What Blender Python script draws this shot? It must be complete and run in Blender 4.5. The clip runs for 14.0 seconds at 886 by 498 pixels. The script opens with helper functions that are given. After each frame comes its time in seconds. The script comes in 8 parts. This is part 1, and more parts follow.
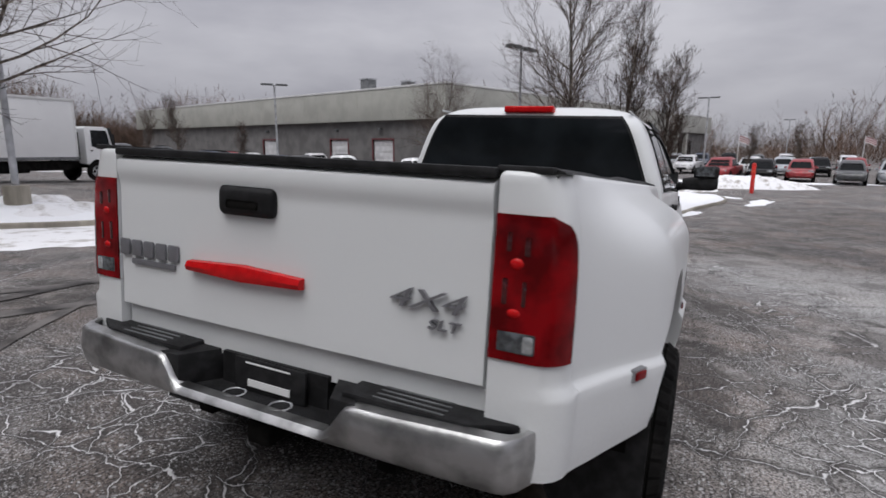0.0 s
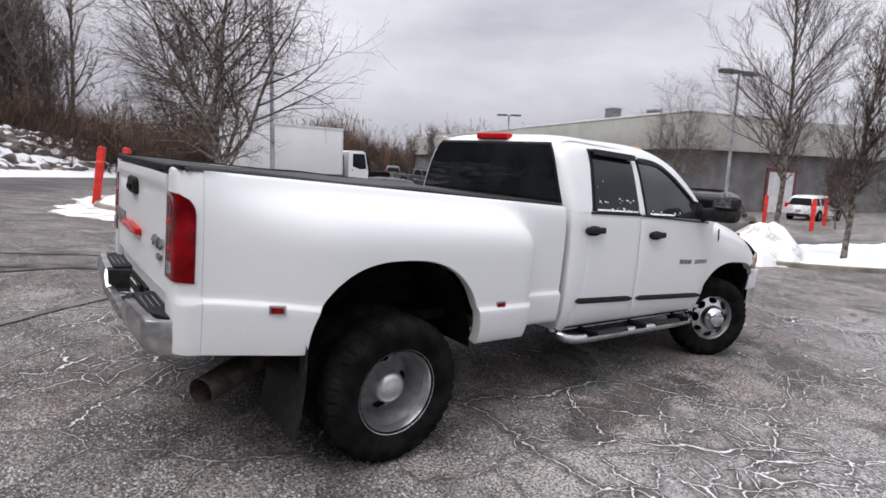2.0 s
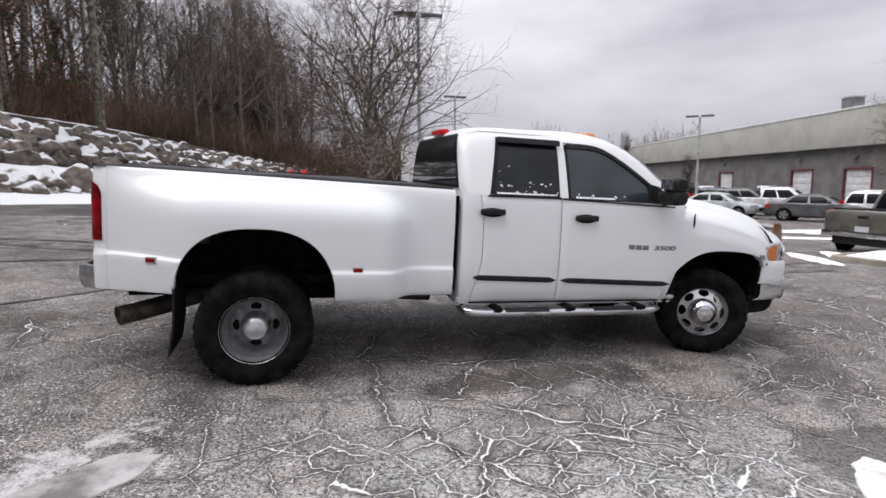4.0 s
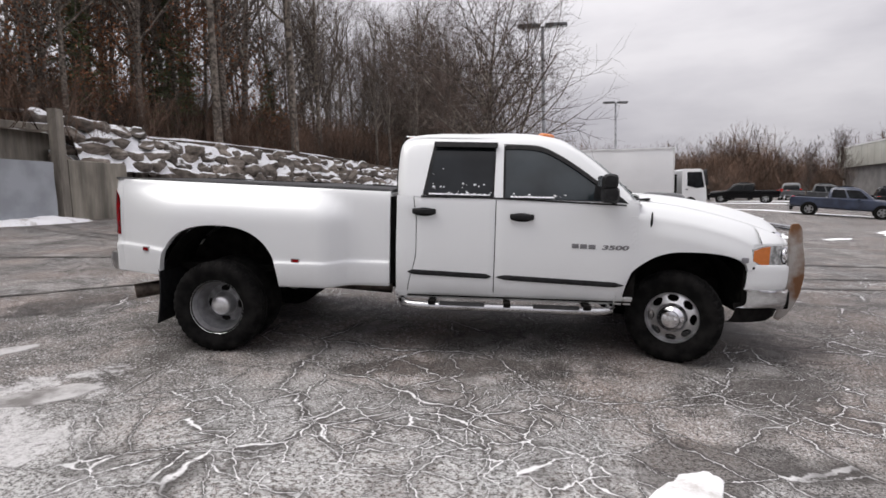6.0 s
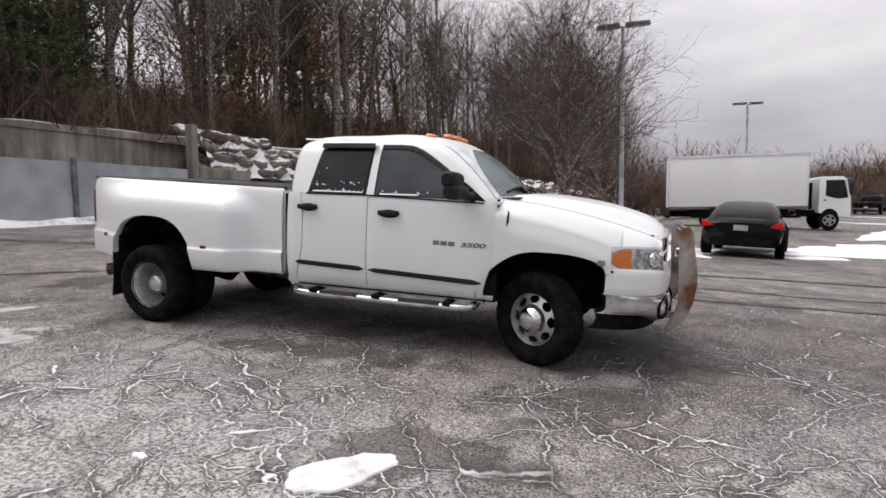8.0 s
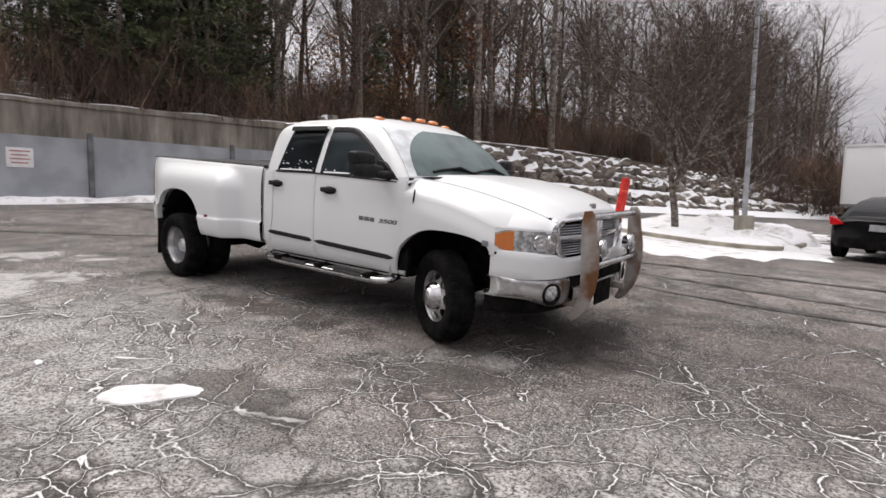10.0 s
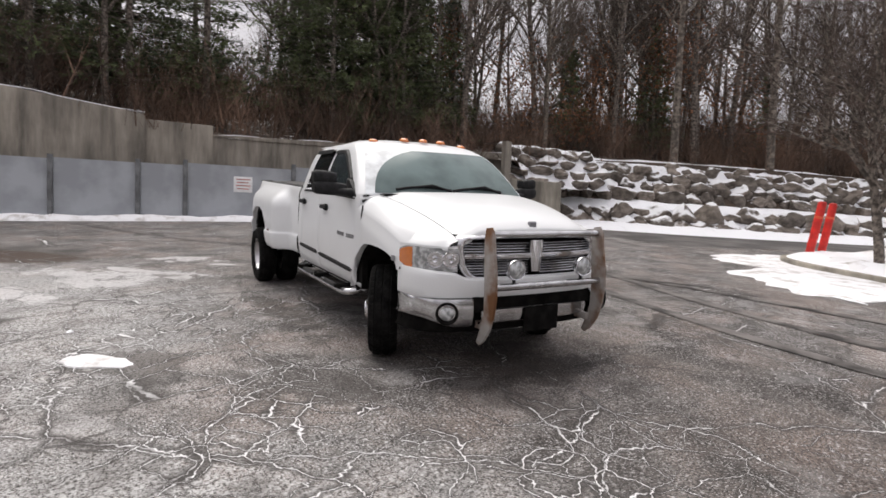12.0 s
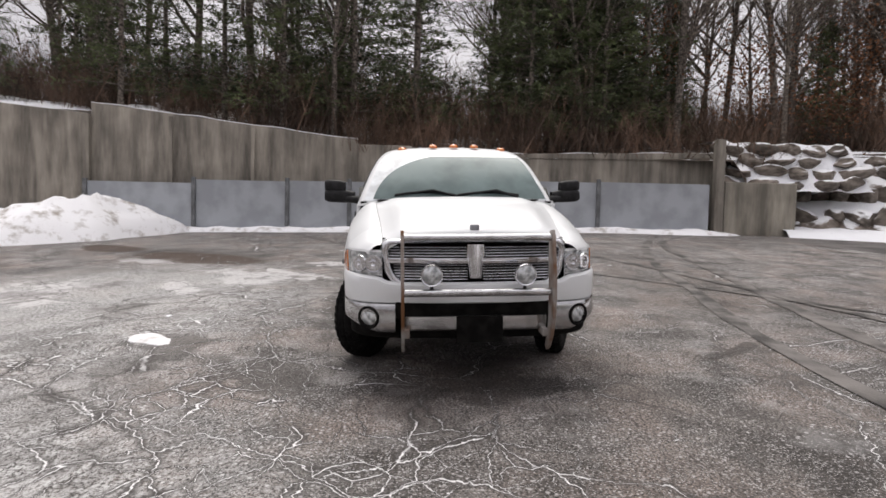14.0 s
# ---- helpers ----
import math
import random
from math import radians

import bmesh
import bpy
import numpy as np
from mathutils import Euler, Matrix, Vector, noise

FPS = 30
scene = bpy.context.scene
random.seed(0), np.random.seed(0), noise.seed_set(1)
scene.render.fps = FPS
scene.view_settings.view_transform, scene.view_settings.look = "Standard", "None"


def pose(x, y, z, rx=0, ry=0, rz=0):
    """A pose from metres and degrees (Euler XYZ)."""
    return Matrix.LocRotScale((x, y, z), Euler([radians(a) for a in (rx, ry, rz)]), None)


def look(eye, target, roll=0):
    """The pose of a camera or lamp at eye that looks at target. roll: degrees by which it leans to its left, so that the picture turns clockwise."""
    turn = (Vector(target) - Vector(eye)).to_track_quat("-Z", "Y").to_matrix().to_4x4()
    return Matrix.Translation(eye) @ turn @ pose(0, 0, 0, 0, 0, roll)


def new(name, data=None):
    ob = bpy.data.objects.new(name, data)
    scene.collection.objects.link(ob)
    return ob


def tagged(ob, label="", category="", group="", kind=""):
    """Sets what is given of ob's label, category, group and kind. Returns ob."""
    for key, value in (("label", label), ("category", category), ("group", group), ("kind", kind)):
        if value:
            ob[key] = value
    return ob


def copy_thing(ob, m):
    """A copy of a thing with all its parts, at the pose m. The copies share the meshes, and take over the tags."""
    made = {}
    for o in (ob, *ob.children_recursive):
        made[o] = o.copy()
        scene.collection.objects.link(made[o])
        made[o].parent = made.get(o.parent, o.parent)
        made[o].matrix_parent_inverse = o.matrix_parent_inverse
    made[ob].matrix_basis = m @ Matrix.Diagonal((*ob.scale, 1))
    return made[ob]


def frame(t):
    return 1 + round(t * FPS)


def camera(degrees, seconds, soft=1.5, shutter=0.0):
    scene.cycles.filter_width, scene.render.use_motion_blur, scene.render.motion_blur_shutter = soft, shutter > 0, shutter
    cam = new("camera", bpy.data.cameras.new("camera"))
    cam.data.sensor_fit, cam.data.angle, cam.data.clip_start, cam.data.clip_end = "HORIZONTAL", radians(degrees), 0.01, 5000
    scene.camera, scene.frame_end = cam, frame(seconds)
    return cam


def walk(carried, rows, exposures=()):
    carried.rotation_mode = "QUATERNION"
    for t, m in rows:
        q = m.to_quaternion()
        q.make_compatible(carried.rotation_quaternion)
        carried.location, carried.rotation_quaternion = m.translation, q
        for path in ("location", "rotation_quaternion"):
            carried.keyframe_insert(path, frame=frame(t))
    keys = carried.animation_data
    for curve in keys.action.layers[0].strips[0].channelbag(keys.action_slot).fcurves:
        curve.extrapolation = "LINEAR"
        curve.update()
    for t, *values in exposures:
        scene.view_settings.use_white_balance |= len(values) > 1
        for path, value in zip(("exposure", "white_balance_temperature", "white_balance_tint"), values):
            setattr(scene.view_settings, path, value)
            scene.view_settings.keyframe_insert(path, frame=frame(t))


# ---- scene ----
cam = camera(78.0, 14.0, soft=1.6, shutter=0.2)
PATH = [
    (0, (-2.41, -1.283, 1.525), (-0.626, -0.432, 1.222), 3.1),
    (0.5, (-2.43, -1.917, 1.581), (-0.759, -0.852, 1.307), 5.5),
    (1, (-2.211, -2.497, 1.599), (-0.686, -1.23, 1.338), 6.8),
    (1.5, (-1.966, -3.096, 1.627), (-0.597, -1.658, 1.383), 5.8),
    (2, (-1.589, -3.567, 1.609), (-0.363, -2.011, 1.337), 5.6),
    (2.5, (-1.193, -4.08, 1.608), (-0.123, -2.414, 1.328), 5.8),
    (3, (-0.709, -4.481, 1.601), (0.179, -2.711, 1.325), 5.2),
    (3.5, (-0.233, -4.883, 1.599), (0.46, -3.028, 1.319), 3.8),
    (4, (0.273, -5.196, 1.584), (0.814, -3.29, 1.311), 3.0),
    (4.2, (0.486, -5.318, 1.598), (0.957, -3.39, 1.352), 2.9),
    (6.3, (2.733, -5.839, 1.552), (2.502, -3.869, 1.295), 1.0),
    (6.5, (2.985, -5.841, 1.532), (2.695, -3.881, 1.261), 0.9),
    (7, (3.601, -5.811, 1.536), (3.186, -3.869, 1.296), 1.5),
    (7.5, (4.201, -5.7, 1.552), (3.669, -3.788, 1.304), 1.9),
    (8, (4.853, -5.594, 1.545), (4.201, -3.718, 1.31), 1.6),
    (8.2, (5.089, -5.488, 1.526), (4.386, -3.633, 1.276), 1.4),
    (10.3, (7.234, -4.483, 1.536), (5.949, -2.973, 1.271), 2.3),
    (10.5, (7.408, -4.294, 1.539), (6.057, -2.84, 1.297), 2.1),
    (11, (7.915, -3.882, 1.544), (6.419, -2.573, 1.321), 1.9),
    (11.5, (8.261, -3.378, 1.53), (6.646, -2.221, 1.3), 1.9),
    (12, (8.633, -2.861, 1.542), (6.907, -1.877, 1.312), 2.0),
    (12.5, (8.787, -2.298, 1.533), (6.966, -1.506, 1.292), 1.9),
    (13, (9.011, -1.734, 1.51), (7.117, -1.124, 1.302), 1.6),
    (13.5, (9.113, -1.154, 1.501), (7.16, -0.774, 1.291), 0.9),
    (14, (9.205, -0.546, 1.508), (7.221, -0.399, 1.306), 0.0),
]
SLOPE = Matrix(((0.99855, 0.00077, 0.0539, 0), (0.00077, 0.99959, -0.02866, 0), (-0.0539, 0.02866, 0.99813, 0), (0, 0, 0, 1)))
walk(cam, [(t, SLOPE @ look(eye, target, roll)) for t, eye, target, roll in PATH],
     [(0, -0.15, 6300, 10), (0.6, 0.26, 6300, 10), (2.8, 0.42, 6350, 10), (4.2, 0.37, 6400, 10), (6.3, 0.31, 6600, 10), (8.2, 0.29, 6650, 10), (10.3, 0.31, 6750, 10), (14, 0.33, 6750, 10)])

# ---- world, sun ----
world = bpy.data.worlds.new("overcast_sky")
scene.world = world
world.use_nodes = True
wn, wl = world.node_tree.nodes, world.node_tree.links
wn.clear()
sky = wn.new("ShaderNodeTexSky")
sky.sky_type, sky.sun_disc = "NISHITA", False
sky.sun_elevation, sky.sun_rotation = radians(70), radians(225)
sky.air_density, sky.dust_density, sky.ozone_density = 1.0, 4.0, 1.0
grey = wn.new("ShaderNodeHueSaturation")
grey.inputs["Saturation"].default_value = 0.12
tc = wn.new("ShaderNodeTexCoord")
mp = wn.new("ShaderNodeMapping")
mp.inputs["Scale"].default_value = (1.0, 1.0, 3.2)
mp.inputs["Location"].default_value = (3.1, 1.7, 0.4)
nz = wn.new("ShaderNodeTexNoise")
nz.inputs["Scale"].default_value, nz.inputs["Detail"].default_value, nz.inputs["Roughness"].default_value = 1.9, 6.0, 0.52
ramp = wn.new("ShaderNodeValToRGB")
ramp.color_ramp.elements[0].position, ramp.color_ramp.elements[0].color = 0.36, (0.50, 0.495, 0.54, 1)
ramp.color_ramp.elements[1].position, ramp.color_ramp.elements[1].color = 0.66, (0.83, 0.82, 0.845, 1)
mixw = wn.new("ShaderNodeMixRGB")
mixw.blend_type = "MIX"
mixw.inputs[0].default_value = 0.86
lum = wn.new("ShaderNodeMixRGB")
lum.blend_type = "MULTIPLY"
lum.inputs[0].default_value = 1.0
lum.inputs[2].default_value = (10.5, 10.4, 10.7, 1)
bg = wn.new("ShaderNodeBackground")
bg.inputs["Strength"].default_value = 0.1
outw = wn.new("ShaderNodeOutputWorld")
wl.new(sky.outputs[0], grey.inputs["Color"])
wl.new(tc.outputs["Generated"], mp.inputs[0])
wl.new(mp.outputs[0], nz.inputs["Vector"])
wl.new(nz.outputs[0], ramp.inputs[0])
wl.new(ramp.outputs[0], lum.inputs[1])
wl.new(grey.outputs[0], mixw.inputs[1])
wl.new(lum.outputs[0], mixw.inputs[2])
sepw = wn.new("ShaderNodeSeparateXYZ")
rise = wn.new("ShaderNodeMapRange")
rise.inputs["From Min"].default_value, rise.inputs["From Max"].default_value = 0.0, 0.75
rise.inputs["To Min"].default_value, rise.inputs["To Max"].default_value = 0.63, 1.32
dome = wn.new("ShaderNodeMixRGB")
dome.blend_type = "MULTIPLY"
dome.inputs[0].default_value = 1.0
wl.new(tc.outputs["Generated"], sepw.inputs[0])
wl.new(sepw.outputs[2], rise.inputs[0])
wl.new(mixw.outputs[0], dome.inputs[1])
wl.new(rise.outputs[0], dome.inputs[2])
wl.new(dome.outputs[0], bg.inputs["Color"])
wl.new(bg.outputs[0], outw.inputs["Surface"])

sun_data = bpy.data.lights.new("sun", "SUN")
sun_data.energy, sun_data.angle, sun_data.color = 2.0, radians(50), (1.0, 0.97, 0.93)
sun = new("sun", sun_data)
sun.matrix_world = look((-9.0, -0.5, 18), (0, 0, 0))


# ---- materials ----
def material(name, colour, rough=0.5, metal=0.0, vary=0.0, scale=8.0, bump=0.0, bump_scale=60.0, second=None, spread=(0.4, 0.62), coat=0.0, ior=1.5):
    """A surface with two scales of variation: a broad stain and a fine grain."""
    m = bpy.data.materials.new(name)
    m.use_nodes = True
    n, l = m.node_tree.nodes, m.node_tree.links
    b = n["Principled BSDF"]
    b.inputs["Roughness"].default_value, b.inputs["Metallic"].default_value = rough, metal
    b.inputs["IOR"].default_value = ior
    b.inputs["Coat Weight"].default_value = coat
    b.inputs["Coat Roughness"].default_value = 0.05
    b.inputs["Base Color"].default_value = (*colour, 1)
    if vary or second or bump:
        c = n.new("ShaderNodeTexCoord")
    if vary or second:
        a = n.new("ShaderNodeTexNoise")
        a.inputs["Scale"].default_value, a.inputs["Detail"].default_value = scale, 8.0
        r = n.new("ShaderNodeValToRGB")
        lo = tuple(v * (1 - vary) for v in colour)
        hi = second or tuple(min(1, v * (1 + vary)) for v in colour)
        r.color_ramp.elements[0].position, r.color_ramp.elements[0].color = spread[0], (*lo, 1)
        r.color_ramp.elements[1].position, r.color_ramp.elements[1].color = spread[1], (*hi, 1)
        l.new(c.outputs["Object"], a.inputs["Vector"])
        l.new(a.outputs[0], r.inputs[0])
        l.new(r.outputs[0], b.inputs["Base Color"])
    if bump:
        d = n.new("ShaderNodeTexNoise")
        d.inputs["Scale"].default_value, d.inputs["Detail"].default_value = bump_scale, 4.0
        u = n.new("ShaderNodeBump")
        u.inputs["Strength"].default_value, u.inputs["Distance"].default_value = bump, 0.01
        l.new(c.outputs["Object"], d.inputs["Vector"])
        l.new(d.outputs[0], u.inputs["Height"])
        l.new(u.outputs[0], b.inputs["Normal"])
    return m


def white_paint():
    """White car paint with road grime that gathers low on the panels."""
    m = material("white_car_paint", (0.80, 0.81, 0.82), 0.34, coat=0.35)
    n, l = m.node_tree.nodes, m.node_tree.links
    b = n["Principled BSDF"]
    c = n.new("ShaderNodeTexCoord")
    a = n.new("ShaderNodeTexNoise")
    a.inputs["Scale"].default_value, a.inputs["Detail"].default_value = 3.0, 8.0
    f = n.new("ShaderNodeTexNoise")
    f.inputs["Scale"].default_value, f.inputs["Detail"].default_value = 90.0, 3.0
    s = n.new("ShaderNodeSeparateXYZ")
    g = n.new("ShaderNodeMapRange")
    g.inputs["From Min"].default_value, g.inputs["From Max"].default_value = 1.0, 0.45
    g.inputs["To Min"].default_value, g.inputs["To Max"].default_value = 0.06, 0.55
    k = n.new("ShaderNodeMath")
    k.operation = "MULTIPLY"
    k2 = n.new("ShaderNodeMath")
    k2.operation = "MULTIPLY"
    mix = n.new("ShaderNodeMixRGB")
    mix.inputs[1].default_value = (0.74, 0.755, 0.765, 1)
    mix.inputs[2].default_value = (0.36, 0.34, 0.32, 1)
    l.new(c.outputs["Object"], a.inputs["Vector"])
    l.new(c.outputs["Object"], f.inputs["Vector"])
    l.new(c.outputs["Object"], s.inputs[0])
    l.new(s.outputs[2], g.inputs[0])
    l.new(a.outputs[0], k.inputs[0])
    l.new(g.outputs[0], k.inputs[1])
    l.new(k.outputs[0], k2.inputs[0])
    l.new(f.outputs[0], k2.inputs[1])
    l.new(k2.outputs[0], mix.inputs[0])
    l.new(mix.outputs[0], b.inputs["Base Color"])
    r = n.new("ShaderNodeMapRange")
    r.inputs["To Min"].default_value, r.inputs["To Max"].default_value = 0.25, 0.5
    l.new(a.outputs[0], r.inputs[0])
    l.new(r.outputs[0], b.inputs["Roughness"])
    return m


def asphalt():
    """Salt-bleached cracked asphalt: pale frost, dark damp patches, pale aggregate and salt-filled cracks, and shade
    painted at the truck's front.
    """
    m = bpy.data.materials.new("salted_asphalt")
    m.use_nodes = True
    n, l = m.node_tree.nodes, m.node_tree.links
    b = n["Principled BSDF"]
    b.inputs["IOR"].default_value = 1.35
    c = n.new("ShaderNodeTexCoord")
    flat = n.new("ShaderNodeMapping")
    flat.inputs["Scale"].default_value = (1, 1, 0)
    l.new(c.outputs["Object"], flat.inputs[0])
    here = flat.outputs[0]

    def noise_at(scale, detail=6.0, rough=0.55, vec=None):
        a = n.new("ShaderNodeTexNoise")
        a.inputs["Scale"].default_value, a.inputs["Detail"].default_value, a.inputs["Roughness"].default_value = scale, detail, rough
        l.new(vec or here, a.inputs["Vector"])
        return a

    def ramp_of(src, p0, c0, p1, c1):
        r = n.new("ShaderNodeValToRGB")
        if isinstance(c0, float):
            c0, c1 = (c0,) * 3, (c1,) * 3
        r.color_ramp.elements[0].position, r.color_ramp.elements[0].color = p0, (*c0, 1)
        r.color_ramp.elements[1].position, r.color_ramp.elements[1].color = p1, (*c1, 1)
        l.new(src, r.inputs[0])
        return r.outputs[0]

    def mix(kind, fac, a, d):
        x = n.new("ShaderNodeMixRGB")
        x.blend_type = kind
        if isinstance(fac, float):
            x.inputs[0].default_value = fac
        else:
            l.new(fac, x.inputs[0])
        l.new(a, x.inputs[1])
        if isinstance(d, tuple):
            x.inputs[2].default_value = (*d, 1)
        else:
            l.new(d, x.inputs[2])
        return x.outputs[0]

    def calc(op, a, d, e=None):
        x = n.new("ShaderNodeMath")
        x.operation = op
        for k, v in enumerate((a, d, e)):
            if isinstance(v, (int, float)):
                x.inputs[k].default_value = v
            elif v is not None:
                l.new(v, x.inputs[k])
        return x.outputs[0]

    def shifted(vec, scale, amount, detail=3.0):
        """Coordinates pushed about by noise, by so many metres."""
        x = n.new("ShaderNodeVectorMath")
        x.operation = "MULTIPLY_ADD"
        away = n.new("ShaderNodeVectorMath")
        away.operation = "SUBTRACT"
        away.inputs[1].default_value = (0.5, 0.5, 0.5)
        l.new(noise_at(scale, detail, 0.6, vec).outputs["Color"], away.inputs[0])
        l.new(away.outputs[0], x.inputs[0])
        x.inputs[1].default_value = (amount * 2, amount * 2, 0)
        l.new(vec, x.inputs[2])
        return x.outputs[0]

    def near(places, ragged=0.0, scale=1.2):
        """One at the middle of each round place, nought at its rim; ragged by noise."""
        total = None
        vec = shifted(here, scale, ragged, 6.0) if ragged else here
        for cx, cy, rx, ry, turn in places:
            mp = n.new("ShaderNodeMapping")
            mp.vector_type = "TEXTURE"
            mp.inputs["Location"].default_value = (cx, cy, 0)
            mp.inputs["Rotation"].default_value = (0, 0, radians(turn))
            mp.inputs["Scale"].default_value = (rx, ry, 1)
            l.new(vec, mp.inputs[0])
            ln = n.new("ShaderNodeVectorMath")
            ln.operation = "LENGTH"
            l.new(mp.outputs[0], ln.inputs[0])
            one = ramp_of(ln.outputs["Value"], 0.0, 1.0, 1.0, 0.0)
            total = one if total is None else mix("LIGHTEN", 1.0, total, one)
        return total

    # broad tone: grey, with brownish and darker stretches
    broad = noise_at(0.30, 6.0, 0.6)
    base = ramp_of(broad.outputs[0], 0.38, (0.058, 0.051, 0.047), 0.62, (0.185, 0.177, 0.172))
    mid = noise_at(1.5, 9.0, 0.66)
    base = mix("OVERLAY", 0.80, base, ramp_of(mid.outputs[0], 0.38, (0.12, 0.105, 0.095), 0.62, (0.80, 0.79, 0.78)))
    tint = noise_at(0.75, 5.0, 0.6)
    base = mix("MIX", ramp_of(tint.outputs[0], 0.46, 0.0, 0.64, 0.72), base, (0.175, 0.136, 0.118))
    fine = noise_at(60.0, 3.0, 0.75)
    base = mix("OVERLAY", 1.0, base, ramp_of(fine.outputs[0], 0.40, 0.05, 0.60, 0.92))
    # stones and salt grains
    for size, lo_d, hi_d, gate_scale, lo, hi in ((22.0, 0.16, 0.30, 0.9, 0.38, 0.58), (48.0, 0.22, 0.38, 2.1, 0.34, 0.54), (95.0, 0.25, 0.42, 1.3, 0.34, 0.54), (9.0, 0.10, 0.15, 1.7, 0.48, 0.60)):
        grit = n.new("ShaderNodeTexVoronoi")
        grit.inputs["Scale"].default_value = size
        l.new(here, grit.inputs["Vector"])
        speck = ramp_of(grit.outputs["Distance"], lo_d, 1.0, hi_d, 0.0)
        pick = ramp_of(grit.outputs["Color"], 0.42, 0.0, 0.62, 1.0)
        gate = ramp_of(noise_at(gate_scale, 6.0).outputs[0], lo, 0.10, hi, 0.95)
        base = mix("MIX", mix("MULTIPLY", 1.0, mix("MULTIPLY", 1.0, speck, pick), gate), base, (0.60, 0.595, 0.60))
    # bleached stretch where salt has dried
    reach = ramp_of(near(((1.4, -4.9, 5.2, 3.6, 8), (7.4, -3.2, 3.4, 2.6, 40)), 0.8, 0.9), 0.05, 0.0, 0.46, 1.0)
    grains = ramp_of(noise_at(30.0, 5.0, 0.8).outputs[0], 0.44, 0.04, 0.57, 0.95)
    base = mix("MIX", mix("MULTIPLY", 1.0, grains, reach), base, (0.50, 0.50, 0.495))
    # thin grey ice in hollows
    hollows = near(((-1.2, -3.3, 2.4, 0.9, 55), (0.6, -6.3, 2.2, 1.5, 15), (-2.6, -2.0, 1.2, 0.6, 60), (-1.0, -2.4, 1.3, 0.5, 48), (3.0, -6.2, 1.8, 0.7, 10), (-3.4, -6.2, 1.8, 0.8, 70), (-0.6, -3.4, 1.5, 0.7, 50), (0.2, -4.2, 1.4, 0.5, 35)), 0.35, 1.4)
    ice = ramp_of(calc("MULTIPLY_ADD", hollows, 0.30, noise_at(1.9, 10.0, 0.72).outputs[0]), 0.655, 0.0, 0.69, 0.80)
    flecks = ramp_of(noise_at(14.0, 6.0, 0.8).outputs[0], 0.42, 0.35, 0.56, 1.0)
    base = mix("MIX", mix("MULTIPLY", 1.0, ice, flecks), base, (0.56, 0.55, 0.555))
    crust = ramp_of(noise_at(1.15, 9.0, 0.70).outputs[0], 0.55, 0.0, 0.63, 0.34)
    base = mix("MIX", crust, base, (0.40, 0.395, 0.395))
    # damp stains with ragged edges, the melt round the small snow patch, a dark strip beside the truck, shade painted
    # under its front
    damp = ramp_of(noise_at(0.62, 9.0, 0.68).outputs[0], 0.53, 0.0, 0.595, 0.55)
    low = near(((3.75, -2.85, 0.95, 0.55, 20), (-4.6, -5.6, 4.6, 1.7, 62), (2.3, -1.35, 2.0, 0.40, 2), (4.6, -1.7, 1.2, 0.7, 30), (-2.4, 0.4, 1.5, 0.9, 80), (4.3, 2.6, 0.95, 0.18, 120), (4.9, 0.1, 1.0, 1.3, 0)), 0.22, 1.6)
    pools_and_shade = ramp_of(calc("MULTIPLY_ADD", low, 0.36, noise_at(1.6, 9.0, 0.70).outputs[0]), 0.64, 0.0, 0.70, 0.75)
    darkened = mix("LIGHTEN", 1.0, damp, pools_and_shade)
    base = mix("MULTIPLY", darkened, base, (0.27, 0.25, 0.24))
    # grime across the lot, shade painted round the truck's front, and a bed of brown mud
    grime_and_shade = ramp_of(near(((5.6, 0.6, 3.6, 3.0, 10), (1.0, 4.0, 4.0, 1.6, -15), (11.5, -3.2, 5.5, 3.2, 5), (19.0, -5.5, 9.0, 4.0, -8)), 0.6, 1.1), 0.05, 0.0, 0.65, 0.62)
    base = mix("MULTIPLY", grime_and_shade, base, (0.50, 0.47, 0.45))
    mud = ramp_of(near(((-4.0, -5.4, 3.0, 1.15, 55), (-6.5, -8.6, 2.0, 0.9, 50)), 0.45, 0.9), 0.22, 0.0, 0.42, 0.85)
    base = mix("MIX", mud, base, (0.070, 0.050, 0.040))

    # cracks: long ones, and networks of finer ones where the surface has broken up
    crooked = shifted(shifted(shifted(here, 0.8, 0.30), 4.5, 0.085), 21.0, 0.022)
    broken_up = near(((1.5, -2.5, 2.8, 1.6, 0), (5.1, -2.15, 1.7, 1.2, 25), (3.2, -3.4, 2.2, 1.0, -10), (7.2, -1.0, 2.0, 2.4, 0), (-0.4, 1.6, 2.2, 1.8, 0), (9.0, 3.0, 2.5, 3.0, 0)), 0.25)
    for size, wide, gate_scale, lo, hi, gather in ((0.62, 0.0072, 0.45, 0.37, 0.54, 0.20), (1.75, 0.0072, 0.65, 0.52, 0.68, 0.28), (3.7, 0.0062, 0.9, 0.64, 0.80, 0.36)):
        v = n.new("ShaderNodeTexVoronoi")
        v.feature = "DISTANCE_TO_EDGE"
        v.inputs["Scale"].default_value = size
        l.new(crooked, v.inputs["Vector"])
        apart = calc("DIVIDE", v.outputs["Distance"], size)
        lift = calc("MULTIPLY_ADD", broken_up, gather, noise_at(gate_scale, 4.0).outputs[0])
        swell = calc("MULTIPLY", ramp_of(lift, lo, 0.0, hi, 1.0), ramp_of(noise_at(3.2, 5.0, 0.7).outputs[0], 0.30, 0.25, 0.66, 1.0))
        width = calc("MULTIPLY_ADD", swell, wide, 0.00001)
        share = calc("DIVIDE", apart, width)
        line = ramp_of(share, 0.45, 1.0, 1.0, 0.0)
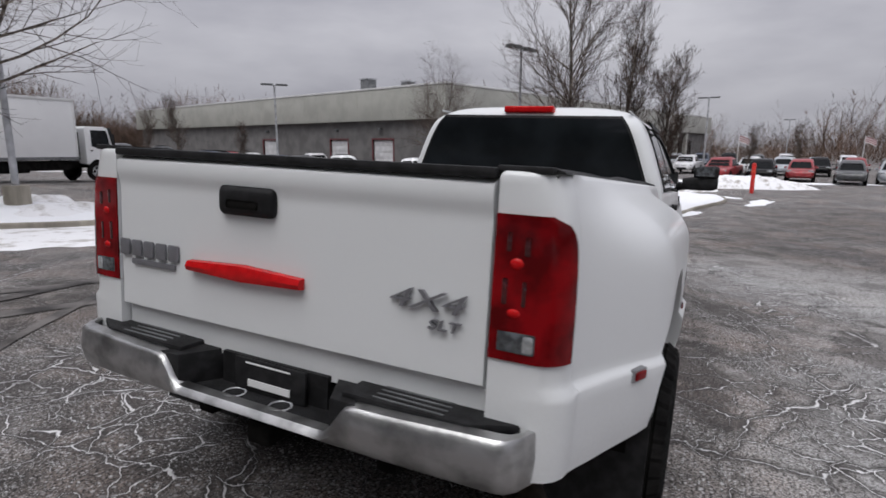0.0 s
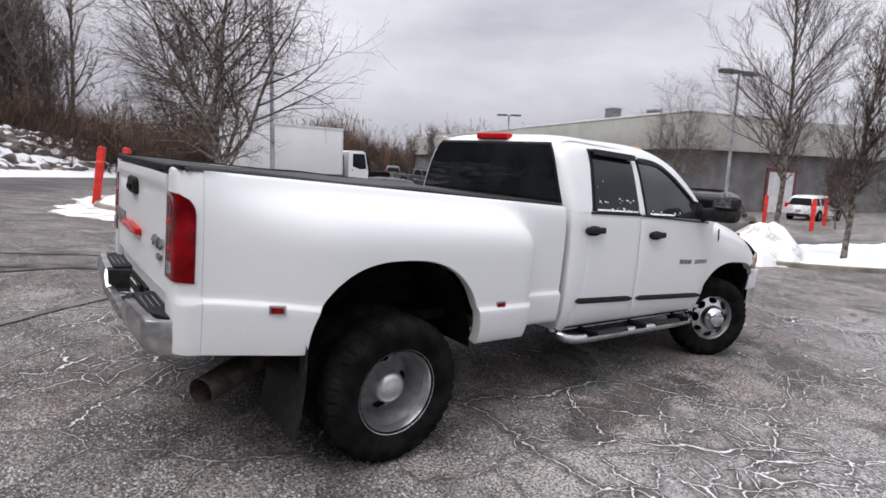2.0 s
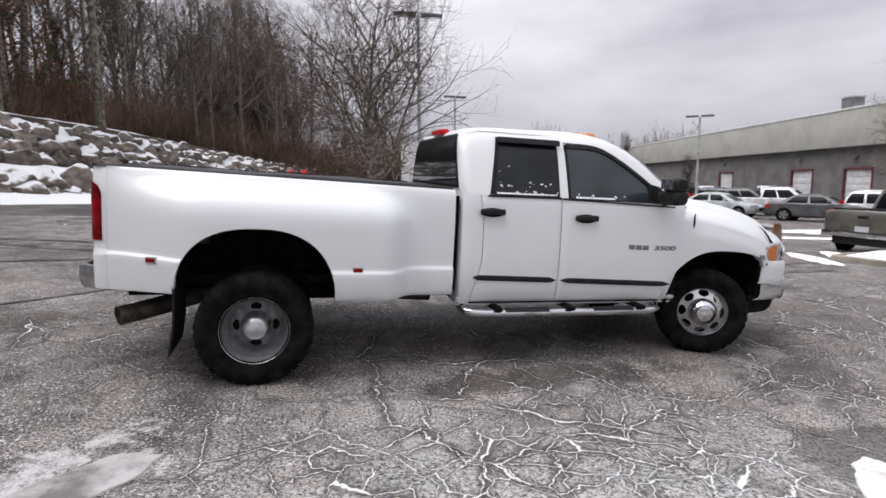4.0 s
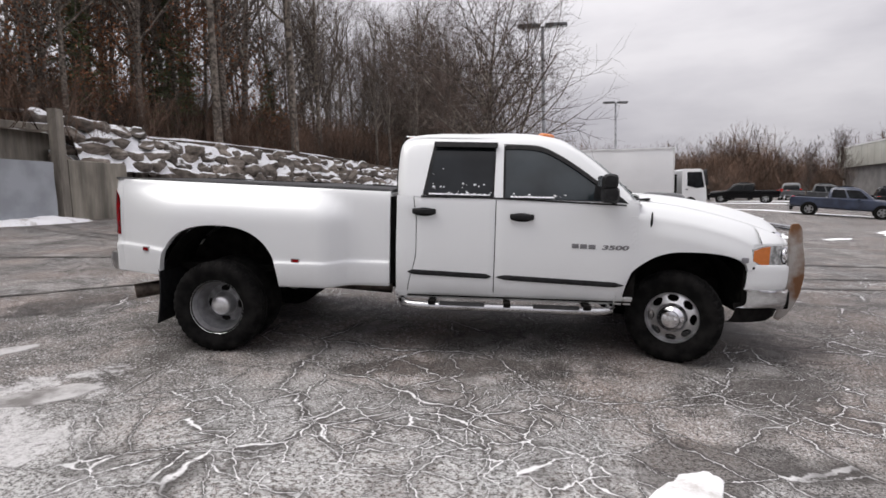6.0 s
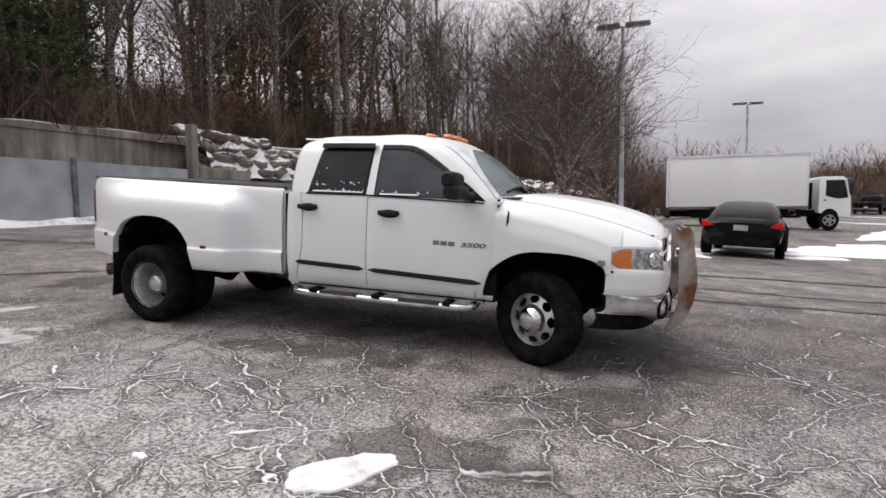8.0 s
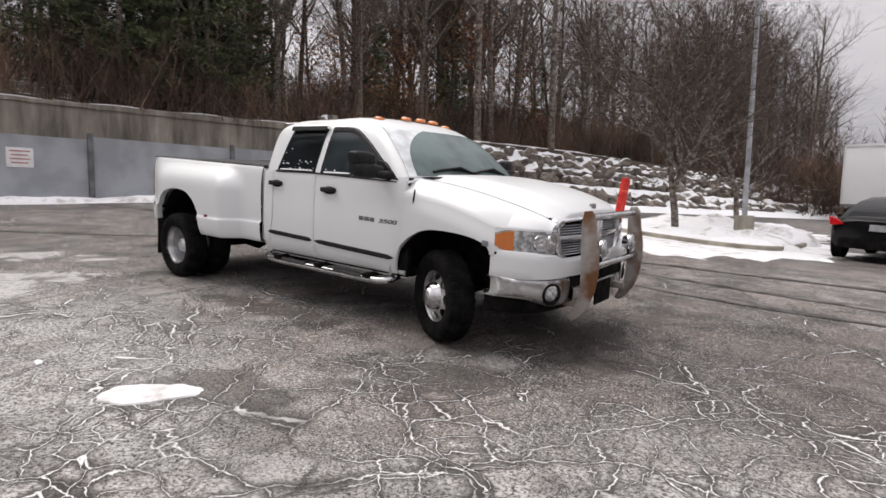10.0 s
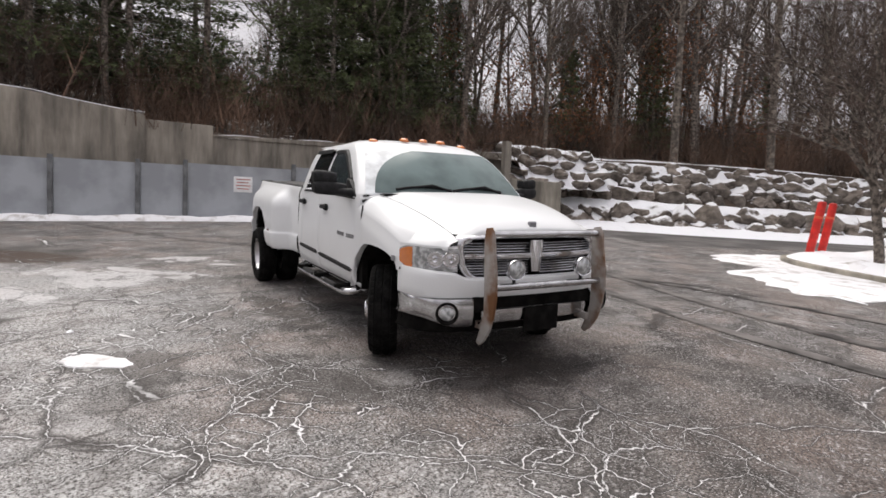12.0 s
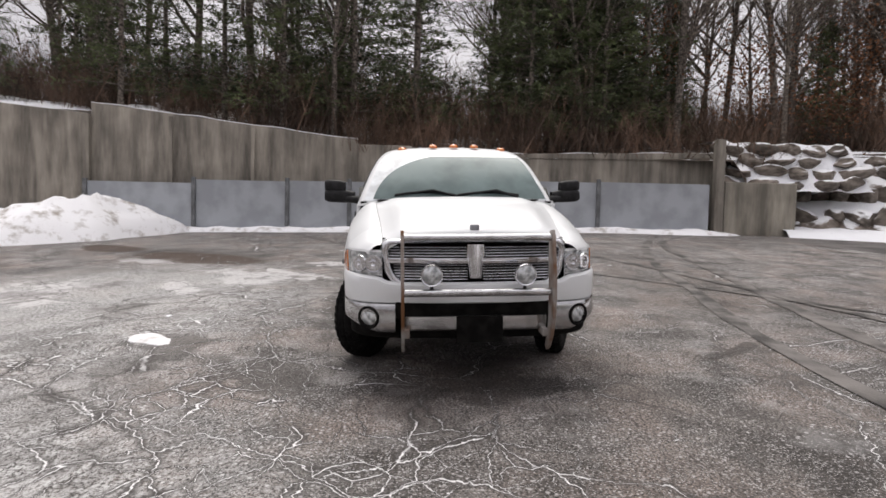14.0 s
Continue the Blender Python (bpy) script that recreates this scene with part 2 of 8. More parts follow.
        rim = calc("DIVIDE", apart, calc("MULTIPLY_ADD", ramp_of(lift, lo - 0.03, 0.0, hi, 1.0), 0.042, 0.00001))
        dark = mix("MULTIPLY", 1.0, ramp_of(rim, 0.15, 1.0, 1.0, 0.0), ramp_of(noise_at(1.5, 7.0, 0.7).outputs[0], 0.38, 0.22, 0.55, 0.92))
        base = mix("MIX", dark, base, (0.036, 0.032, 0.030))
        salted = ramp_of(calc("MULTIPLY_ADD", broken_up, 0.16, noise_at(0.9, 6.0, 0.65).outputs[0]), 0.42, 0.12, 0.56, 1.0)
        base = mix("MIX", mix("MULTIPLY", 1.0, line, salted), base, (0.68, 0.675, 0.68))
    l.new(base, b.inputs["Base Color"])
    wet = n.new("ShaderNodeMapRange")
    wet.inputs["From Min"].default_value, wet.inputs["From Max"].default_value = 0.35, 0.6
    wet.inputs["To Min"].default_value, wet.inputs["To Max"].default_value = 0.50, 0.88
    l.new(broad.outputs[0], wet.inputs[0])
    l.new(calc("MULTIPLY_ADD", mud, 0.4, calc("MULTIPLY_ADD", darkened, -0.22, wet.outputs[0])), b.inputs["Roughness"])
    u = n.new("ShaderNodeBump")
    u.inputs["Strength"].default_value, u.inputs["Distance"].default_value = 0.6, 0.006
    l.new(fine.outputs[0], u.inputs["Height"])
    l.new(u.outputs[0], b.inputs["Normal"])
    return m


def concrete(name, colour, streak=0.6):
    """Board-marked concrete with vertical rain streaks."""
    m = material(name, colour, 0.85, bump=0.4, bump_scale=40)
    n, l = m.node_tree.nodes, m.node_tree.links
    b = n["Principled BSDF"]
    c = n.new("ShaderNodeTexCoord")
    mpp = n.new("ShaderNodeMapping")
    mpp.inputs["Scale"].default_value = (1.1, 1.1, 0.16)
    a = n.new("ShaderNodeTexNoise")
    a.inputs["Scale"].default_value, a.inputs["Detail"].default_value, a.inputs["Roughness"].default_value = 1.6, 9.0, 0.65
    g = n.new("ShaderNodeTexNoise")
    g.inputs["Scale"].default_value, g.inputs["Detail"].default_value = 0.8, 6.0
    r = n.new("ShaderNodeValToRGB")
    r.color_ramp.elements[0].position, r.color_ramp.elements[0].color = 0.34, (*[v * (1 - streak) for v in colour], 1)
    r.color_ramp.elements[1].position, r.color_ramp.elements[1].color = 0.66, (*[min(1, v * 1.35) for v in colour], 1)
    x = n.new("ShaderNodeMixRGB")
    x.blend_type = "OVERLAY"
    x.inputs[0].default_value = 0.5
    l.new(c.outputs["Object"], mpp.inputs[0])
    l.new(mpp.outputs[0], a.inputs["Vector"])
    l.new(c.outputs["Object"], g.inputs["Vector"])
    l.new(a.outputs[0], r.inputs[0])
    l.new(r.outputs[0], x.inputs[1])
    l.new(g.outputs[0], x.inputs[2])
    l.new(x.outputs[0], b.inputs["Base Color"])
    return m


def snow(name, colour, dirt, amount):
    m = material(name, colour, 0.7, bump=0.8, bump_scale=14)
    n, l = m.node_tree.nodes, m.node_tree.links
    b = n["Principled BSDF"]
    c = n.new("ShaderNodeTexCoord")
    a = n.new("ShaderNodeTexNoise")
    a.inputs["Scale"].default_value, a.inputs["Detail"].default_value, a.inputs["Roughness"].default_value = 1.7, 9.0, 0.68
    r = n.new("ShaderNodeValToRGB")
    r.color_ramp.elements[0].position, r.color_ramp.elements[0].color = 0.30 + amount, (*dirt, 1)
    r.color_ramp.elements[1].position, r.color_ramp.elements[1].color = 0.46 + amount, (*colour, 1)
    l.new(c.outputs["Object"], a.inputs["Vector"])
    l.new(a.outputs[0], r.inputs[0])
    l.new(r.outputs[0], b.inputs["Base Color"])
    return m


def patterned(name, dark, light, top, scale, ragged=1.0):
    """Boulders and slopes: stone or litter with snow lying where the surface faces up."""
    m = material(name, dark, 0.85, bump=0.9, bump_scale=12)
    n, l = m.node_tree.nodes, m.node_tree.links
    b = n["Principled BSDF"]
    c = n.new("ShaderNodeTexCoord")
    a = n.new("ShaderNodeTexNoise")
    a.inputs["Scale"].default_value, a.inputs["Detail"].default_value = scale, 8.0
    r = n.new("ShaderNodeValToRGB")
    r.color_ramp.elements[0].position, r.color_ramp.elements[0].color = 0.35, (*dark, 1)
    r.color_ramp.elements[1].position, r.color_ramp.elements[1].color = 0.65, (*light, 1)
    info = n.new("ShaderNodeObjectInfo")
    tone = n.new("ShaderNodeMapRange")
    tone.inputs["To Min"].default_value, tone.inputs["To Max"].default_value = 0.6, 1.35
    hs = n.new("ShaderNodeHueSaturation")
    geo = n.new("ShaderNodeNewGeometry")
    s = n.new("ShaderNodeSeparateXYZ")
    e = n.new("ShaderNodeTexNoise")
    e.inputs["Scale"].default_value, e.inputs["Detail"].default_value = 2.2, 5.0
    addm = n.new("ShaderNodeMath")
    addm.operation = "MULTIPLY_ADD"
    addm.inputs[1].default_value = ragged
    g = n.new("ShaderNodeMapRange")
    g.inputs["From Min"].default_value, g.inputs["From Max"].default_value = top, top + 0.10
    x = n.new("ShaderNodeMixRGB")
    x.inputs[2].default_value = (0.80, 0.81, 0.83, 1)
    l.new(c.outputs["Object"], a.inputs["Vector"])
    l.new(c.outputs["Object"], e.inputs["Vector"])
    l.new(a.outputs[0], r.inputs[0])
    l.new(info.outputs["Random"], tone.inputs[0])
    l.new(tone.outputs[0], hs.inputs["Value"])
    l.new(r.outputs[0], hs.inputs["Color"])
    l.new(geo.outputs["Normal"], s.inputs[0])
    l.new(e.outputs[0], addm.inputs[0])
    l.new(s.outputs[2], addm.inputs[2])
    l.new(addm.outputs[0], g.inputs[0])
    l.new(g.outputs[0], x.inputs[0])
    l.new(hs.outputs[0], x.inputs[1])
    l.new(x.outputs[0], b.inputs["Base Color"])
    return m


PAINT = white_paint()
BLACK = material("black_textured_plastic", (0.013, 0.013, 0.014), 0.6, ior=1.33, vary=0.4, scale=20, bump=0.15, bump_scale=300)
RUBBER = material("tyre_rubber", (0.006, 0.006, 0.006), 0.9, ior=1.2, vary=0.45, scale=9, second=(0.012, 0.0115, 0.011), bump=0.3, bump_scale=120)
# near black: the deep shade under bodies and inside openings is in its colour
UNDER = material("near_black_matte", (0.008, 0.0075, 0.007), 0.95, ior=1.2, vary=0.5, scale=10)
VINYL = material("black_vinyl_cover", (0.014, 0.014, 0.016), 0.5, vary=0.3, scale=6, bump=0.2, bump_scale=160)
CHROME = material("chrome", (0.64, 0.64, 0.66), 0.16, 1.0, vary=0.10, scale=9)
WORN_CHROME = material("salt_stained_chrome", (0.54, 0.54, 0.54), 0.15, 1.0, vary=0.35, scale=7, second=(0.56, 0.56, 0.57), spread=(0.30, 0.52), bump=0.06, bump_scale=55)
STEP_CHROME = material("scuffed_step_chrome", (0.42, 0.42, 0.415), 0.36, 1.0, vary=0.35, scale=9, second=(0.55, 0.55, 0.55), spread=(0.34, 0.60), bump=0.12, bump_scale=40)
GRILLE = material("chrome_grille_bar", (0.46, 0.46, 0.48), 0.22, 1.0, vary=0.08, scale=20)
DISC = material("brushed_grey_wheel_disc", (0.20, 0.20, 0.205), 0.55, 0.6, vary=0.3, scale=14)
LIP = material("bright_rim_lip", (0.62, 0.62, 0.63), 0.30, 0.95, vary=0.12, scale=20)
ALLOY = material("dull_alloy", (0.36, 0.36, 0.37), 0.45, 0.85, vary=0.14, scale=16)
STEEL = material("grey_galvanised_steel", (0.42, 0.43, 0.45), 0.5, 0.4, vary=0.25, scale=3)
RUST = material("rusty_steel_plate", (0.29, 0.125, 0.045), 0.7, 0.15, vary=0.5, scale=4.6, second=(0.33, 0.31, 0.29), spread=(0.38, 0.60), bump=0.5, bump_scale=40)
EXHAUST = material("dull_exhaust_steel", (0.17, 0.14, 0.12), 0.5, 0.55, vary=0.4, scale=12)
TINT = material("tinted_glass", (0.010, 0.012, 0.014), 0.05, vary=0.3, scale=3, ior=1.36)
SIDE_GLASS = material("lightly_tinted_glass", (0.022, 0.029, 0.033), 0.06, vary=0.3, scale=2, ior=1.5)
CAR_GLASS = material("dark_car_glass", (0.008, 0.009, 0.010), 0.12, vary=0.3, scale=3, ior=1.22)
# base colour lifted to carry the pale sky reflected in the windscreen
SCREEN = material("sky_toned_windscreen_glass", (0.125, 0.165, 0.165), 0.20, vary=0.2, scale=2.5, ior=1.25)
FROST = material("frosted_glass_edge", (0.62, 0.65, 0.67), 0.45, vary=0.2, scale=6)
RED = material("red_lens", (0.52, 0.008, 0.010), 0.12, vary=0.12, scale=30, ior=1.3)
DARK_RED = material("dark_red_lens", (0.16, 0.002, 0.004), 0.10, vary=0.45, scale=9, ior=1.25)
AMBER = material("amber_lens", (0.58, 0.17, 0.035), 0.2, vary=0.05, scale=20, coat=0.6)
LENS = material("clear_lamp_lens", (0.50, 0.52, 0.53), 0.12, 0.5, vary=0.45, scale=24, coat=0.6)
DARK_LENS = material("smoked_reverse_lens", (0.12, 0.13, 0.14), 0.14, 0.4, vary=0.5, scale=30, coat=0.6)
DARK_BADGE = material("dark_grey_badge", (0.20, 0.20, 0.21), 0.4, 0.5)
GREY_BADGE = material("grey_badge", (0.26, 0.26, 0.28), 0.35, 0.6)
PALE = material("white_lettering", (0.75, 0.75, 0.75), 0.6)
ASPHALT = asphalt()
ROAD = material("dark_road_asphalt", (0.075, 0.07, 0.067), 0.62, vary=0.3, scale=0.7, second=(0.14, 0.13, 0.125), bump=0.4, bump_scale=60)
SNOW = snow("snow", (0.86, 0.87, 0.90), (0.55, 0.55, 0.57), -0.06)
OLD_SNOW = snow("ploughed_dirty_snow", (0.82, 0.82, 0.84), (0.34, 0.31, 0.28), 0.03)
ICE = snow("thin_ice", (0.44, 0.43, 0.43), (0.15, 0.14, 0.135), 0.08)
CONCRETE = concrete("rain_streaked_concrete", (0.275, 0.248, 0.210), 0.6)
FOOTING = concrete("stained_concrete", (0.29, 0.265, 0.22), 0.5)
PANEL = material("grey_painted_steel_panel", (0.34, 0.36, 0.385), 0.55, vary=0.13, scale=1.1, bump=0.08, bump_scale=5)
POST = material("dark_grey_post", (0.13, 0.135, 0.14), 0.6, vary=0.3, scale=5)
ROCK = patterned("grey_brown_boulder", (0.085, 0.070, 0.057), (0.245, 0.21, 0.18), 0.84, 2.4, 0.42)
LITTER = patterned("leaf_litter", (0.050, 0.035, 0.024), (0.13, 0.092, 0.065), 1.56, 1.3)
BARK = material("grey_bark", (0.10, 0.082, 0.068), 0.9, vary=0.45, scale=9, second=(0.23, 0.195, 0.165), bump=0.9, bump_scale=30)
TWIG = material("dark_twigs", (0.062, 0.045, 0.038), 0.9, vary=0.4, scale=3, second=(0.125, 0.088, 0.072))
BRUSH = material("brown_brush", (0.070, 0.045, 0.032), 0.9, vary=0.45, scale=0.35, second=(0.185, 0.115, 0.080))
NEEDLE = material("pine_needles", (0.042, 0.062, 0.027), 0.8, vary=0.5, scale=0.7, second=(0.135, 0.165, 0.068))
PALEBARK = material("pale_grey_bark", (0.11, 0.092, 0.076), 0.9, vary=0.4, scale=5, second=(0.24, 0.205, 0.17), bump=0.9, bump_scale=22)
BEZEL = material("deep_red_chamber", (0.055, 0.002, 0.003), 0.12, vary=0.2, scale=20, coat=0.7)
LEAF = material("dry_oak_leaves", (0.20, 0.080, 0.036), 0.8, vary=0.5, scale=0.8, second=(0.30, 0.135, 0.065))
SAFETY = material("red_bollard_sleeve", (0.62, 0.025, 0.018), 0.45, vary=0.2, scale=4)
BLOCK = material("painted_grey_block_wall", (0.155, 0.15, 0.148), 0.85, vary=0.18, scale=0.8, bump=0.4, bump_scale=8)
DAMP = material("damp_tyre_track", (0.036, 0.031, 0.028), 0.6, vary=0.4, scale=2.2, second=(0.15, 0.138, 0.13), bump=0.4, bump_scale=60)
FASCIA = material("pale_green_grey_metal_fascia", (0.40, 0.40, 0.365), 0.5, vary=0.08, scale=0.6)
ROOF_WHITE = material("white_roof_edge", (0.66, 0.66, 0.66), 0.5, vary=0.1, scale=2)
DOORWHITE = material("white_sectional_door", (0.66, 0.66, 0.67), 0.5, vary=0.1, scale=2)
MAROON = material("dark_red_door_frame", (0.14, 0.035, 0.04), 0.5, vary=0.2, scale=3)
BOXWHITE = material("white_box_body", (0.76, 0.765, 0.77), 0.45, vary=0.035, scale=0.6)
FADED_RED = material("faded_red_lettering", (0.50, 0.22, 0.20), 0.6, vary=0.3, scale=9)
SIGN = material("white_sign_sheet", (0.78, 0.78, 0.78), 0.5, vary=0.05, scale=5)


# ---- mesh helpers ----
def part(name, bm, mat, parent=None, label="", smooth=40, m=None):
    """Links a bmesh as one mesh object, under a thing or a part."""
    me = bpy.data.meshes.new(name)
    bmesh.ops.recalc_face_normals(bm, faces=bm.faces)
    bm.to_mesh(me)
    bm.free()
    me.materials.append(mat)
    if smooth:
        me.polygons.foreach_set("use_smooth", [True] * len(me.polygons))
        me.set_sharp_from_angle(angle=radians(smooth))
    ob = new(name, me)
    ob.parent = parent
    if m is not None:
        ob.matrix_basis = m
    if label:
        ob["label"] = label
    return ob


def raw_mesh(name, verts, faces, mat, smooth=0):
    me = bpy.data.meshes.new(name)
    me.from_pydata(verts, [], faces)
    me.materials.append(mat)
    if smooth:
        me.polygons.foreach_set("use_smooth", [True] * len(me.polygons))
        me.set_sharp_from_angle(angle=radians(smooth))
    return me


def grid(rows, thick=0.0, close=False, bm=None):
    """A sheet through rows of points; thick pushes a second skin inward along the normals."""
    bm = bm or bmesh.new()
    vs = [[bm.verts.new(p) for p in row] for row in rows]
    faces = []
    for a, b in zip(vs, vs[1:]):
        k = len(a)
        for i in range(k if close else k - 1):
            j = (i + 1) % k
            try:
                faces.append(bm.faces.new((a[i], a[j], b[j], b[i])))
            except ValueError:
                pass
    if thick:
        bmesh.ops.recalc_face_normals(bm, faces=faces)
        bmesh.ops.solidify(bm, geom=faces, thickness=thick)
    return bm


def capped(rows, bm=None):
    """A closed loft through rings, with both ends capped."""
    bm = bm or bmesh.new()
    vs = [[bm.verts.new(p) for p in row] for row in rows]
    for a, b in zip(vs, vs[1:]):
        k = len(a)
        for i in range(k):
            j = (i + 1) % k
            bm.faces.new((a[i], a[j], b[j], b[i]))
    bm.faces.new(vs[0])
    bm.faces.new(vs[-1])
    return bm


def box(x0, x1, y0, y1, z0, z1, bevel=0.0, seg=2, bm=None):
    bm = bm or bmesh.new()
    r = bmesh.ops.create_cube(bm, size=1.0)
    for v in r["verts"]:
        v.co = ((x0 + x1) / 2 + v.co.x * (x1 - x0), (y0 + y1) / 2 + v.co.y * (y1 - y0), (z0 + z1) / 2 + v.co.z * (z1 - z0))
    if bevel:
        es = list({e for v in r["verts"] for e in v.link_edges})
        bmesh.ops.bevel(bm, geom=es, offset=bevel, segments=seg, affect="EDGES", profile=0.6)
    return bm


def lathe(profile, n=40, axis="y", bm=None):
    """Turns (radius, along) pairs round an axis."""
    rows = []
    for i in range(n):
        a = 2 * math.pi * i / n
        c, s = math.cos(a), math.sin(a)
        if axis == "y":
            rows.append([(r * c, h, r * s) for r, h in profile])
        elif axis == "x":
            rows.append([(h, r * c, r * s) for r, h in profile])
        else:
            rows.append([(r * c, r * s, h) for r, h in profile])
    rows.append(rows[0])
    bm = grid(rows, bm=bm)
    bmesh.ops.remove_doubles(bm, verts=bm.verts, dist=1e-5)
    return bm


def tube(path, radius, n=10, bm=None, cap=True):
    """A round bar along a path; radius one number or one a point."""
    pts = [Vector(p) for p in path]
    rs = radius if isinstance(radius, (list, tuple)) else [radius] * len(pts)
    rows = []
    up = Vector((0.13, 0.21, 0.97)).normalized()
    for i, p in enumerate(pts):
        d = (pts[min(i + 1, len(pts) - 1)] - pts[max(i - 1, 0)]).normalized()
        a = d.cross(up)
        if a.length < 0.1:
            a = d.cross(Vector((1, 0, 0)))
        a.normalize()
        b = d.cross(a)
        rows.append([p + (a * math.cos(2 * math.pi * k / n) + b * math.sin(2 * math.pi * k / n)) * rs[i] for k in range(n)])
    if cap:
        return capped(rows, bm)
    return grid(rows, close=True, bm=bm)


def prism(outline, axis, lo, hi, bevel=0.0, bm=None):
    """An outline of 2D points, extruded along an axis from lo to hi."""
    bm = bm or bmesh.new()

    def at(p, h):
        return {"x": (h, p[0], p[1]), "y": (p[0], h, p[1]), "z": (p[0], p[1], h)}[axis]

    a = [bm.verts.new(at(p, lo)) for p in outline]
    b = [bm.verts.new(at(p, hi)) for p in outline]
    k = len(outline)
    fs = [bm.faces.new(a), bm.faces.new(b)]
    for i in range(k):
        fs.append(bm.faces.new((a[i], a[(i + 1) % k], b[(i + 1) % k], b[i])))
    if bevel:
        es = [e for e in bm.edges if e.verts[0] in a and e.verts[1] in a or e.verts[0] in b and e.verts[1] in b]
        bmesh.ops.bevel(bm, geom=es, offset=bevel, segments=2, affect="EDGES", profile=0.6)
    return bm


def lerp_table(x, table):
    """Straight interpolation in rows of (x, value...), one value or a tuple."""
    if x <= table[0][0]:
        r = table[0][1:]
    elif x >= table[-1][0]:
        r = table[-1][1:]
    else:
        for a, b in zip(table, table[1:]):
            if a[0] <= x <= b[0]:
                f = (x - a[0]) / (b[0] - a[0])
                r = tuple(p + (q - p) * f for p, q in zip(a[1:], b[1:]))
                break
    return r[0] if len(r) == 1 else r


def smooth_table(x, table):
    """The same, eased through the points (Catmull-Rom)."""
    xs = [r[0] for r in table]
    ys = [r[1] for r in table]
    if x <= xs[0]:
        return ys[0]
    if x >= xs[-1]:
        return ys[-1]
    i = max(k for k in range(len(xs) - 1) if xs[k] <= x)
    h = xs[i + 1] - xs[i]
    f = (x - xs[i]) / h
    m0 = (ys[i + 1] - ys[i - 1]) / (xs[i + 1] - xs[i - 1]) if i > 0 else (ys[i + 1] - ys[i]) / h
    m1 = (ys[i + 2] - ys[i]) / (xs[i + 2] - xs[i]) if i + 2 < len(xs) else (ys[i + 1] - ys[i]) / h
    f2, f3 = f * f, f * f * f
    return (2 * f3 - 3 * f2 + 1) * ys[i] + (f3 - 2 * f2 + f) * h * m0 + (-2 * f3 + 3 * f2) * ys[i + 1] + (f3 - f2) * h * m1


def step(a, b, x):
    f = min(1.0, max(0.0, (x - a) / (b - a)))
    return f * f * (3 - 2 * f)


def spline2(points, n):
    """n points evenly along a smooth curve through 2D or 3D points."""
    pts = [Vector(p) for p in points]
    d = [0.0]
    for a, b in zip(pts, pts[1:]):
        d.append(d[-1] + (b - a).length)
    cols = [[(s, p[k]) for s, p in zip(d, pts)] for k in range(len(pts[0]))]
    return [tuple(smooth_table(d[-1] * i / (n - 1), c) for c in cols) for i in range(n)]


def thing(name, label, category, m=None, group="", kind=""):
    ob = new(name)
    ob.empty_display_size = 0.1
    if m is not None:
        ob.matrix_basis = m
    return tagged(ob, label, category, group, kind)


# ---- the lie of the land ----
def ground_z(x, y):
    """The lot slopes down towards the truck's front and levels out there."""
    rise = 0.0
    if y > 15 and x > 0:
        g = max(0.0, min(1.0, (x / y - 0.12) / 0.2)) * max(0.0, min(1.0, (0.95 - x / y) / 0.3))
        rise = lerp_table(y, [(15, 0.0), (23, 0.36), (32, 0.46), (45, 0.76), (60, 1.06), (100, 1.42)]) * g
    if y > 4:
        y = 4 + 3 * math.tanh((y - 4) / 3)
    s = 0.0540 * x - 0.0287 * y
    return (-s if s < 0 else -1.05 * math.tanh(s / 1.05)) + rise


def on_ground(x, y, turn=0.0, lift=0.0):
    return pose(x, y, ground_z(x, y) + lift, 0, 0, turn)


def on_slope(x, y, turn=0.0, lift=0.0):
    """On the lot, leaning with it."""
    e = 0.5
    nx, ny = (ground_z(x - e, y) - ground_z(x + e, y)), (ground_z(x, y - e) - ground_z(x, y + e))
    q = Vector((0, 0, 1)).rotation_difference(Vector((nx, ny, 2 * e)).normalized())
    return Matrix.Translation((x, y, ground_z(x, y) + lift)) @ q.to_matrix().to_4x4() @ pose(0, 0, 0, 0, 0, turn)


def spaced(lo, hi, near, ratio=1.25, first=1.0):
    """Grid lines: even near the middle, wider and wider away from it."""
    out = [near]
    s = first
    while out[-1] < hi:
        out.append(out[-1] + s)
        if out[-1] > near + 40:
            s *= ratio
    s = first
    while out[0] > lo:
        out.insert(0, out[0] - s)
        if out[0] < near - 40:
            s *= ratio
    return out


xs, ys = spaced(-1500, 1500, 5, 1.4, 2.0), spaced(-1500, 1500, 0, 1.4, 2.0)
verts = [(x, y, ground_z(x, y)) for x in xs for y in ys]
faces = [(i * len(ys) + j, (i + 1) * len(ys) + j, (i + 1) * len(ys) + j + 1, i * len(ys) + j + 1) for i in range(len(xs) - 1) for j in range(len(ys) - 1)]
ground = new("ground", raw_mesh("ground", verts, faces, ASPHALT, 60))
tagged(ground, "salt-bleached cracked grey asphalt lot, patchy with frost", "ground", kind="structure")


# ---- the pickup truck: x forward from the rear axle, y to its left ----
truck = thing("pickup_truck", "white crew-cab dually pickup truck, salt-stained, parked on cracked asphalt", "pickup truck", SLOPE)

BED_BASE = [(0.55, 0.955), (0.66, 0.985), (0.85, 0.995), (1.1, 0.998), (1.3, 0.992), (1.42, 0.98), (1.475, 0.965)]
FLARE = [(0.55, 0.78), (0.62, 0.92), (0.80, 1.0), (1.10, 1.0), (1.23, 0.965), (1.31, 0.82), (1.37, 0.54), (1.415, 0.24), (1.45, 0.07), (1.475, 0.02)]


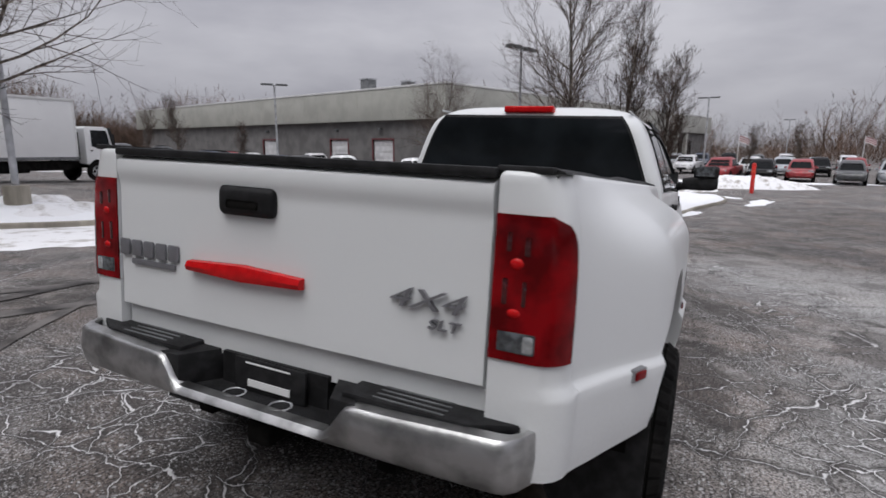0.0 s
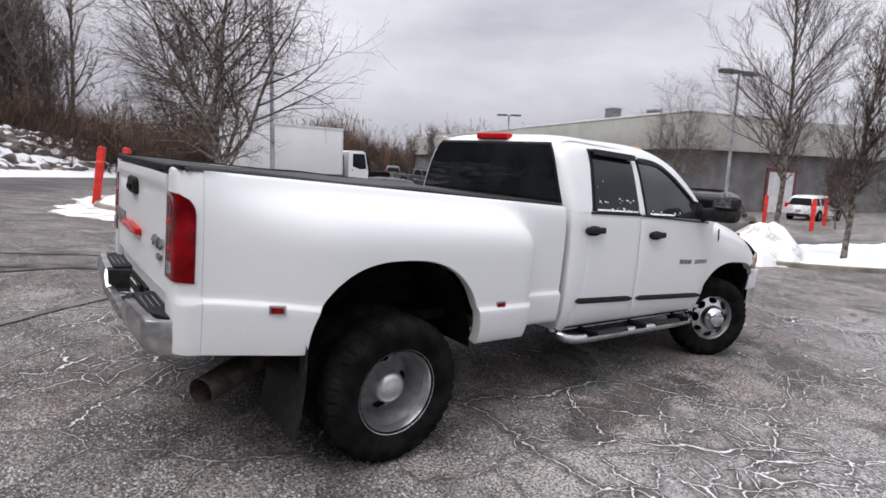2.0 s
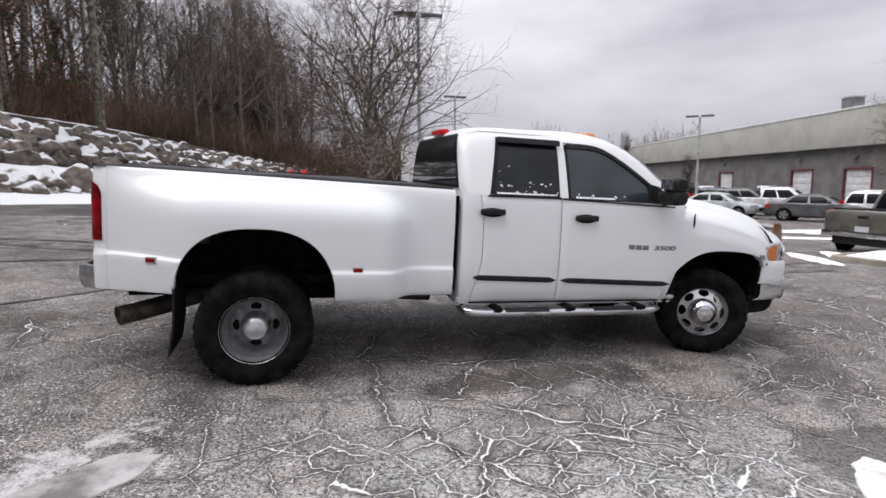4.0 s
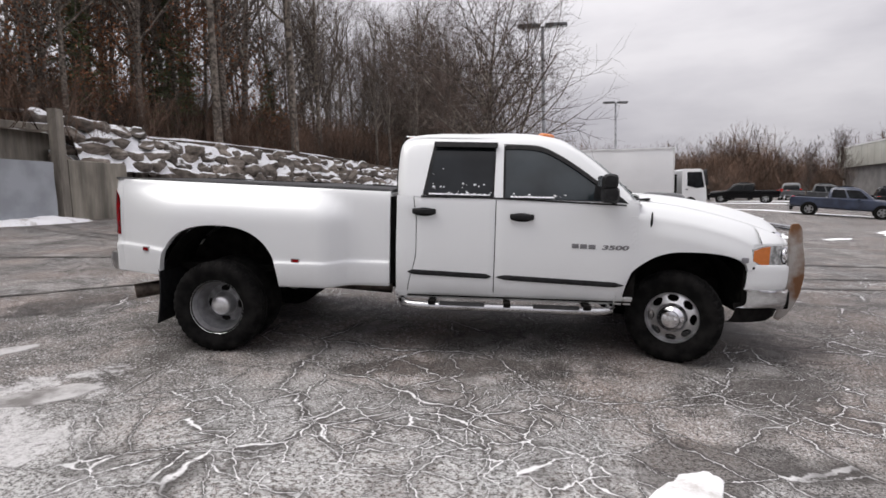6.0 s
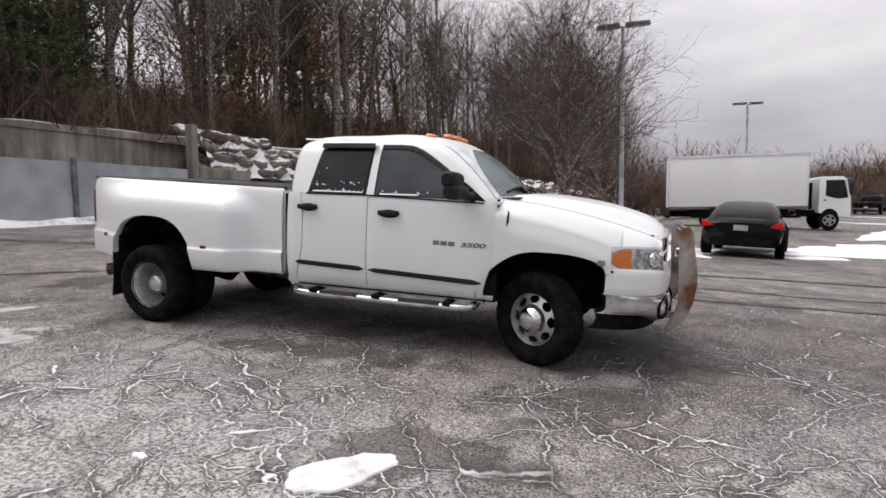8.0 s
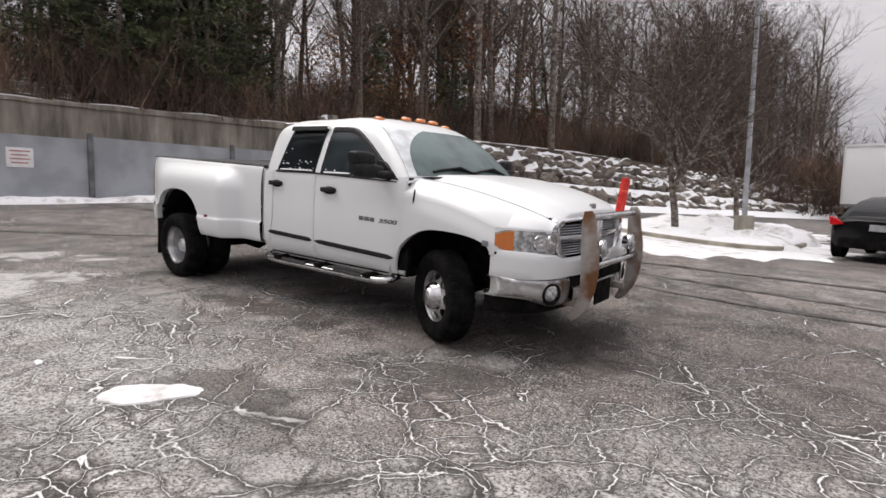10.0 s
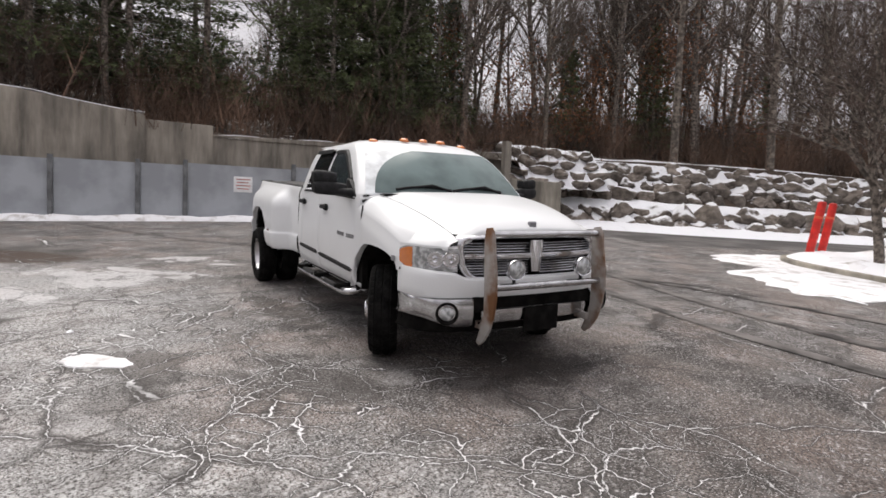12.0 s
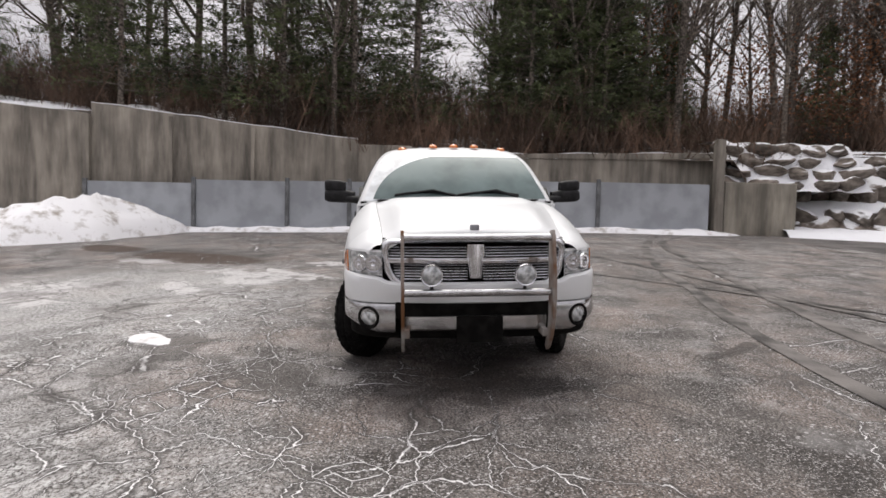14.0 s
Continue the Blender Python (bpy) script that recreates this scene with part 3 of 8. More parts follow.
def bed_y(x, z):
    f = step(-1.04, -0.30, x) * (1 - step(1.0, 1.215, x + 2.4 * max(0, z - 1.18) ** 2))
    crease = 0.93 - 0.10 * step(-0.9, 0.5, x)
    low = 0.024 * (1 - step(crease - 0.016, crease + 0.016, z))
    tail = 0.020 * (1 - step(-1.0, -0.80, x))
    return smooth_table(z, BED_BASE) + 0.215 * f * smooth_table(z, FLARE) + low - tail


def arch_bottom(x, cx, half, top, flat):
    """Height of a panel's lower edge, with a wheel arch in it."""
    u = abs(x - cx) / half
    if u >= 1:
        return flat
    return flat + (top - flat) * (1 - u ** 2.5) ** (1 / 2.2)


def columns(x0, x1, cx, half, n=10, k=28):
    """Stations along a panel, crowded where the arch stands steep."""
    out = [x0 + (cx - half - x0) * i / n for i in range(n)]
    out += [cx - half * math.cos(math.pi * i / k) for i in range(k + 1)]
    out += [cx + half + (x1 - cx - half) * (i + 1) / n for i in range(n)]
    return out


def bed_side(sign):
    rows = []
    for x in columns(-0.930, 1.555, 0.06, 0.545, 12, 40):
        flat = 0.61 if x > 0 else 0.675
        zb = arch_bottom(x, 0.06, 0.545, 1.135, flat)
        c = 0.93 - 0.10 * step(-0.9, 0.5, x)
        lo, hi = max(zb + 0.002, c - 0.016), max(zb + 0.004, c + 0.016)
        zs = [zb + (lo - zb) * i / 7 for i in range(8)] + [lo + (hi - lo) * i / 5 for i in range(1, 5)] + [hi + (1.475 - hi) * i / 22 for i in range(23)]
        row = [(x, sign * (bed_y(x, z)), z) for z in zs]
        lip = [(x, sign * (bed_y(x, zb) - 0.07), zb + 0.004), (x, sign * (bed_y(x, zb) - 0.012), zb - 0.006)]
        row = lip + row
        row += [(x, sign * 0.955, 1.49), (x, sign * 0.93, 1.492), (x, sign * 0.86, 1.492), (x, sign * 0.85, 1.46)]
        if not rows:
            rows.append([(px, py - sign * 0.03, pz) for px, py, pz in row])
        rows.append(row)
    bm = grid(rows)
    return part("bed_side", bm, PAINT, truck, smooth=50)


def corner_plan(z, off=0.0):
    """Plan of the bed's rear corner, from beside the tailgate round to the side."""
    e = bed_y(-0.930, z)
    arc = [(-0.9315 - (0.1065 + off) * math.sin(radians(q)), e + off - 0.095 * (1 - math.cos(radians(q)))) for q in (80, 60, 40, 20, 0)]
    return [(-1.040 - off, 0.785), (-1.040 - off, 0.84)] + arc


def tail_lamp(sign, bed):
    """Tall red lamp let into the rear corner of the bed."""
    rows = []
    for i in range(19):
        z = 1.005 + 0.378 * i / 18
        top = max(0.0, (z - 1.30) / 0.083)
        reach = 0.86 - 0.36 * (1 - math.sqrt(max(0.0, 1 - top ** 2)))
        curve = corner_plan(z, 0.006)
        rows.append([tuple(smooth_table(reach * k / 11 * (len(curve) - 1), [(q, p[c]) for q, p in enumerate(curve)]) for c in (0, 1)) for k in range(12)])
        rows[-1] = [(x, sign * y, z) for x, y in rows[-1]]
    edge = [[(x + 0.03, y * 0.992, z) for x, y, z in rows[q]] for q in (0, -1)]
    rows = [edge[0]] + [[(r[0][0] + 0.03, r[0][1], r[0][2])] + r + [(r[-1][0] + 0.01, r[-1][1] * 0.975, r[-1][2])] for r in rows] + [edge[1]]
    rows[0] = [rows[0][0]] + rows[0] + [rows[0][-1]]
    rows[-1] = [rows[-1][0]] + rows[-1] + [rows[-1][-1]]
    lamp = part("tail_lamp", grid(rows), DARK_RED, bed, "dark red tail lamp with two bright bulbs and a smoked reverse lens")
    for z0, z1, y0, y1, mat, nm in ((1.240, 1.278, 0.826, 0.872, RED, "brake_reflector"), (1.115, 1.147, 0.826, 0.872, RED, "tail_reflector"), (1.028, 1.083, 0.808, 0.915, DARK_LENS, "reverse_lens"),
                                    (1.288, 1.340, 0.818, 0.834, BEZEL, "chamber_slot"), (1.280, 1.330, 0.868, 0.886, BEZEL, "chamber_slot"), (1.152, 1.222, 0.812, 0.830, BEZEL, "chamber_slot"), (1.150, 1.218, 0.868, 0.882, BEZEL, "chamber_slot")):
        if mat is RED:
            part(nm, lathe([(0.0, -0.006), (0.5, -0.004), (0.85, 0.0), (1.0, 0.010)], 20, "x"), mat, lamp, m=pose(-1.0455, sign * (y0 + y1) / 2, (z0 + z1) / 2) @ Matrix.Diagonal((1, (y1 - y0) / 2, (z1 - z0) / 2, 1)))
        else:
            part(nm, box(-1.0488, -1.035, min(sign * y0, sign * y1), max(sign * y0, sign * y1), z0, z1, 0.006), mat, lamp)
    part("reverse_bulb", box(-1.0498, -1.04, min(sign * 0.880, sign * 0.911), max(sign * 0.880, sign * 0.911), 1.032, 1.079, 0.005), LENS, lamp)


def side_marker(x, z, sign, bed, mat):
    m = pose(x, sign * bed_y(x, z), z, 0, 0, math.degrees(math.atan(sign * (bed_y(x + 0.03, z) - bed_y(x - 0.03, z)) / 0.06)))
    part("side_marker_lamp", box(-0.031, 0.031, -0.013, 0.013, -0.014, 0.014, 0.006), mat, bed, m=m)
    part("marker_bezel", box(-0.039, 0.039, -0.02, 0.007, -0.021, 0.021, 0.005) if sign > 0 else box(-0.039, 0.039, -0.007, 0.02, -0.021, 0.021, 0.005), ALLOY, bed, m=m)


for sgn in (-1, 1):
    side = bed_side(sgn)
    tail_lamp(sgn, side)
    side_marker(-0.63, 0.900, sgn, side, DARK_RED)
    side_marker(0.762, 0.845, sgn, side, DARK_RED)
    # rear corner below the lamp and the outer face of the bed's rear end
    rows = []
    for i in range(47):
        z = 0.675 + (1.475 - 0.675) * i / 46
        cp = corner_plan(z)
        rows.append([(-0.99, sgn * 0.778, z)] + [(x, sgn * y, z) for x, y in cp] + [(cp[-1][0], sgn * (cp[-1][1] - 0.03), z)])
    for z, f in ((1.484, 0.06), (1.490, 0.16), (1.491, 0.9)):
        rows.append([(px + (-0.965 - px) * f, py + (sgn * 0.87 - py) * f, z) for px, py, _ in rows[46]])
    part("corner_post", grid(rows), PAINT, side)
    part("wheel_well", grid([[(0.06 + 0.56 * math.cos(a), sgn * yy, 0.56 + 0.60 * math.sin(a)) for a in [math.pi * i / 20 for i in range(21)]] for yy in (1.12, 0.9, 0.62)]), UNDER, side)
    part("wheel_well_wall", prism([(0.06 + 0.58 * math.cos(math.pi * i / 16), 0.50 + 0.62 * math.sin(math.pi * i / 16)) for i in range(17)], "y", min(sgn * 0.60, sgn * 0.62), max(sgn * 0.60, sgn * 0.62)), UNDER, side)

# tailgate
rows = []
for i in range(53):
    z = 0.80 + (1.478 - 0.80) * i / 52
    dx = -0.012 * step(1.36, 1.42, z) * (1 - step(1.44, 1.478, z)) + 0.030 * (1 - step(0.905, 0.918, z)) + 0.05 * step(1.455, 1.478, z)
    rows.append([(-1.035 + dx - 0.008 * (1 - (y / 0.775) ** 2), y, z) for y in [-0.772 + 1.544 * j / 20 for j in range(21)]])
tailgate = part("tailgate", grid(rows, 0.04), PAINT, truck)
hb = box(-1.072, -1.03, -0.028, 0.216, 1.300, 1.393, 0.028, 4)
handle = part("handle", hb, BLACK, tailgate, "black plastic tailgate handle with a finger recess")
part("finger_recess", box(-1.079, -1.07, 0.03, 0.165, 1.322, 1.350, 0.01), UNDER, handle)
lamp_rows = []
for i in range(9):
    y = -0.145 + 0.515 * i / 8
    h = 0.030 - 0.012 * abs(i - 4) / 4
    lamp_rows.append([(-1.045, y, 1.11 - h), (-1.072, y, 1.11 - h * 0.8), (-1.078, y, 1.11), (-1.068, y, 1.11 + h * 0.9), (-1.045, y, 1.11 + h)])
part("brake_lamp_bar", capped(lamp_rows), RED, tailgate, "long red stick-on brake lamp bar")


def lettering(text, size, m, mat, parent, name, deep=0.006, shear=0.0, bold=0.0):
    cu = bpy.data.curves.new(name, "FONT")
    cu.body, cu.size, cu.extrude, cu.shear, cu.offset = text, size, deep, shear, bold
    cu.align_x, cu.align_y = "CENTER", "CENTER"
    tmp = bpy.data.objects.new(name, cu)
    scene.collection.objects.link(tmp)
    me = bpy.data.meshes.new_from_object(tmp.evaluated_get(bpy.context.evaluated_depsgraph_get()))
    bpy.data.objects.remove(tmp)
    bpy.data.curves.remove(cu)
    me.materials.clear()
    me.materials.append(mat)
    ob = new(name, me)
    ob.parent, ob.matrix_basis = parent, m
    return ob


BACK = Matrix(((0, 0, -1, 0), (-1, 0, 0, 0), (0, 1, 0, 0), (0, 0, 0, 1)))
SIDE_R = Matrix(((1, 0, 0, 0), (0, 0, -1, 0), (0, 1, 0, 0), (0, 0, 0, 1)))
lettering("4X4", 0.105, Matrix.Translation((-1.049, -0.58, 1.125)) @ BACK @ pose(0, 0, 0) @ Matrix.Diagonal((1.35, 0.8, 1, 1)), GREY_BADGE, tailgate, "drive_badge", shear=0.3)
lettering("SLT", 0.048, Matrix.Translation((-1.046, -0.645, 1.062)) @ BACK @ Matrix.Diagonal((1.35, 0.9, 1, 1)), GREY_BADGE, tailgate, "trim_badge", shear=0.2)
for k in range(5):
    part("maker_badge", box(-1.052, -1.04, 0.86 - 0.068 * k - 0.15, 0.86 - 0.068 * k - 0.095, 1.105, 1.165, 0.008), GREY_BADGE, tailgate)
part("engine_badge", box(-1.05, -1.04, 0.46, 0.70, 1.075, 1.097, 0.005), GREY_BADGE, tailgate)

# rear bumper: chrome shell with a black step pad and a recessed number plate
def bumper_shell():
    """One chrome pressing: high at the ends, dipping below the number plate."""
    rows = []
    for y in [-1.0 + 2.0 * i / 80 for i in range(81)]:
        q = abs(y)
        back = -1.255 + 0.05 * max(0, q - 0.3) ** 2 + 0.22 * step(0.86, 1.01, q) ** 2
        top = 0.678 + 0.122 * step(0.315, 0.415, q) + 0.015 * step(0.45, 0.9, q)
        rows.append([(back + 0.05, y, top + 0.003), (back + 0.012, y, top), (back, y, top - 0.012), (back - 0.008, y, 0.63 + (top - 0.63) * 0.5), (back + 0.008, y, 0.645), (back + 0.03, y, 0.622), (back + 0.09, y, 0.612)])
    return grid(rows, 0.012)


rear_bumper = part("rear_bumper", bumper_shell(), STEP_CHROME, truck, "scratched chrome rear step bumper with a black pad", m=pose(0.09, 0, 0.14) @ Matrix.Diagonal((1, 0.98, 0.84, 1)))
for sgn in (-1, 1):
    part("step_pad", prism([(-1.205, sgn * 0.36), (-1.198, sgn * 0.78), (-1.12, sgn * 0.925), (-1.04, sgn * 0.955), (-1.02, sgn * 0.36)], "z", 0.79, 0.824, 0.008), BLACK, rear_bumper)
    part("bumper_side_recess", prism([(-1.235, sgn * 0.335), (-1.235, sgn * 0.43), (-1.09, sgn * 0.36), (-1.09, sgn * 0.26)], "z", 0.64, 0.806, 0.01), BLACK, rear_bumper)
    for k in range(4):
        part("pad_ridge", box(-1.19 + 0.028 * k, -1.184 + 0.028 * k, min(sgn * 0.46, sgn * 0.70), max(sgn * 0.46, sgn * 0.70), 0.822, 0.828), POST, rear_bumper)
part("plate_recess", box(-1.12, -1.08, -0.24, 0.24, 0.64, 0.81), BLACK, rear_bumper)
part("recess_shelf", prism([(-1.235, -0.33), (-1.235, 0.33), (-1.09, 0.24), (-1.09, -0.24)], "z", 0.655, 0.675), BLACK, rear_bumper)
part("upper_shelf", box(-1.075, -1.0, -0.36, 0.36, 0.775, 0.80, 0.006), BLACK, rear_bumper)
plate = part("plate_frame", box(-1.145, -1.13, -0.165, 0.155, 0.675, 0.815, 0.006), BLACK, rear_bumper, "black dealer plate with white bars of lettering")
part("plate_lettering", box(-1.148, -1.144, -0.10, 0.09, 0.700, 0.730), PALE, plate)
part("plate_small_lettering", box(-1.148, -1.144, -0.10, 0.10, 0.797, 0.803), PALE, plate)
for y in (-0.09, 0.12):
    part("hole_ring", lathe([(0.034, 0.0), (0.038, 0.004), (0.042, 0.0)], 24, "z"), STEEL, rear_bumper, m=pose(-1.18, y, 0.677))
part("hitch_receiver", box(-1.19, -0.9, -0.05, 0.05, 0.49, 0.585, 0.01), UNDER, rear_bumper)
part("tow_bracket", box(-1.10, -1.0, -0.40, 0.40, 0.52, 0.60, 0.01), UNDER, rear_bumper)

# bed cover
rows = []
for i in range(23):
    x = -1.0 + 2.54 * i / 22
    lift = 0.008 * math.sin(i * 0.9) + 0.022 * step(0.0, 0.25, x) - 0.010 * step(1.2, 1.5, x) - 0.012
    rows.append([(x, y, 1.482 + 0.022 * (1 - (abs(y) / 0.93) ** 6) + lift * (1 - (abs(y) / 0.93) ** 2)) for y in [-0.93 + 1.86 * j / 18 for j in range(19)]])
cover = part("bed_cover", grid(rows, 0.02), VINYL, truck, "black soft vinyl bed cover, slightly wavy")
for sgn in (-1, 1):
    rows = []
    for q in range(31):
        x = -1.005 + 2.545 * q / 30
        h = 0.010 + 0.009 * step(0.0, 0.3, x) + 0.002 * math.sin(7 * x)
        rows.append([(x, sgn * y, 1.488 + dz) for y, dz in ((0.885, 0.0), (0.89, h + 0.006), (0.92, h + 0.003), (0.945, h * 0.7), (0.952, 0.0))])
    part("cover_rail", capped(rows), BLACK, cover)
part("tailgate_cap", box(-1.053, -0.985, -0.776, 0.776, 1.468, 1.496, 0.010), BLACK, cover)
for sgn in (-1, 1):
    part("cap_corner", box(-1.030, -0.975, min(sgn * 0.770, sgn * 0.925), max(sgn * 0.770, sgn * 0.925), 1.484, 1.503, 0.007), BLACK, cover)
# near-black block added to carry the shade in the gap behind the cab
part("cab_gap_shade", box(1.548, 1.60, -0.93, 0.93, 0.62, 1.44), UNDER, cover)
part("bed_front_wall", box(1.50, 1.552, -0.95, 0.95, 0.62, 1.475, 0.012), PAINT, truck)


def rake(x, z):
    """The bed's top line falls a little towards the cab."""
    return z + max(0.0, z - 0.90) / 0.59 * (0.030 - 0.024 * (x + 1.0))


for ob in truck.children_recursive:
    if ob.type != "MESH" or ob == rear_bumper or ob.parent == rear_bumper or (ob.parent and ob.parent.parent == rear_bumper):
        continue
    if ob.matrix_basis == Matrix.Identity(4):
        for v in ob.data.vertices:
            v.co.z = rake(v.co.x, v.co.z)
    else:
        b = ob.matrix_basis.copy()
        b.translation.z = rake(b.translation.x, b.translation.z)
        ob.matrix_basis = b

# ---- cab ----
LEVELS = [(1.425, 1.615, 3.70, 0.985), (1.47, 1.608, 3.665, 0.972), (1.60, 1.602, 3.54, 0.925), (1.75, 1.605, 3.375, 0.868), (1.86, 1.615, 3.225, 0.815), (1.915, 1.63, 3.12, 0.775),
          (1.955, 1.665, 3.02, 0.725), (1.985, 1.73, 2.90, 0.655), (2.008, 1.85, 2.75, 0.54), (2.022, 2.0, 2.6, 0.38), (2.03, 2.2, 2.42, 0.2)]


def level(z):
    return tuple(smooth_table(z, [(r[0], r[k]) for r in LEVELS]) for k in (1, 2, 3))


def bow(y, w):
    return 0.125 * (1 - (y / w) ** 2)


def cab_ring(z, xr, xf, w, rad):
    """A plan outline: rounded at the corners, bowed at the front."""
    rad = min(rad, w * 0.8, (xf - xr) * 0.4)
    pts = []
    for cx, cy, a0 in ((xf - rad, w - rad, 0), (xr + rad, w - rad, 90), (xr + rad, -w + rad, 180), (xf - rad, -w + rad, 270)):
        for i in range(7):
            a = radians(a0 + 15 * i)
            pts.append((cx + rad * math.cos(a), cy + rad * math.sin(a)))
    out = []
    for i, (a, b) in enumerate(zip(pts, pts[1:] + pts[:1])):
        out.append(a)
        if i % 7 == 6:
            for k in range(1, 8):
                out.append((a[0] + (b[0] - a[0]) * k / 8, a[1] + (b[1] - a[1]) * k / 8))
    res = []
    mid = (xr + xf) / 2
    for x, y in out:
        g = step(mid, xf, x)
        res.append((x + bow(y, w) * g, y, z))
    return res


zs = [1.425, 1.47, 1.53, 1.60, 1.675, 1.75, 1.81, 1.86, 1.89, 1.915, 1.937, 1.955, 1.972, 1.985, 1.998, 2.008, 2.016, 2.022, 2.027, 2.03]
cab_rows = [cab_ring(z, *level(z), 0.10 + 0.12 * step(1.85, 2.0, z)) for z in zs]
cab_rows = [[(x, y, z + 0.020 * step(2.2, 2.85, x) * step(1.86, 1.98, z)) for x, y, z in row] for row in cab_rows]
bm = grid(cab_rows, close=True)
bm.faces.new([v for v in bm.verts][-len(cab_rows[0]):])
cab = part("cab", bm, PAINT, truck, smooth=60)

BODY = [(0.52, 0.955), (0.60, 0.992), (0.70, 1.012), (0.85, 1.02), (1.05, 1.016), (1.25, 1.005), (1.38, 0.994), (1.425, 0.985), (1.44, 0.975)]


def body_y(z):
    return smooth_table(z, BODY)


def door_panel(x_of, sign, name, label=""):
    rows = []
    for j in range(25):
        z = 0.56 + (1.435 - 0.56) * j / 24
        a, b = x_of(z)
        row = [(a, sign * (body_y(z) - 0.03), z), (a, sign * (body_y(z) - 0.004), z)]
        row += [(a + 0.008 + (b - a - 0.016) * k / 14, sign * (body_y(z) + 0.004 * (1 - step(0.735, 0.75, z))), z) for k in range(15)]
        row += [(b, sign * (body_y(z) - 0.004), z), (b, sign * (body_y(z) - 0.03), z)]
        rows.append(row)
    return part(name, grid(rows), PAINT, truck, label, smooth=45)


def rear_door_x(z):
    return (1.80 - 0.075 * (1 - step(0.56, 0.95, z)) - 0.03 * step(1.2, 1.44, z), 2.492)


def front_door_x(z):
    return (2.500, 3.73 - 0.10 * (1 - step(0.56, 1.0, z)) + 0.0 * z)


def pane_side(corners, sign, n=10):
    """A slightly proud side window between four lower and upper corners (x, z), rows up."""
    (ax, az), (bx, bz), (cx, cz), (dx, dz) = corners
    rows = []
    for j in range(n + 1):
        f = j / n
        lx, lz = ax + (dx - ax) * f, az + (dz - az) * f
        rx, rz = bx + (cx - bx) * f, bz + (cz - bz) * f
        rows.append([(lx + (rx - lx) * k / n, 0, lz + (rz - lz) * k / n) for k in range(n + 1)])
    return [[(x, sign * (level(z)[2] + 0.004), z) for x, _, z in row] for row in rows]


FRONT_TOP = [(2.58, 1.885), (2.80, 1.882), (2.93, 1.855), (3.10, 1.765), (3.25, 1.665), (3.42, 1.54), (3.585, 1.425)]


def front_pane(sign, grow=0.0):
    """The front door's window: its upper edge sweeps down along the windscreen pillar."""
    rows = []
    for k in range(25):
        x = 2.575 - grow + (3.565 + grow - 2.575 + grow) * k / 24
        zt = smooth_table(x, FRONT_TOP) + grow
        zb = 1.432 - 0.012 * (x - 2.57) - grow * 0.3
        zt = max(zt, zb + 0.004)
        rows.append([(x, sign * (level(min(zb + (zt - zb) * j / 8, 1.95))[2] + (0.003 if grow else 0.010)), zb + (zt - zb) * j / 8) for j in range(9)])
    return rows


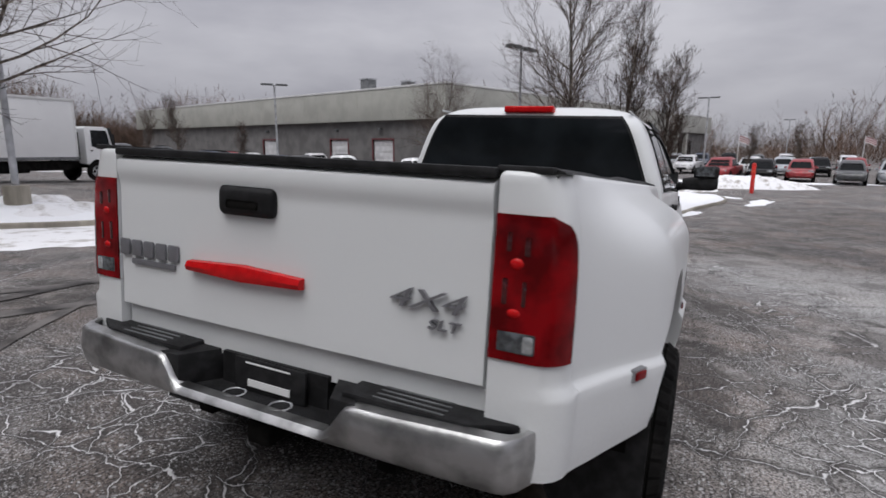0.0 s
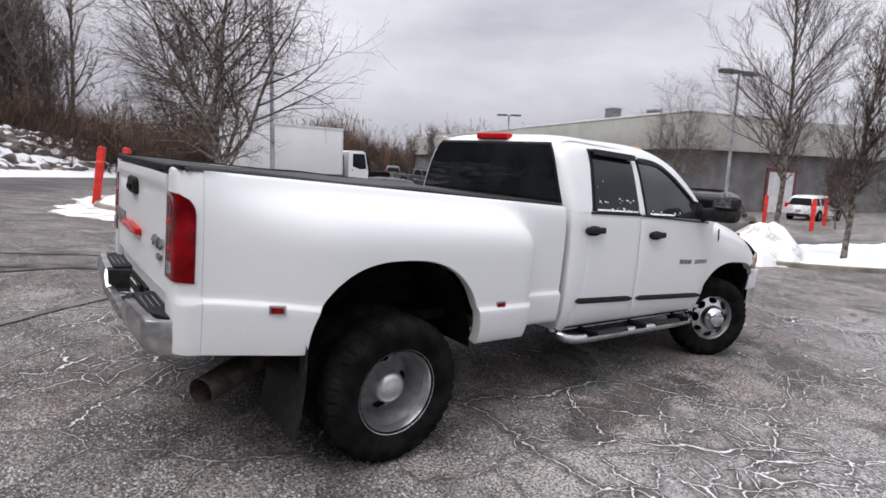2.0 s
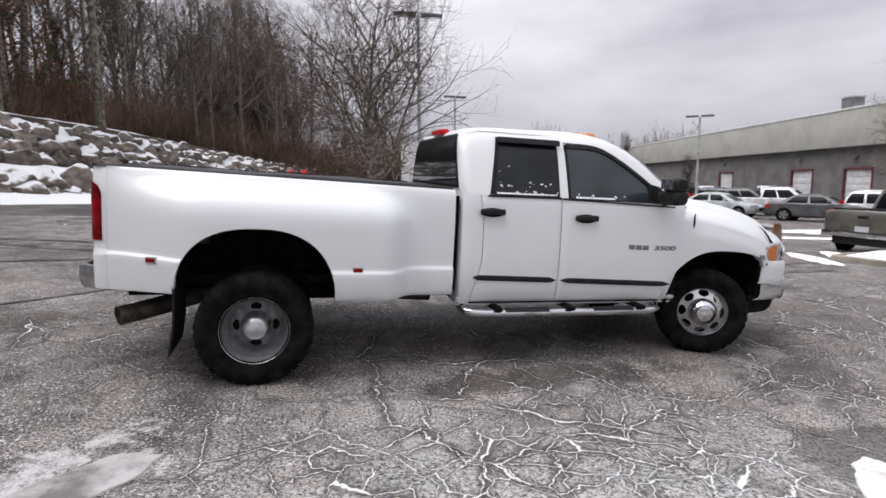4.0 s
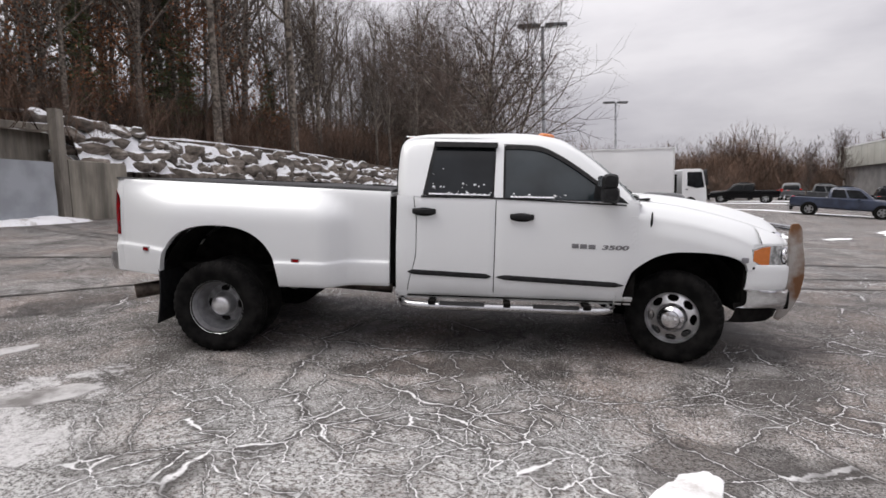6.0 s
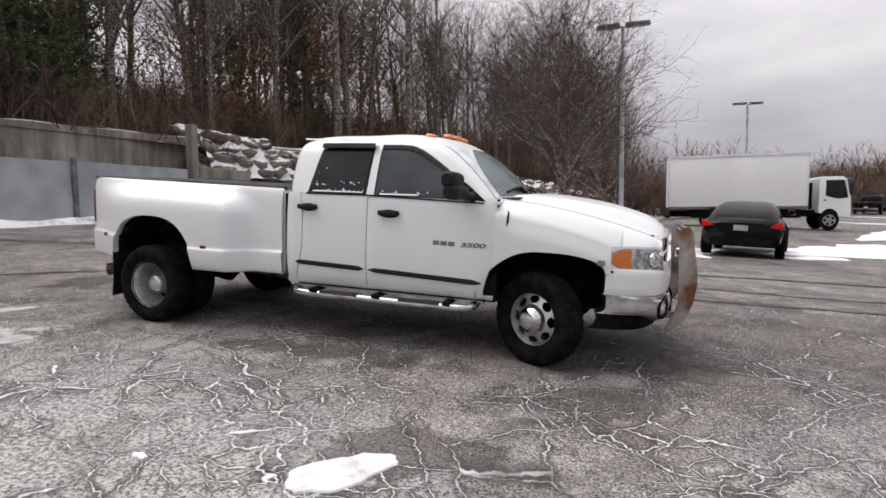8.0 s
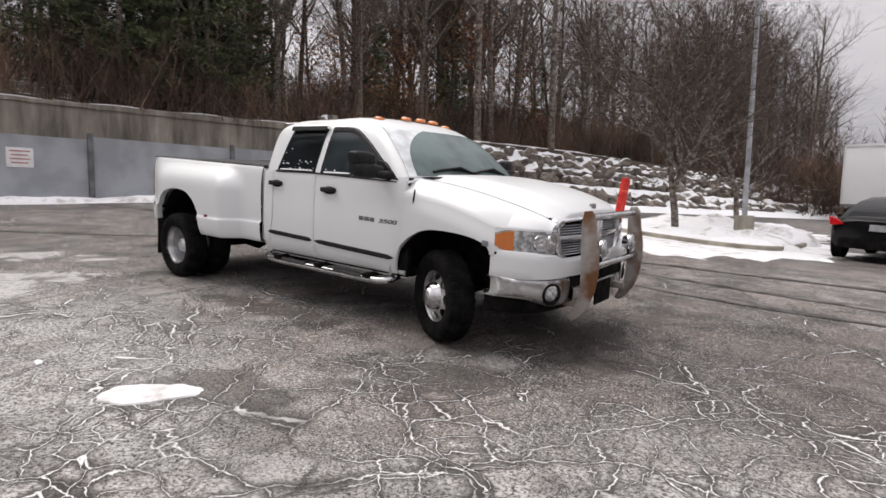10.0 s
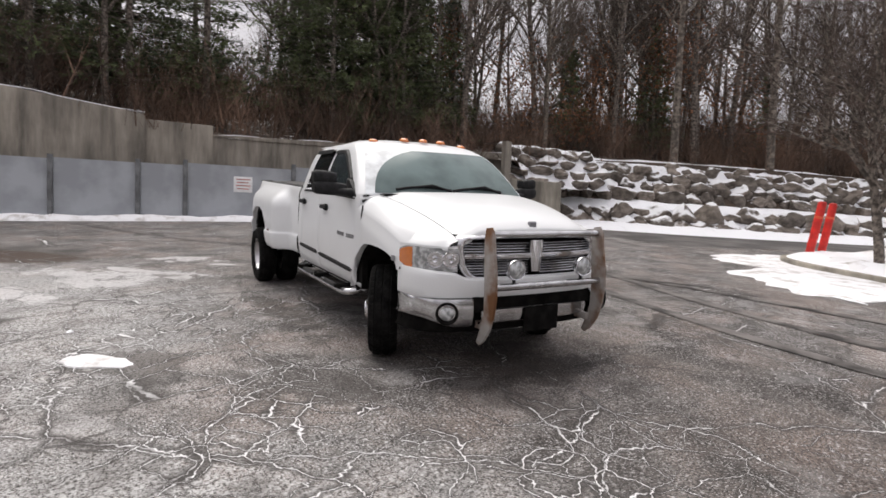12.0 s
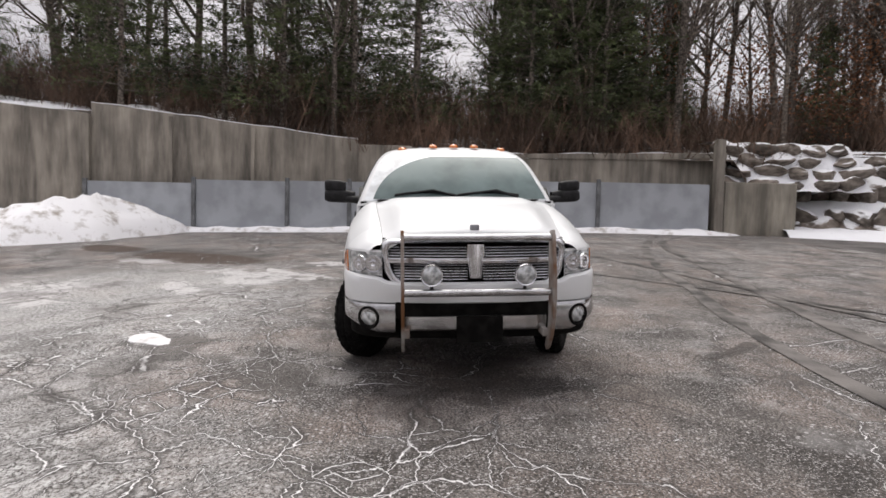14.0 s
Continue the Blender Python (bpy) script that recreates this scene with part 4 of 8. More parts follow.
for sgn in (-1, 1):
    rd = door_panel(rear_door_x, sgn, "rear_door")
    fd = door_panel(front_door_x, sgn, "front_door")
    # sill, cab corner and jamb
    rows = []
    for j in range(9):
        z = 0.50 + 0.07 * j / 8
        rows.append([(x, sgn * (0.93 + 0.05 * step(0.50, 0.57, z)), z) for x in (1.61, 2.0, 2.5, 3.0, 3.5, 3.72)])
    part("rocker_panel", grid(rows, 0.03), PAINT, cab)
    rows = []
    for j in range(22):
        z = 0.52 + (1.43 - 0.52) * j / 21
        a = rear_door_x(max(z, 0.56))[0] - 0.007
        w = body_y(z)
        rows.append([(1.612, sgn * (w - 0.20), z), (1.612, sgn * (w - 0.035), z), (1.618, sgn * (w - 0.012), z), (1.635, sgn * w, z), ((1.64 + a) / 2, sgn * w, z), (a, sgn * w, z), (a, sgn * (w - 0.03), z)])
    part("cab_corner", grid(rows), PAINT, cab)
    part("door_jamb", prism([(1.62, 0.52), (3.74, 0.52), (3.74, 1.43), (1.62, 1.43)], "y", min(sgn * 0.90, sgn * 0.955), max(sgn * 0.90, sgn * 0.955)), UNDER, cab)
    # windows
    rp = pane_side([(1.875, 1.452), (2.455, 1.440), (2.470, 1.893), (1.955, 1.893)], sgn)
    frame_r = pane_side([(1.845, 1.437), (2.475, 1.425), (2.488, 1.912), (1.930, 1.912)], sgn)
    part("window_frame", grid([[(x, y - sgn * 0.0015, z) for x, y, z in row] for row in frame_r], 0.004), BLACK, rd)
    part("window_pane", grid([[(x, y + sgn * 0.006, z) for x, y, z in row] for row in rp], 0.004), TINT, rd, "dark tinted side window")
    part("window_frame", grid(front_pane(sgn, 0.020), 0.004), BLACK, fd)
    part("window_pane", grid(front_pane(sgn), 0.004), SIDE_GLASS, fd, "lightly tinted side window")
    part("belt_strip", box(1.83, 2.49, min(sgn * 0.975, sgn * 0.997), max(sgn * 0.975, sgn * 0.997), 1.418, 1.434, 0.005), BLACK, rd)
    rows = [[(2.50 + 1.12 * i / 10, sgn * y, 1.424 - 0.035 * i / 10 + z) for y, z in ((0.975, -0.008), (0.998, -0.006), (0.998, 0.006), (0.975, 0.008))] for i in range(11)]
    part("belt_strip", grid(rows), BLACK, fd)
    rows = [[(1.93 + 0.57 * i / 8, sgn * (0.83 + y), 1.90 + z) for y, z in ((-0.03, 0.018), (0.012, 0.012), (0.03, -0.03), (0.0, -0.034))] for i in range(9)]
    part("rain_visor", grid(rows), BLACK, rd)
    rows = []
    for i in range(15):
        x = 2.57 + 0.80 * i / 14
        z = smooth_table(x, FRONT_TOP)
        y = level(min(z, 1.93))[2]
        rows.append([(x, sgn * (y - 0.004), z + 0.018), (x, sgn * (y + 0.022), z + 0.008), (x, sgn * (y + 0.036), z - 0.026), (x, sgn * (y + 0.014), z - 0.03)])
    part("rain_visor", grid(rows), BLACK, fd)
    for dr, xa, xb, z0, z1 in ((rd, 1.725, 2.472, 0.752, 0.730), (fd, 2.518, 3.625, 0.728, 0.690)):
        rows = []
        for i in range(17):
            f = i / 16
            x = xa + (xb - xa) * f
            zc = z0 + (z1 - z0) * f
            h = 0.026 * min(1, math.sqrt(max(0.02, 1 - (2 * f - 1) ** 16)))
            rows.append([(x, sgn * (1.008 + d), zc + h * g) for d, g in ((0.0, -1), (0.018, -0.8), (0.024, 0), (0.018, 0.8), (0.0, 1))])
        part("side_moulding", grid(rows), BLACK, dr, "black rubbing strip")
    for dr, x, z in ((rd, 1.865, 1.29), (fd, 2.725, 1.262)):
        cup = part("handle_cup", lathe([(0.0, 0.0), (0.05, 0.002), (0.058, 0.006), (0.062, 0.0)], 20, "y"), UNDER, dr, m=pose(x, sgn * 1.008, z) @ Matrix.Diagonal((1.7, sgn, 0.62, 1)))
        part("handle", box(x - 0.105, x + 0.105, min(sgn * 1.012, sgn * 1.047), max(sgn * 1.012, sgn * 1.047), z - 0.018, z + 0.030, 0.014, 3), BLACK, dr, "black pull handle")
    for k in range(3):
        xk = 3.165 + 0.072 * k
        part("maker_badge", box(xk, xk + 0.060, min(sgn * 1.012, sgn * 1.022), max(sgn * 1.012, sgn * 1.022), 1.006 - 0.002 * k, 1.046 - 0.002 * k, 0.004), DARK_BADGE, fd)
    lettering("3500", 0.065, (Matrix.Translation((3.535, -1.014, 1.018)) @ SIDE_R if sgn < 0 else Matrix.Translation((3.535, 1.014, 1.018)) @ Matrix.Rotation(math.pi, 4, "Z") @ SIDE_R) @ Matrix.Diagonal((1.75, 0.82, 1, 1)), DARK_BADGE, fd, "model_badge", shear=0.15, bold=0.0025)
    # towing mirror: two stacked heads on an arm
    arm = part("mirror", tube([(3.52, sgn * 0.955, 1.44), (3.50, sgn * 1.03, 1.445), (3.47, sgn * 1.12, 1.455)], [0.05, 0.04, 0.035], 12), BLACK, fd, "large black folding towing mirror")
    for nm, y0, wide, xc, zc, rx, rz in (("lower_head", 1.035, 0.31, 3.440, 1.474, 0.068, 0.066), ("upper_head", 1.13, 0.215, 3.425, 1.578, 0.064, 0.064)):
        rows = []
        for i in range(11):
            f = i / 10
            s = (0.80 + 0.20 * step(0.0, 0.35, f)) * (1 - 0.30 * step(0.86, 1.0, f))
            ring = []
            for k in range(20):
                q = 2 * math.pi * k / 20
                c, d = math.cos(q), math.sin(q)
                ring.append((xc - 0.03 * f + rx * s * math.copysign(abs(c) ** 0.55, c), sgn * (y0 + wide * f), zc + 0.012 * f + rz * s * math.copysign(abs(d) ** 0.6, d)))
            rows.append(ring)
        part(nm, capped(rows), BLACK, arm)
    part("mirror_glass", box(3.329, 3.336, min(sgn * 1.15, sgn * 1.31), max(sgn * 1.15, sgn * 1.31), 1.55, 1.635, 0.002), DARK_LENS, arm)
    part("sail_panel", prism([(3.33, 1.425), (3.64, 1.402), (3.44, 1.565), (3.36, 1.58)], "y", min(sgn * 0.945, sgn * 0.992), max(sgn * 0.945, sgn * 0.992), 0.006), BLACK, fd)

# rear window, in its black surround, and the windscreen
rows = []
for grow, mat, nm, off in ((0.02, BLACK, "rear_window_seal", 0.0015), (0.0, TINT, "rear_window", 0.007)):
    rows = []
    for j in range(9):
        z = 1.497 - grow + (1.905 - 1.497 + 2 * grow) * j / 8
        xr, xf, w = level(z)
        ww = w - 0.105 + grow
        rows.append([(xr - off, -ww + 2 * ww * k / 10, z) for k in range(11)])
    part(nm, grid(rows, 0.004), mat, cab, "dark tinted rear window" if mat is TINT else "")


def screen_rows(lo, hi, side, off, clear=None):
    rows = []
    for j in range(15):
        z = lo + (hi - lo) * j / 14
        xr, xf, w = level(z)
        ww = w - side
        rows.append([(xf + bow(-ww + 2 * ww * k / 20, w) + off, -ww + 2 * ww * k / 20, z) for k in range(21)])
    return rows


wind = part("windscreen", grid(screen_rows(1.44, 1.925, 0.055, 0.006), 0.004), FROST, cab, "windscreen frosted round a wiper-cleared fan")
# the part that the wipers have cleared
rows = []
for j in range(13):
    z = 1.455 + (1.90 - 1.455) * j / 12
    f = (z - 1.455) / (1.90 - 1.455)
    xr, xf, w = level(z)
    y0, y1 = -(w - 0.10) * math.sqrt(max(0.0, 1 - (f * 0.95) ** 2.8)) * 0.95, (w - 0.07)
    rows.append([(xf + bow(y0 + (y1 - y0) * k / 20, w) + 0.012, y0 + (y1 - y0) * k / 20, z) for k in range(21)])
part("cleared_glass", grid(rows, 0.002), SCREEN, wind)
part("third_brake_lamp", box(1.62, 1.70, -0.19, 0.19, 1.945, 1.995, 0.016, 3), RED, cab, "red roof-edge brake lamp")
for y, x in ((-0.545, 2.945), (-0.20, 3.01), (0.03, 3.02), (0.26, 3.01), (0.575, 2.945)):
    zc = 1.985 if abs(y) > 0.5 else 2.012 if abs(y) > 0.1 else 2.015
    bm = lathe([(0.0, 0.042), (0.026, 0.040), (0.040, 0.028), (0.048, 0.008), (0.050, -0.02)], 16, "z")
    part("roof_marker_lamp", bm, AMBER, cab, "amber roof marker lamp", m=pose(x, y, zc + 0.016, 0, 8, 0) @ Matrix.Diagonal((1.35, 1, 0.6, 1)))
for sgn in (-1, 1):
    rows = [[(1.66 + 1.30 * i / 14, sgn * (level(1.955)[2] + dy - 0.06 * step(0.9, 1, i / 14)), 1.955 + dz) for dy, dz in ((-0.012, 0.008), (0.0, 0.012), (0.01, 0.0))] for i in range(15)]
    part("drip_moulding", grid(rows), PAINT, cab)
# wipers
for y0, y1 in ((-0.62, -0.02), (0.0, 0.62)):
    pts = []
    for i in range(9):
        y = y0 + (y1 - y0) * i / 8
        z = 1.492 + 0.030 * math.sin(math.pi * i / 8)
        xr, xf, w = level(z)
        pts.append((xf + bow(y, w) + 0.026, y, z))
    blade = part("wiper", tube(pts, 0.013, 6), BLACK, cab, "black wiper with a blade and an arm")
    part("wiper_arm", tube([(3.80, y1 * 0.9 + 0.05, 1.47), (pts[5][0] + 0.025, pts[5][1], pts[5][2] + 0.022), pts[3]], 0.012, 6), BLACK, blade)


# ---- front end ----
HOOD_MID = [(3.80, 1.475), (4.0, 1.478), (4.28, 1.458), (4.62, 1.405), (4.85, 1.345), (4.99, 1.285), (5.07, 1.225)]
SEAM_Y = [(3.72, 0.80), (4.2, 0.775), (4.7, 0.725), (5.0, 0.70), (5.07, 0.69)]
SEAM_Z = [(3.72, 1.43), (4.0, 1.405), (4.3, 1.355), (4.6, 1.285), (4.85, 1.215), (5.0, 1.165), (5.07, 1.13)]
SHOULDER_Z = [(3.72, 1.36), (4.0, 1.325), (4.3, 1.265), (4.55, 1.195), (4.75, 1.12), (4.9, 1.09), (5.07, 1.075)]
SIDE_Y = [(3.72, 1.012), (4.0, 1.03), (4.3, 1.035), (4.55, 1.03), (4.75, 1.005), (4.9, 0.95), (5.0, 0.885), (5.07, 0.80)]


def hood_z(x, y):
    s = smooth_table(x, SEAM_Y)
    u = min(1.0, abs(y) / s)
    top, edge = smooth_table(x, HOOD_MID), smooth_table(x, SEAM_Z)
    return top - (top - edge) * (0.28 * u ** 2 + 0.72 * step(0.72, 1.02, u))


rows = []
for i in range(31):
    x = 3.78 + 1.29 * i / 30
    s = smooth_table(x, SEAM_Y)
    row = []
    for k in range(33):
        u = -1 + 2 * k / 32
        y = s * u
        xx = x + (0.105 * (1 - u * u) * step(3.78 + 0.25, 3.78, x)) + 0.035 * (1 - u ** 4) * step(4.8, 5.07, x)
        row.append((xx, y, hood_z(x, y)))
    rows.append(row)
last = rows[-1]
rows.append([(x + 0.012, y, z - 0.014) for x, y, z in last])
rows.append([(x + 0.010, y, z - 0.05) for x, y, z in last])
hood = part("hood", grid(rows, 0.015), PAINT, truck, "white hood dusted with snow", smooth=55)
part("hood_emblem", box(5.06, 5.10, -0.035, 0.035, 1.225, 1.275, 0.012, 3), GREY_BADGE, hood)
rows = [[(3.60 + 0.24 * i / 6 + 0.115 * (1 - (y / 0.95) ** 2), y, 1.432 + 0.018 * i / 6) for y in [-0.79 + 1.58 * k / 16 for k in range(17)]] for i in range(7)]
for sgn in (-1, 1):
    part("cowl_corner", grid([[(3.56 + 0.19 * q / 4 + 0.04 * (1 - k / 4), sgn * (0.70 + 0.275 * k / 4 + 0.02 * q / 4 * k / 4), 1.442 - 0.012 * k / 4 - 0.03 * q / 4 * k / 4) for k in range(5)] for q in range(5)], 0.02), PAINT, cab)
part("cowl_panel", grid(rows, 0.01), BLACK, cab)


def fender(sign):
    rows = []
    for x in columns(3.737, 4.795, 4.16, 0.50, 6, 36):
        zb = arch_bottom(x, 4.16, 0.50, 1.005, 0.53 if x < 4.16 else 0.86)
        sy, sz, fy, hz = smooth_table(x, SIDE_Y), smooth_table(x, SHOULDER_Z), smooth_table(x, SEAM_Y), smooth_table(x, SEAM_Z)
        pts = [(sy - 0.075, zb + 0.01), (sy - 0.006, zb - 0.006)]
        for j in range(13):
            z = zb + (sz - 0.06 - zb) * j / 12
            bulge = 0.012 * (1 - step(4.5, 4.79, x)) * step(0.5, 0.95, z) - 0.035 * step(sz - 0.22, sz - 0.02, z) - 0.012 * (1 - step(0.53, 0.7, z))
            w = 1 - step(3.737, 3.98, x)
            pts.append(((sy + bulge) * (1 - w) + body_y(min(z, 1.43)) * w, z))
        y0, z0 = pts[-1]
        pts += [(y0 + (fy + 0.003 - y0) * q / 12, z0 + (hz - 0.003 - z0) * (1 - (1 - q / 12) ** 2.3)) for q in range(1, 13)]
        pts.append((fy + 0.004, hz - 0.05))
        w = 1 - step(3.737, 3.98, x)
        rows.append([(x + (front_door_x(max(z, 0.56))[1] - 3.73) * w, sign * y, z) for y, z in pts])
    return grid(rows)


def nose(sign):
    """The fender's forward end over the headlamp, sweeping round to the grille."""
    rows = []
    for i in range(13):
        x = 4.78 + (5.085 - 4.78) * i / 12
        sy, sz, fy, hz = smooth_table(x, SIDE_Y), smooth_table(x, SHOULDER_Z), smooth_table(x, SEAM_Y), smooth_table(x, SEAM_Z)
        low = 1.075
        pts = [(sy - 0.006, low - 0.02)] + [(sy - 0.002 + (fy + 0.003 - sy + 0.002) * q / 12, low + (hz - 0.003 - low) * (1 - (1 - q / 12) ** 2.3)) for q in range(13)]
        pts.append((fy + 0.004, hz - 0.06))
        rows.append([(x, sign * y, z) for y, z in pts])
    return grid(rows)


def headlamp(sign, parent):
    path = [(4.700, 1.016), (4.785, 0.997), (4.855, 0.976), (4.925, 0.945), (4.99, 0.905), (5.045, 0.83), (5.075, 0.755), (5.082, 0.705)]
    pts = spline2(path, 15)
    rows = [[(x, sign * y, 0.887 + 0.040 * max(0, 1 - i / 4) ** 2 + (1.076 - 0.887 - 0.075 * max(0, 1 - i / 4) ** 2) * j / 6 + 0.010 * (i / 14) * (1 - j / 3)) for j in range(7)] for i, (x, y) in enumerate(pts)]
    pocket = [[(x - 0.003, sign * (y - 0.003), 0.87 + 0.215 * j / 4) for j in range(5)] for x, y in pts]
    part("lamp_pocket", grid(pocket), PAINT, parent)
    lamp = part("headlamp", grid(rows, 0.02), LENS, parent, "clear headlamp with an amber corner")
    rows = [[(x + 0.004, sign * (y + 0.004), 0.899 + 0.042 * max(0, 1 - i / 4) ** 2 + (1.064 - 0.899 - 0.08 * max(0, 1 - i / 4) ** 2) * j / 4) for j in range(5)] for i, (x, y) in enumerate(pts[0:5])]
    part("turn_lens", grid(rows, 0.006), AMBER, lamp)
    for x, y, r in ((5.03, 0.87, 0.062), (5.078, 0.765, 0.066)):
        bm = lathe([(0.0, 0.004), (r * 0.3, 0.018), (r * 0.75, 0.010), (r, 0.014), (r * 1.06, 0.006), (r * 1.06, -0.004)], 24, "x")
        part("reflector", bm, CHROME, lamp, m=pose(x, sign * y, 0.982, 0, 0, sign * (38 if y > 0.8 else 14)))
    rows = [[(x + 0.003, sign * (y + 0.003), z) for z in (0.868, 0.889)] for x, y in pts]
    part("lamp_seal", grid(rows, 0.01), BLACK, lamp)


def along_front(n=41):
    """Plan of the bumper, from the right wheel arch round the front to the left."""
    half = [(4.665, 1.012), (4.80, 1.015), (4.93, 0.985), (5.04, 0.92), (5.12, 0.80), (5.165, 0.62), (5.19, 0.40), (5.20, 0.2), (5.203, 0.0)]
    a = spline2(half, n // 2 + 1)
    return [(x, -y) for x, y in a] + [(x, y) for x, y in a[::-1]][1:]


plan = along_front()
fascia_rows = []
for off, z in ((-0.06, 0.888), (-0.03, 0.886), (-0.005, 0.872), (0.0, 0.825), (-0.004, 0.75), (-0.012, 0.695), (-0.04, 0.682)):
    fascia_rows.append([(x + off * (0.35 + 0.65 * step(1.02, 0.7, abs(y))), y + (0.012 * off / 0.06) * (1 if y > 0 else -1), z + 0.02 * step(0.75, 1.0, abs(y)) * (1 if z > 0.8 else 0.3) - (0.045 * step(0.76, 0.64, abs(y)) * step(0.78, 0.88, z))) for x, y in plan])
fascia = part("front_fascia", grid(fascia_rows, 0.012), PAINT, truck)
chrome_rows = []
for off, z in ((-0.03, 0.690), (0.004, 0.684), (0.014, 0.662), (0.014, 0.555), (0.002, 0.490), (-0.03, 0.462), (-0.07, 0.455)):
    chrome_rows.append([(x + off, y, z + 0.075 * step(0.72, 1.0, abs(y)) * step(0.62, 0.46, z)) for x, y in plan if abs(y) > 0.56])
k = len([p for p in plan if p[1] < -0.56])
front_bumper = part("front_bumper", grid([r[:k] for r in chrome_rows], 0.012), WORN_CHROME, truck, "salt-stained chrome front bumper with round fog lamps")
part("bumper_end", grid([r[k:] for r in chrome_rows], 0.012), WORN_CHROME, front_bumper)
rows = []
for off, z in ((-0.01, 0.602), (0.012, 0.592), (0.014, 0.545), (0.002, 0.495), (-0.03, 0.475)):
    rows.append([(x + off, y, z) for x, y in plan if abs(y) < 0.60])
part("bumper_bar", grid(rows, 0.012), WORN_CHROME, front_bumper)
part("air_intake", box(5.06, 5.165, -0.60, 0.60, 0.57, 0.70, 0.01), UNDER, front_bumper, "black lower air intake")
rows = [[(x - 0.06 + dx, y * 0.96, z) for x, y in plan] for dx, z in ((-0.02, 0.56), (0.0, 0.48), (-0.02, 0.425), (-0.06, 0.395), (-0.10, 0.39))]
part("lower_valance", grid(rows, 0.01), UNDER, front_bumper)
part("plate_bracket", box(5.215, 5.235, -0.15, 0.20, 0.395, 0.60, 0.01), UNDER, front_bumper)
for sgn in (-1, 1):
    f = part("front_fender", fender(sgn), PAINT, truck, smooth=50)
    part("fender_nose", nose(sgn), PAINT, f, smooth=60)
    headlamp(sgn, f)
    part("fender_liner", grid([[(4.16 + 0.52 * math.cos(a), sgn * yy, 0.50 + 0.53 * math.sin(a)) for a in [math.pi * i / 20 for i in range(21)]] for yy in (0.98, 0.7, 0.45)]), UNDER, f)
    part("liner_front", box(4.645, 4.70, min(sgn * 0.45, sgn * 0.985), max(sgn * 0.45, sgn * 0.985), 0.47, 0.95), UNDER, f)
    part("engine_badge", box(4.595, 4.655, min(sgn * 1.034, sgn * 1.046), max(sgn * 1.034, sgn * 1.046), 0.925, 0.97, 0.006), GREY_BADGE, f)
    fog = part("fog_lamp", lathe([(0.0, 0.014), (0.036, 0.012), (0.056, 0.004), (0.062, -0.004), (0.062, -0.03)], 28, "x"), LENS, front_bumper, m=pose(5.122, sgn * 0.805, 0.578, 0, 0, sgn * 25))
    part("fog_surround", lathe([(0.061, -0.006), (0.070, 0.010), (0.080, 0.015), (0.088, 0.010), (0.090, -0.03), (0.061, -0.03), (0.061, -0.006)], 28, "x"), UNDER, fog)

# grille
part("grille_back", box(4.92, 5.02, -0.70, 0.70, 0.78, 1.17), UNDER, truck)
OUTER = [(0.0, 0.795), (0.3, 0.795), (0.52, 0.80), (0.63, 0.832), (0.685, 0.91), (0.705, 1.0), (0.715, 1.09), (0.70, 1.15), (0.62, 1.168), (0.3, 1.182), (0.0, 1.186)]
INNER = [(0.0, 0.838), (0.3, 0.838), (0.50, 0.842), (0.58, 0.868), (0.624, 0.93), (0.640, 1.0), (0.650, 1.07), (0.638, 1.116), (0.58, 1.128), (0.3, 1.139), (0.0, 1.142)]


def curved_x(y):
    return 5.155 - 0.085 * (y / 0.7) ** 2


rim = []
for half in (OUTER, INNER):
    pts = spline2(half, 36)
    rim.append(pts + [(-y, z) for y, z in pts[-2:0:-1]])
rows = []
for f, dx in ((0.0, -0.06), (0.0, -0.004), (0.16, 0.014), (0.5, 0.024), (0.84, 0.014), (1.0, -0.004), (1.0, -0.06)):
    rows.append([(curved_x(yo + (yi - yo) * f) + dx, yo + (yi - yo) * f, zo + (zi - zo) * f) for (yo, zo), (yi, zi) in zip(*rim)])
bm = grid(rows, close=True)
grille = part("grille", bm, CHROME, truck, "chrome crosshair grille with thin horizontal bars", smooth=60)
for sgn in (-1, 1):
    for zc in [0.862 + 0.0215 * q for q in range(6)] + [1.038 + 0.022 * q for q in range(4)]:
        y1 = 0.615 if zc < 1.0 else 0.65
        rows = [[(curved_x(y) - 0.022 + dx, sgn * y, zc + dz) for dx, dz in ((-0.02, 0.003), (0.0, 0.0042), (0.003, 0.0), (0.0, -0.0038), (-0.02, -0.003))] for y in [0.06 + (y1 - 0.06) * q / 8 for q in range(9)]]
        part("grille_bar", grid(rows), GRILLE, grille)
    rows = [[(curved_x(y) + dx, sgn * y, 1.005 + dz) for dx, dz in ((-0.04, 0.022), (0.006, 0.020), (0.012, 0.0), (0.006, -0.020), (-0.04, -0.022))] for y in [0.05 + 0.61 * q / 8 for q in range(9)]]
    part("crossbar", grid(rows), CHROME, grille)
rows = [[(5.160 + 0.015 * math.cos(a * 1.2), 0.062 * math.sin(a) * w, z) for a in [-1.5 + 3.0 * q / 8 for q in range(9)]] for z, w in ((0.875, 0.7), (0.93, 0.8), (1.0, 0.95), (1.06, 1.1), (1.13, 1.0))]
part("centre_emblem", grid(rows, 0.02), CHROME, grille)

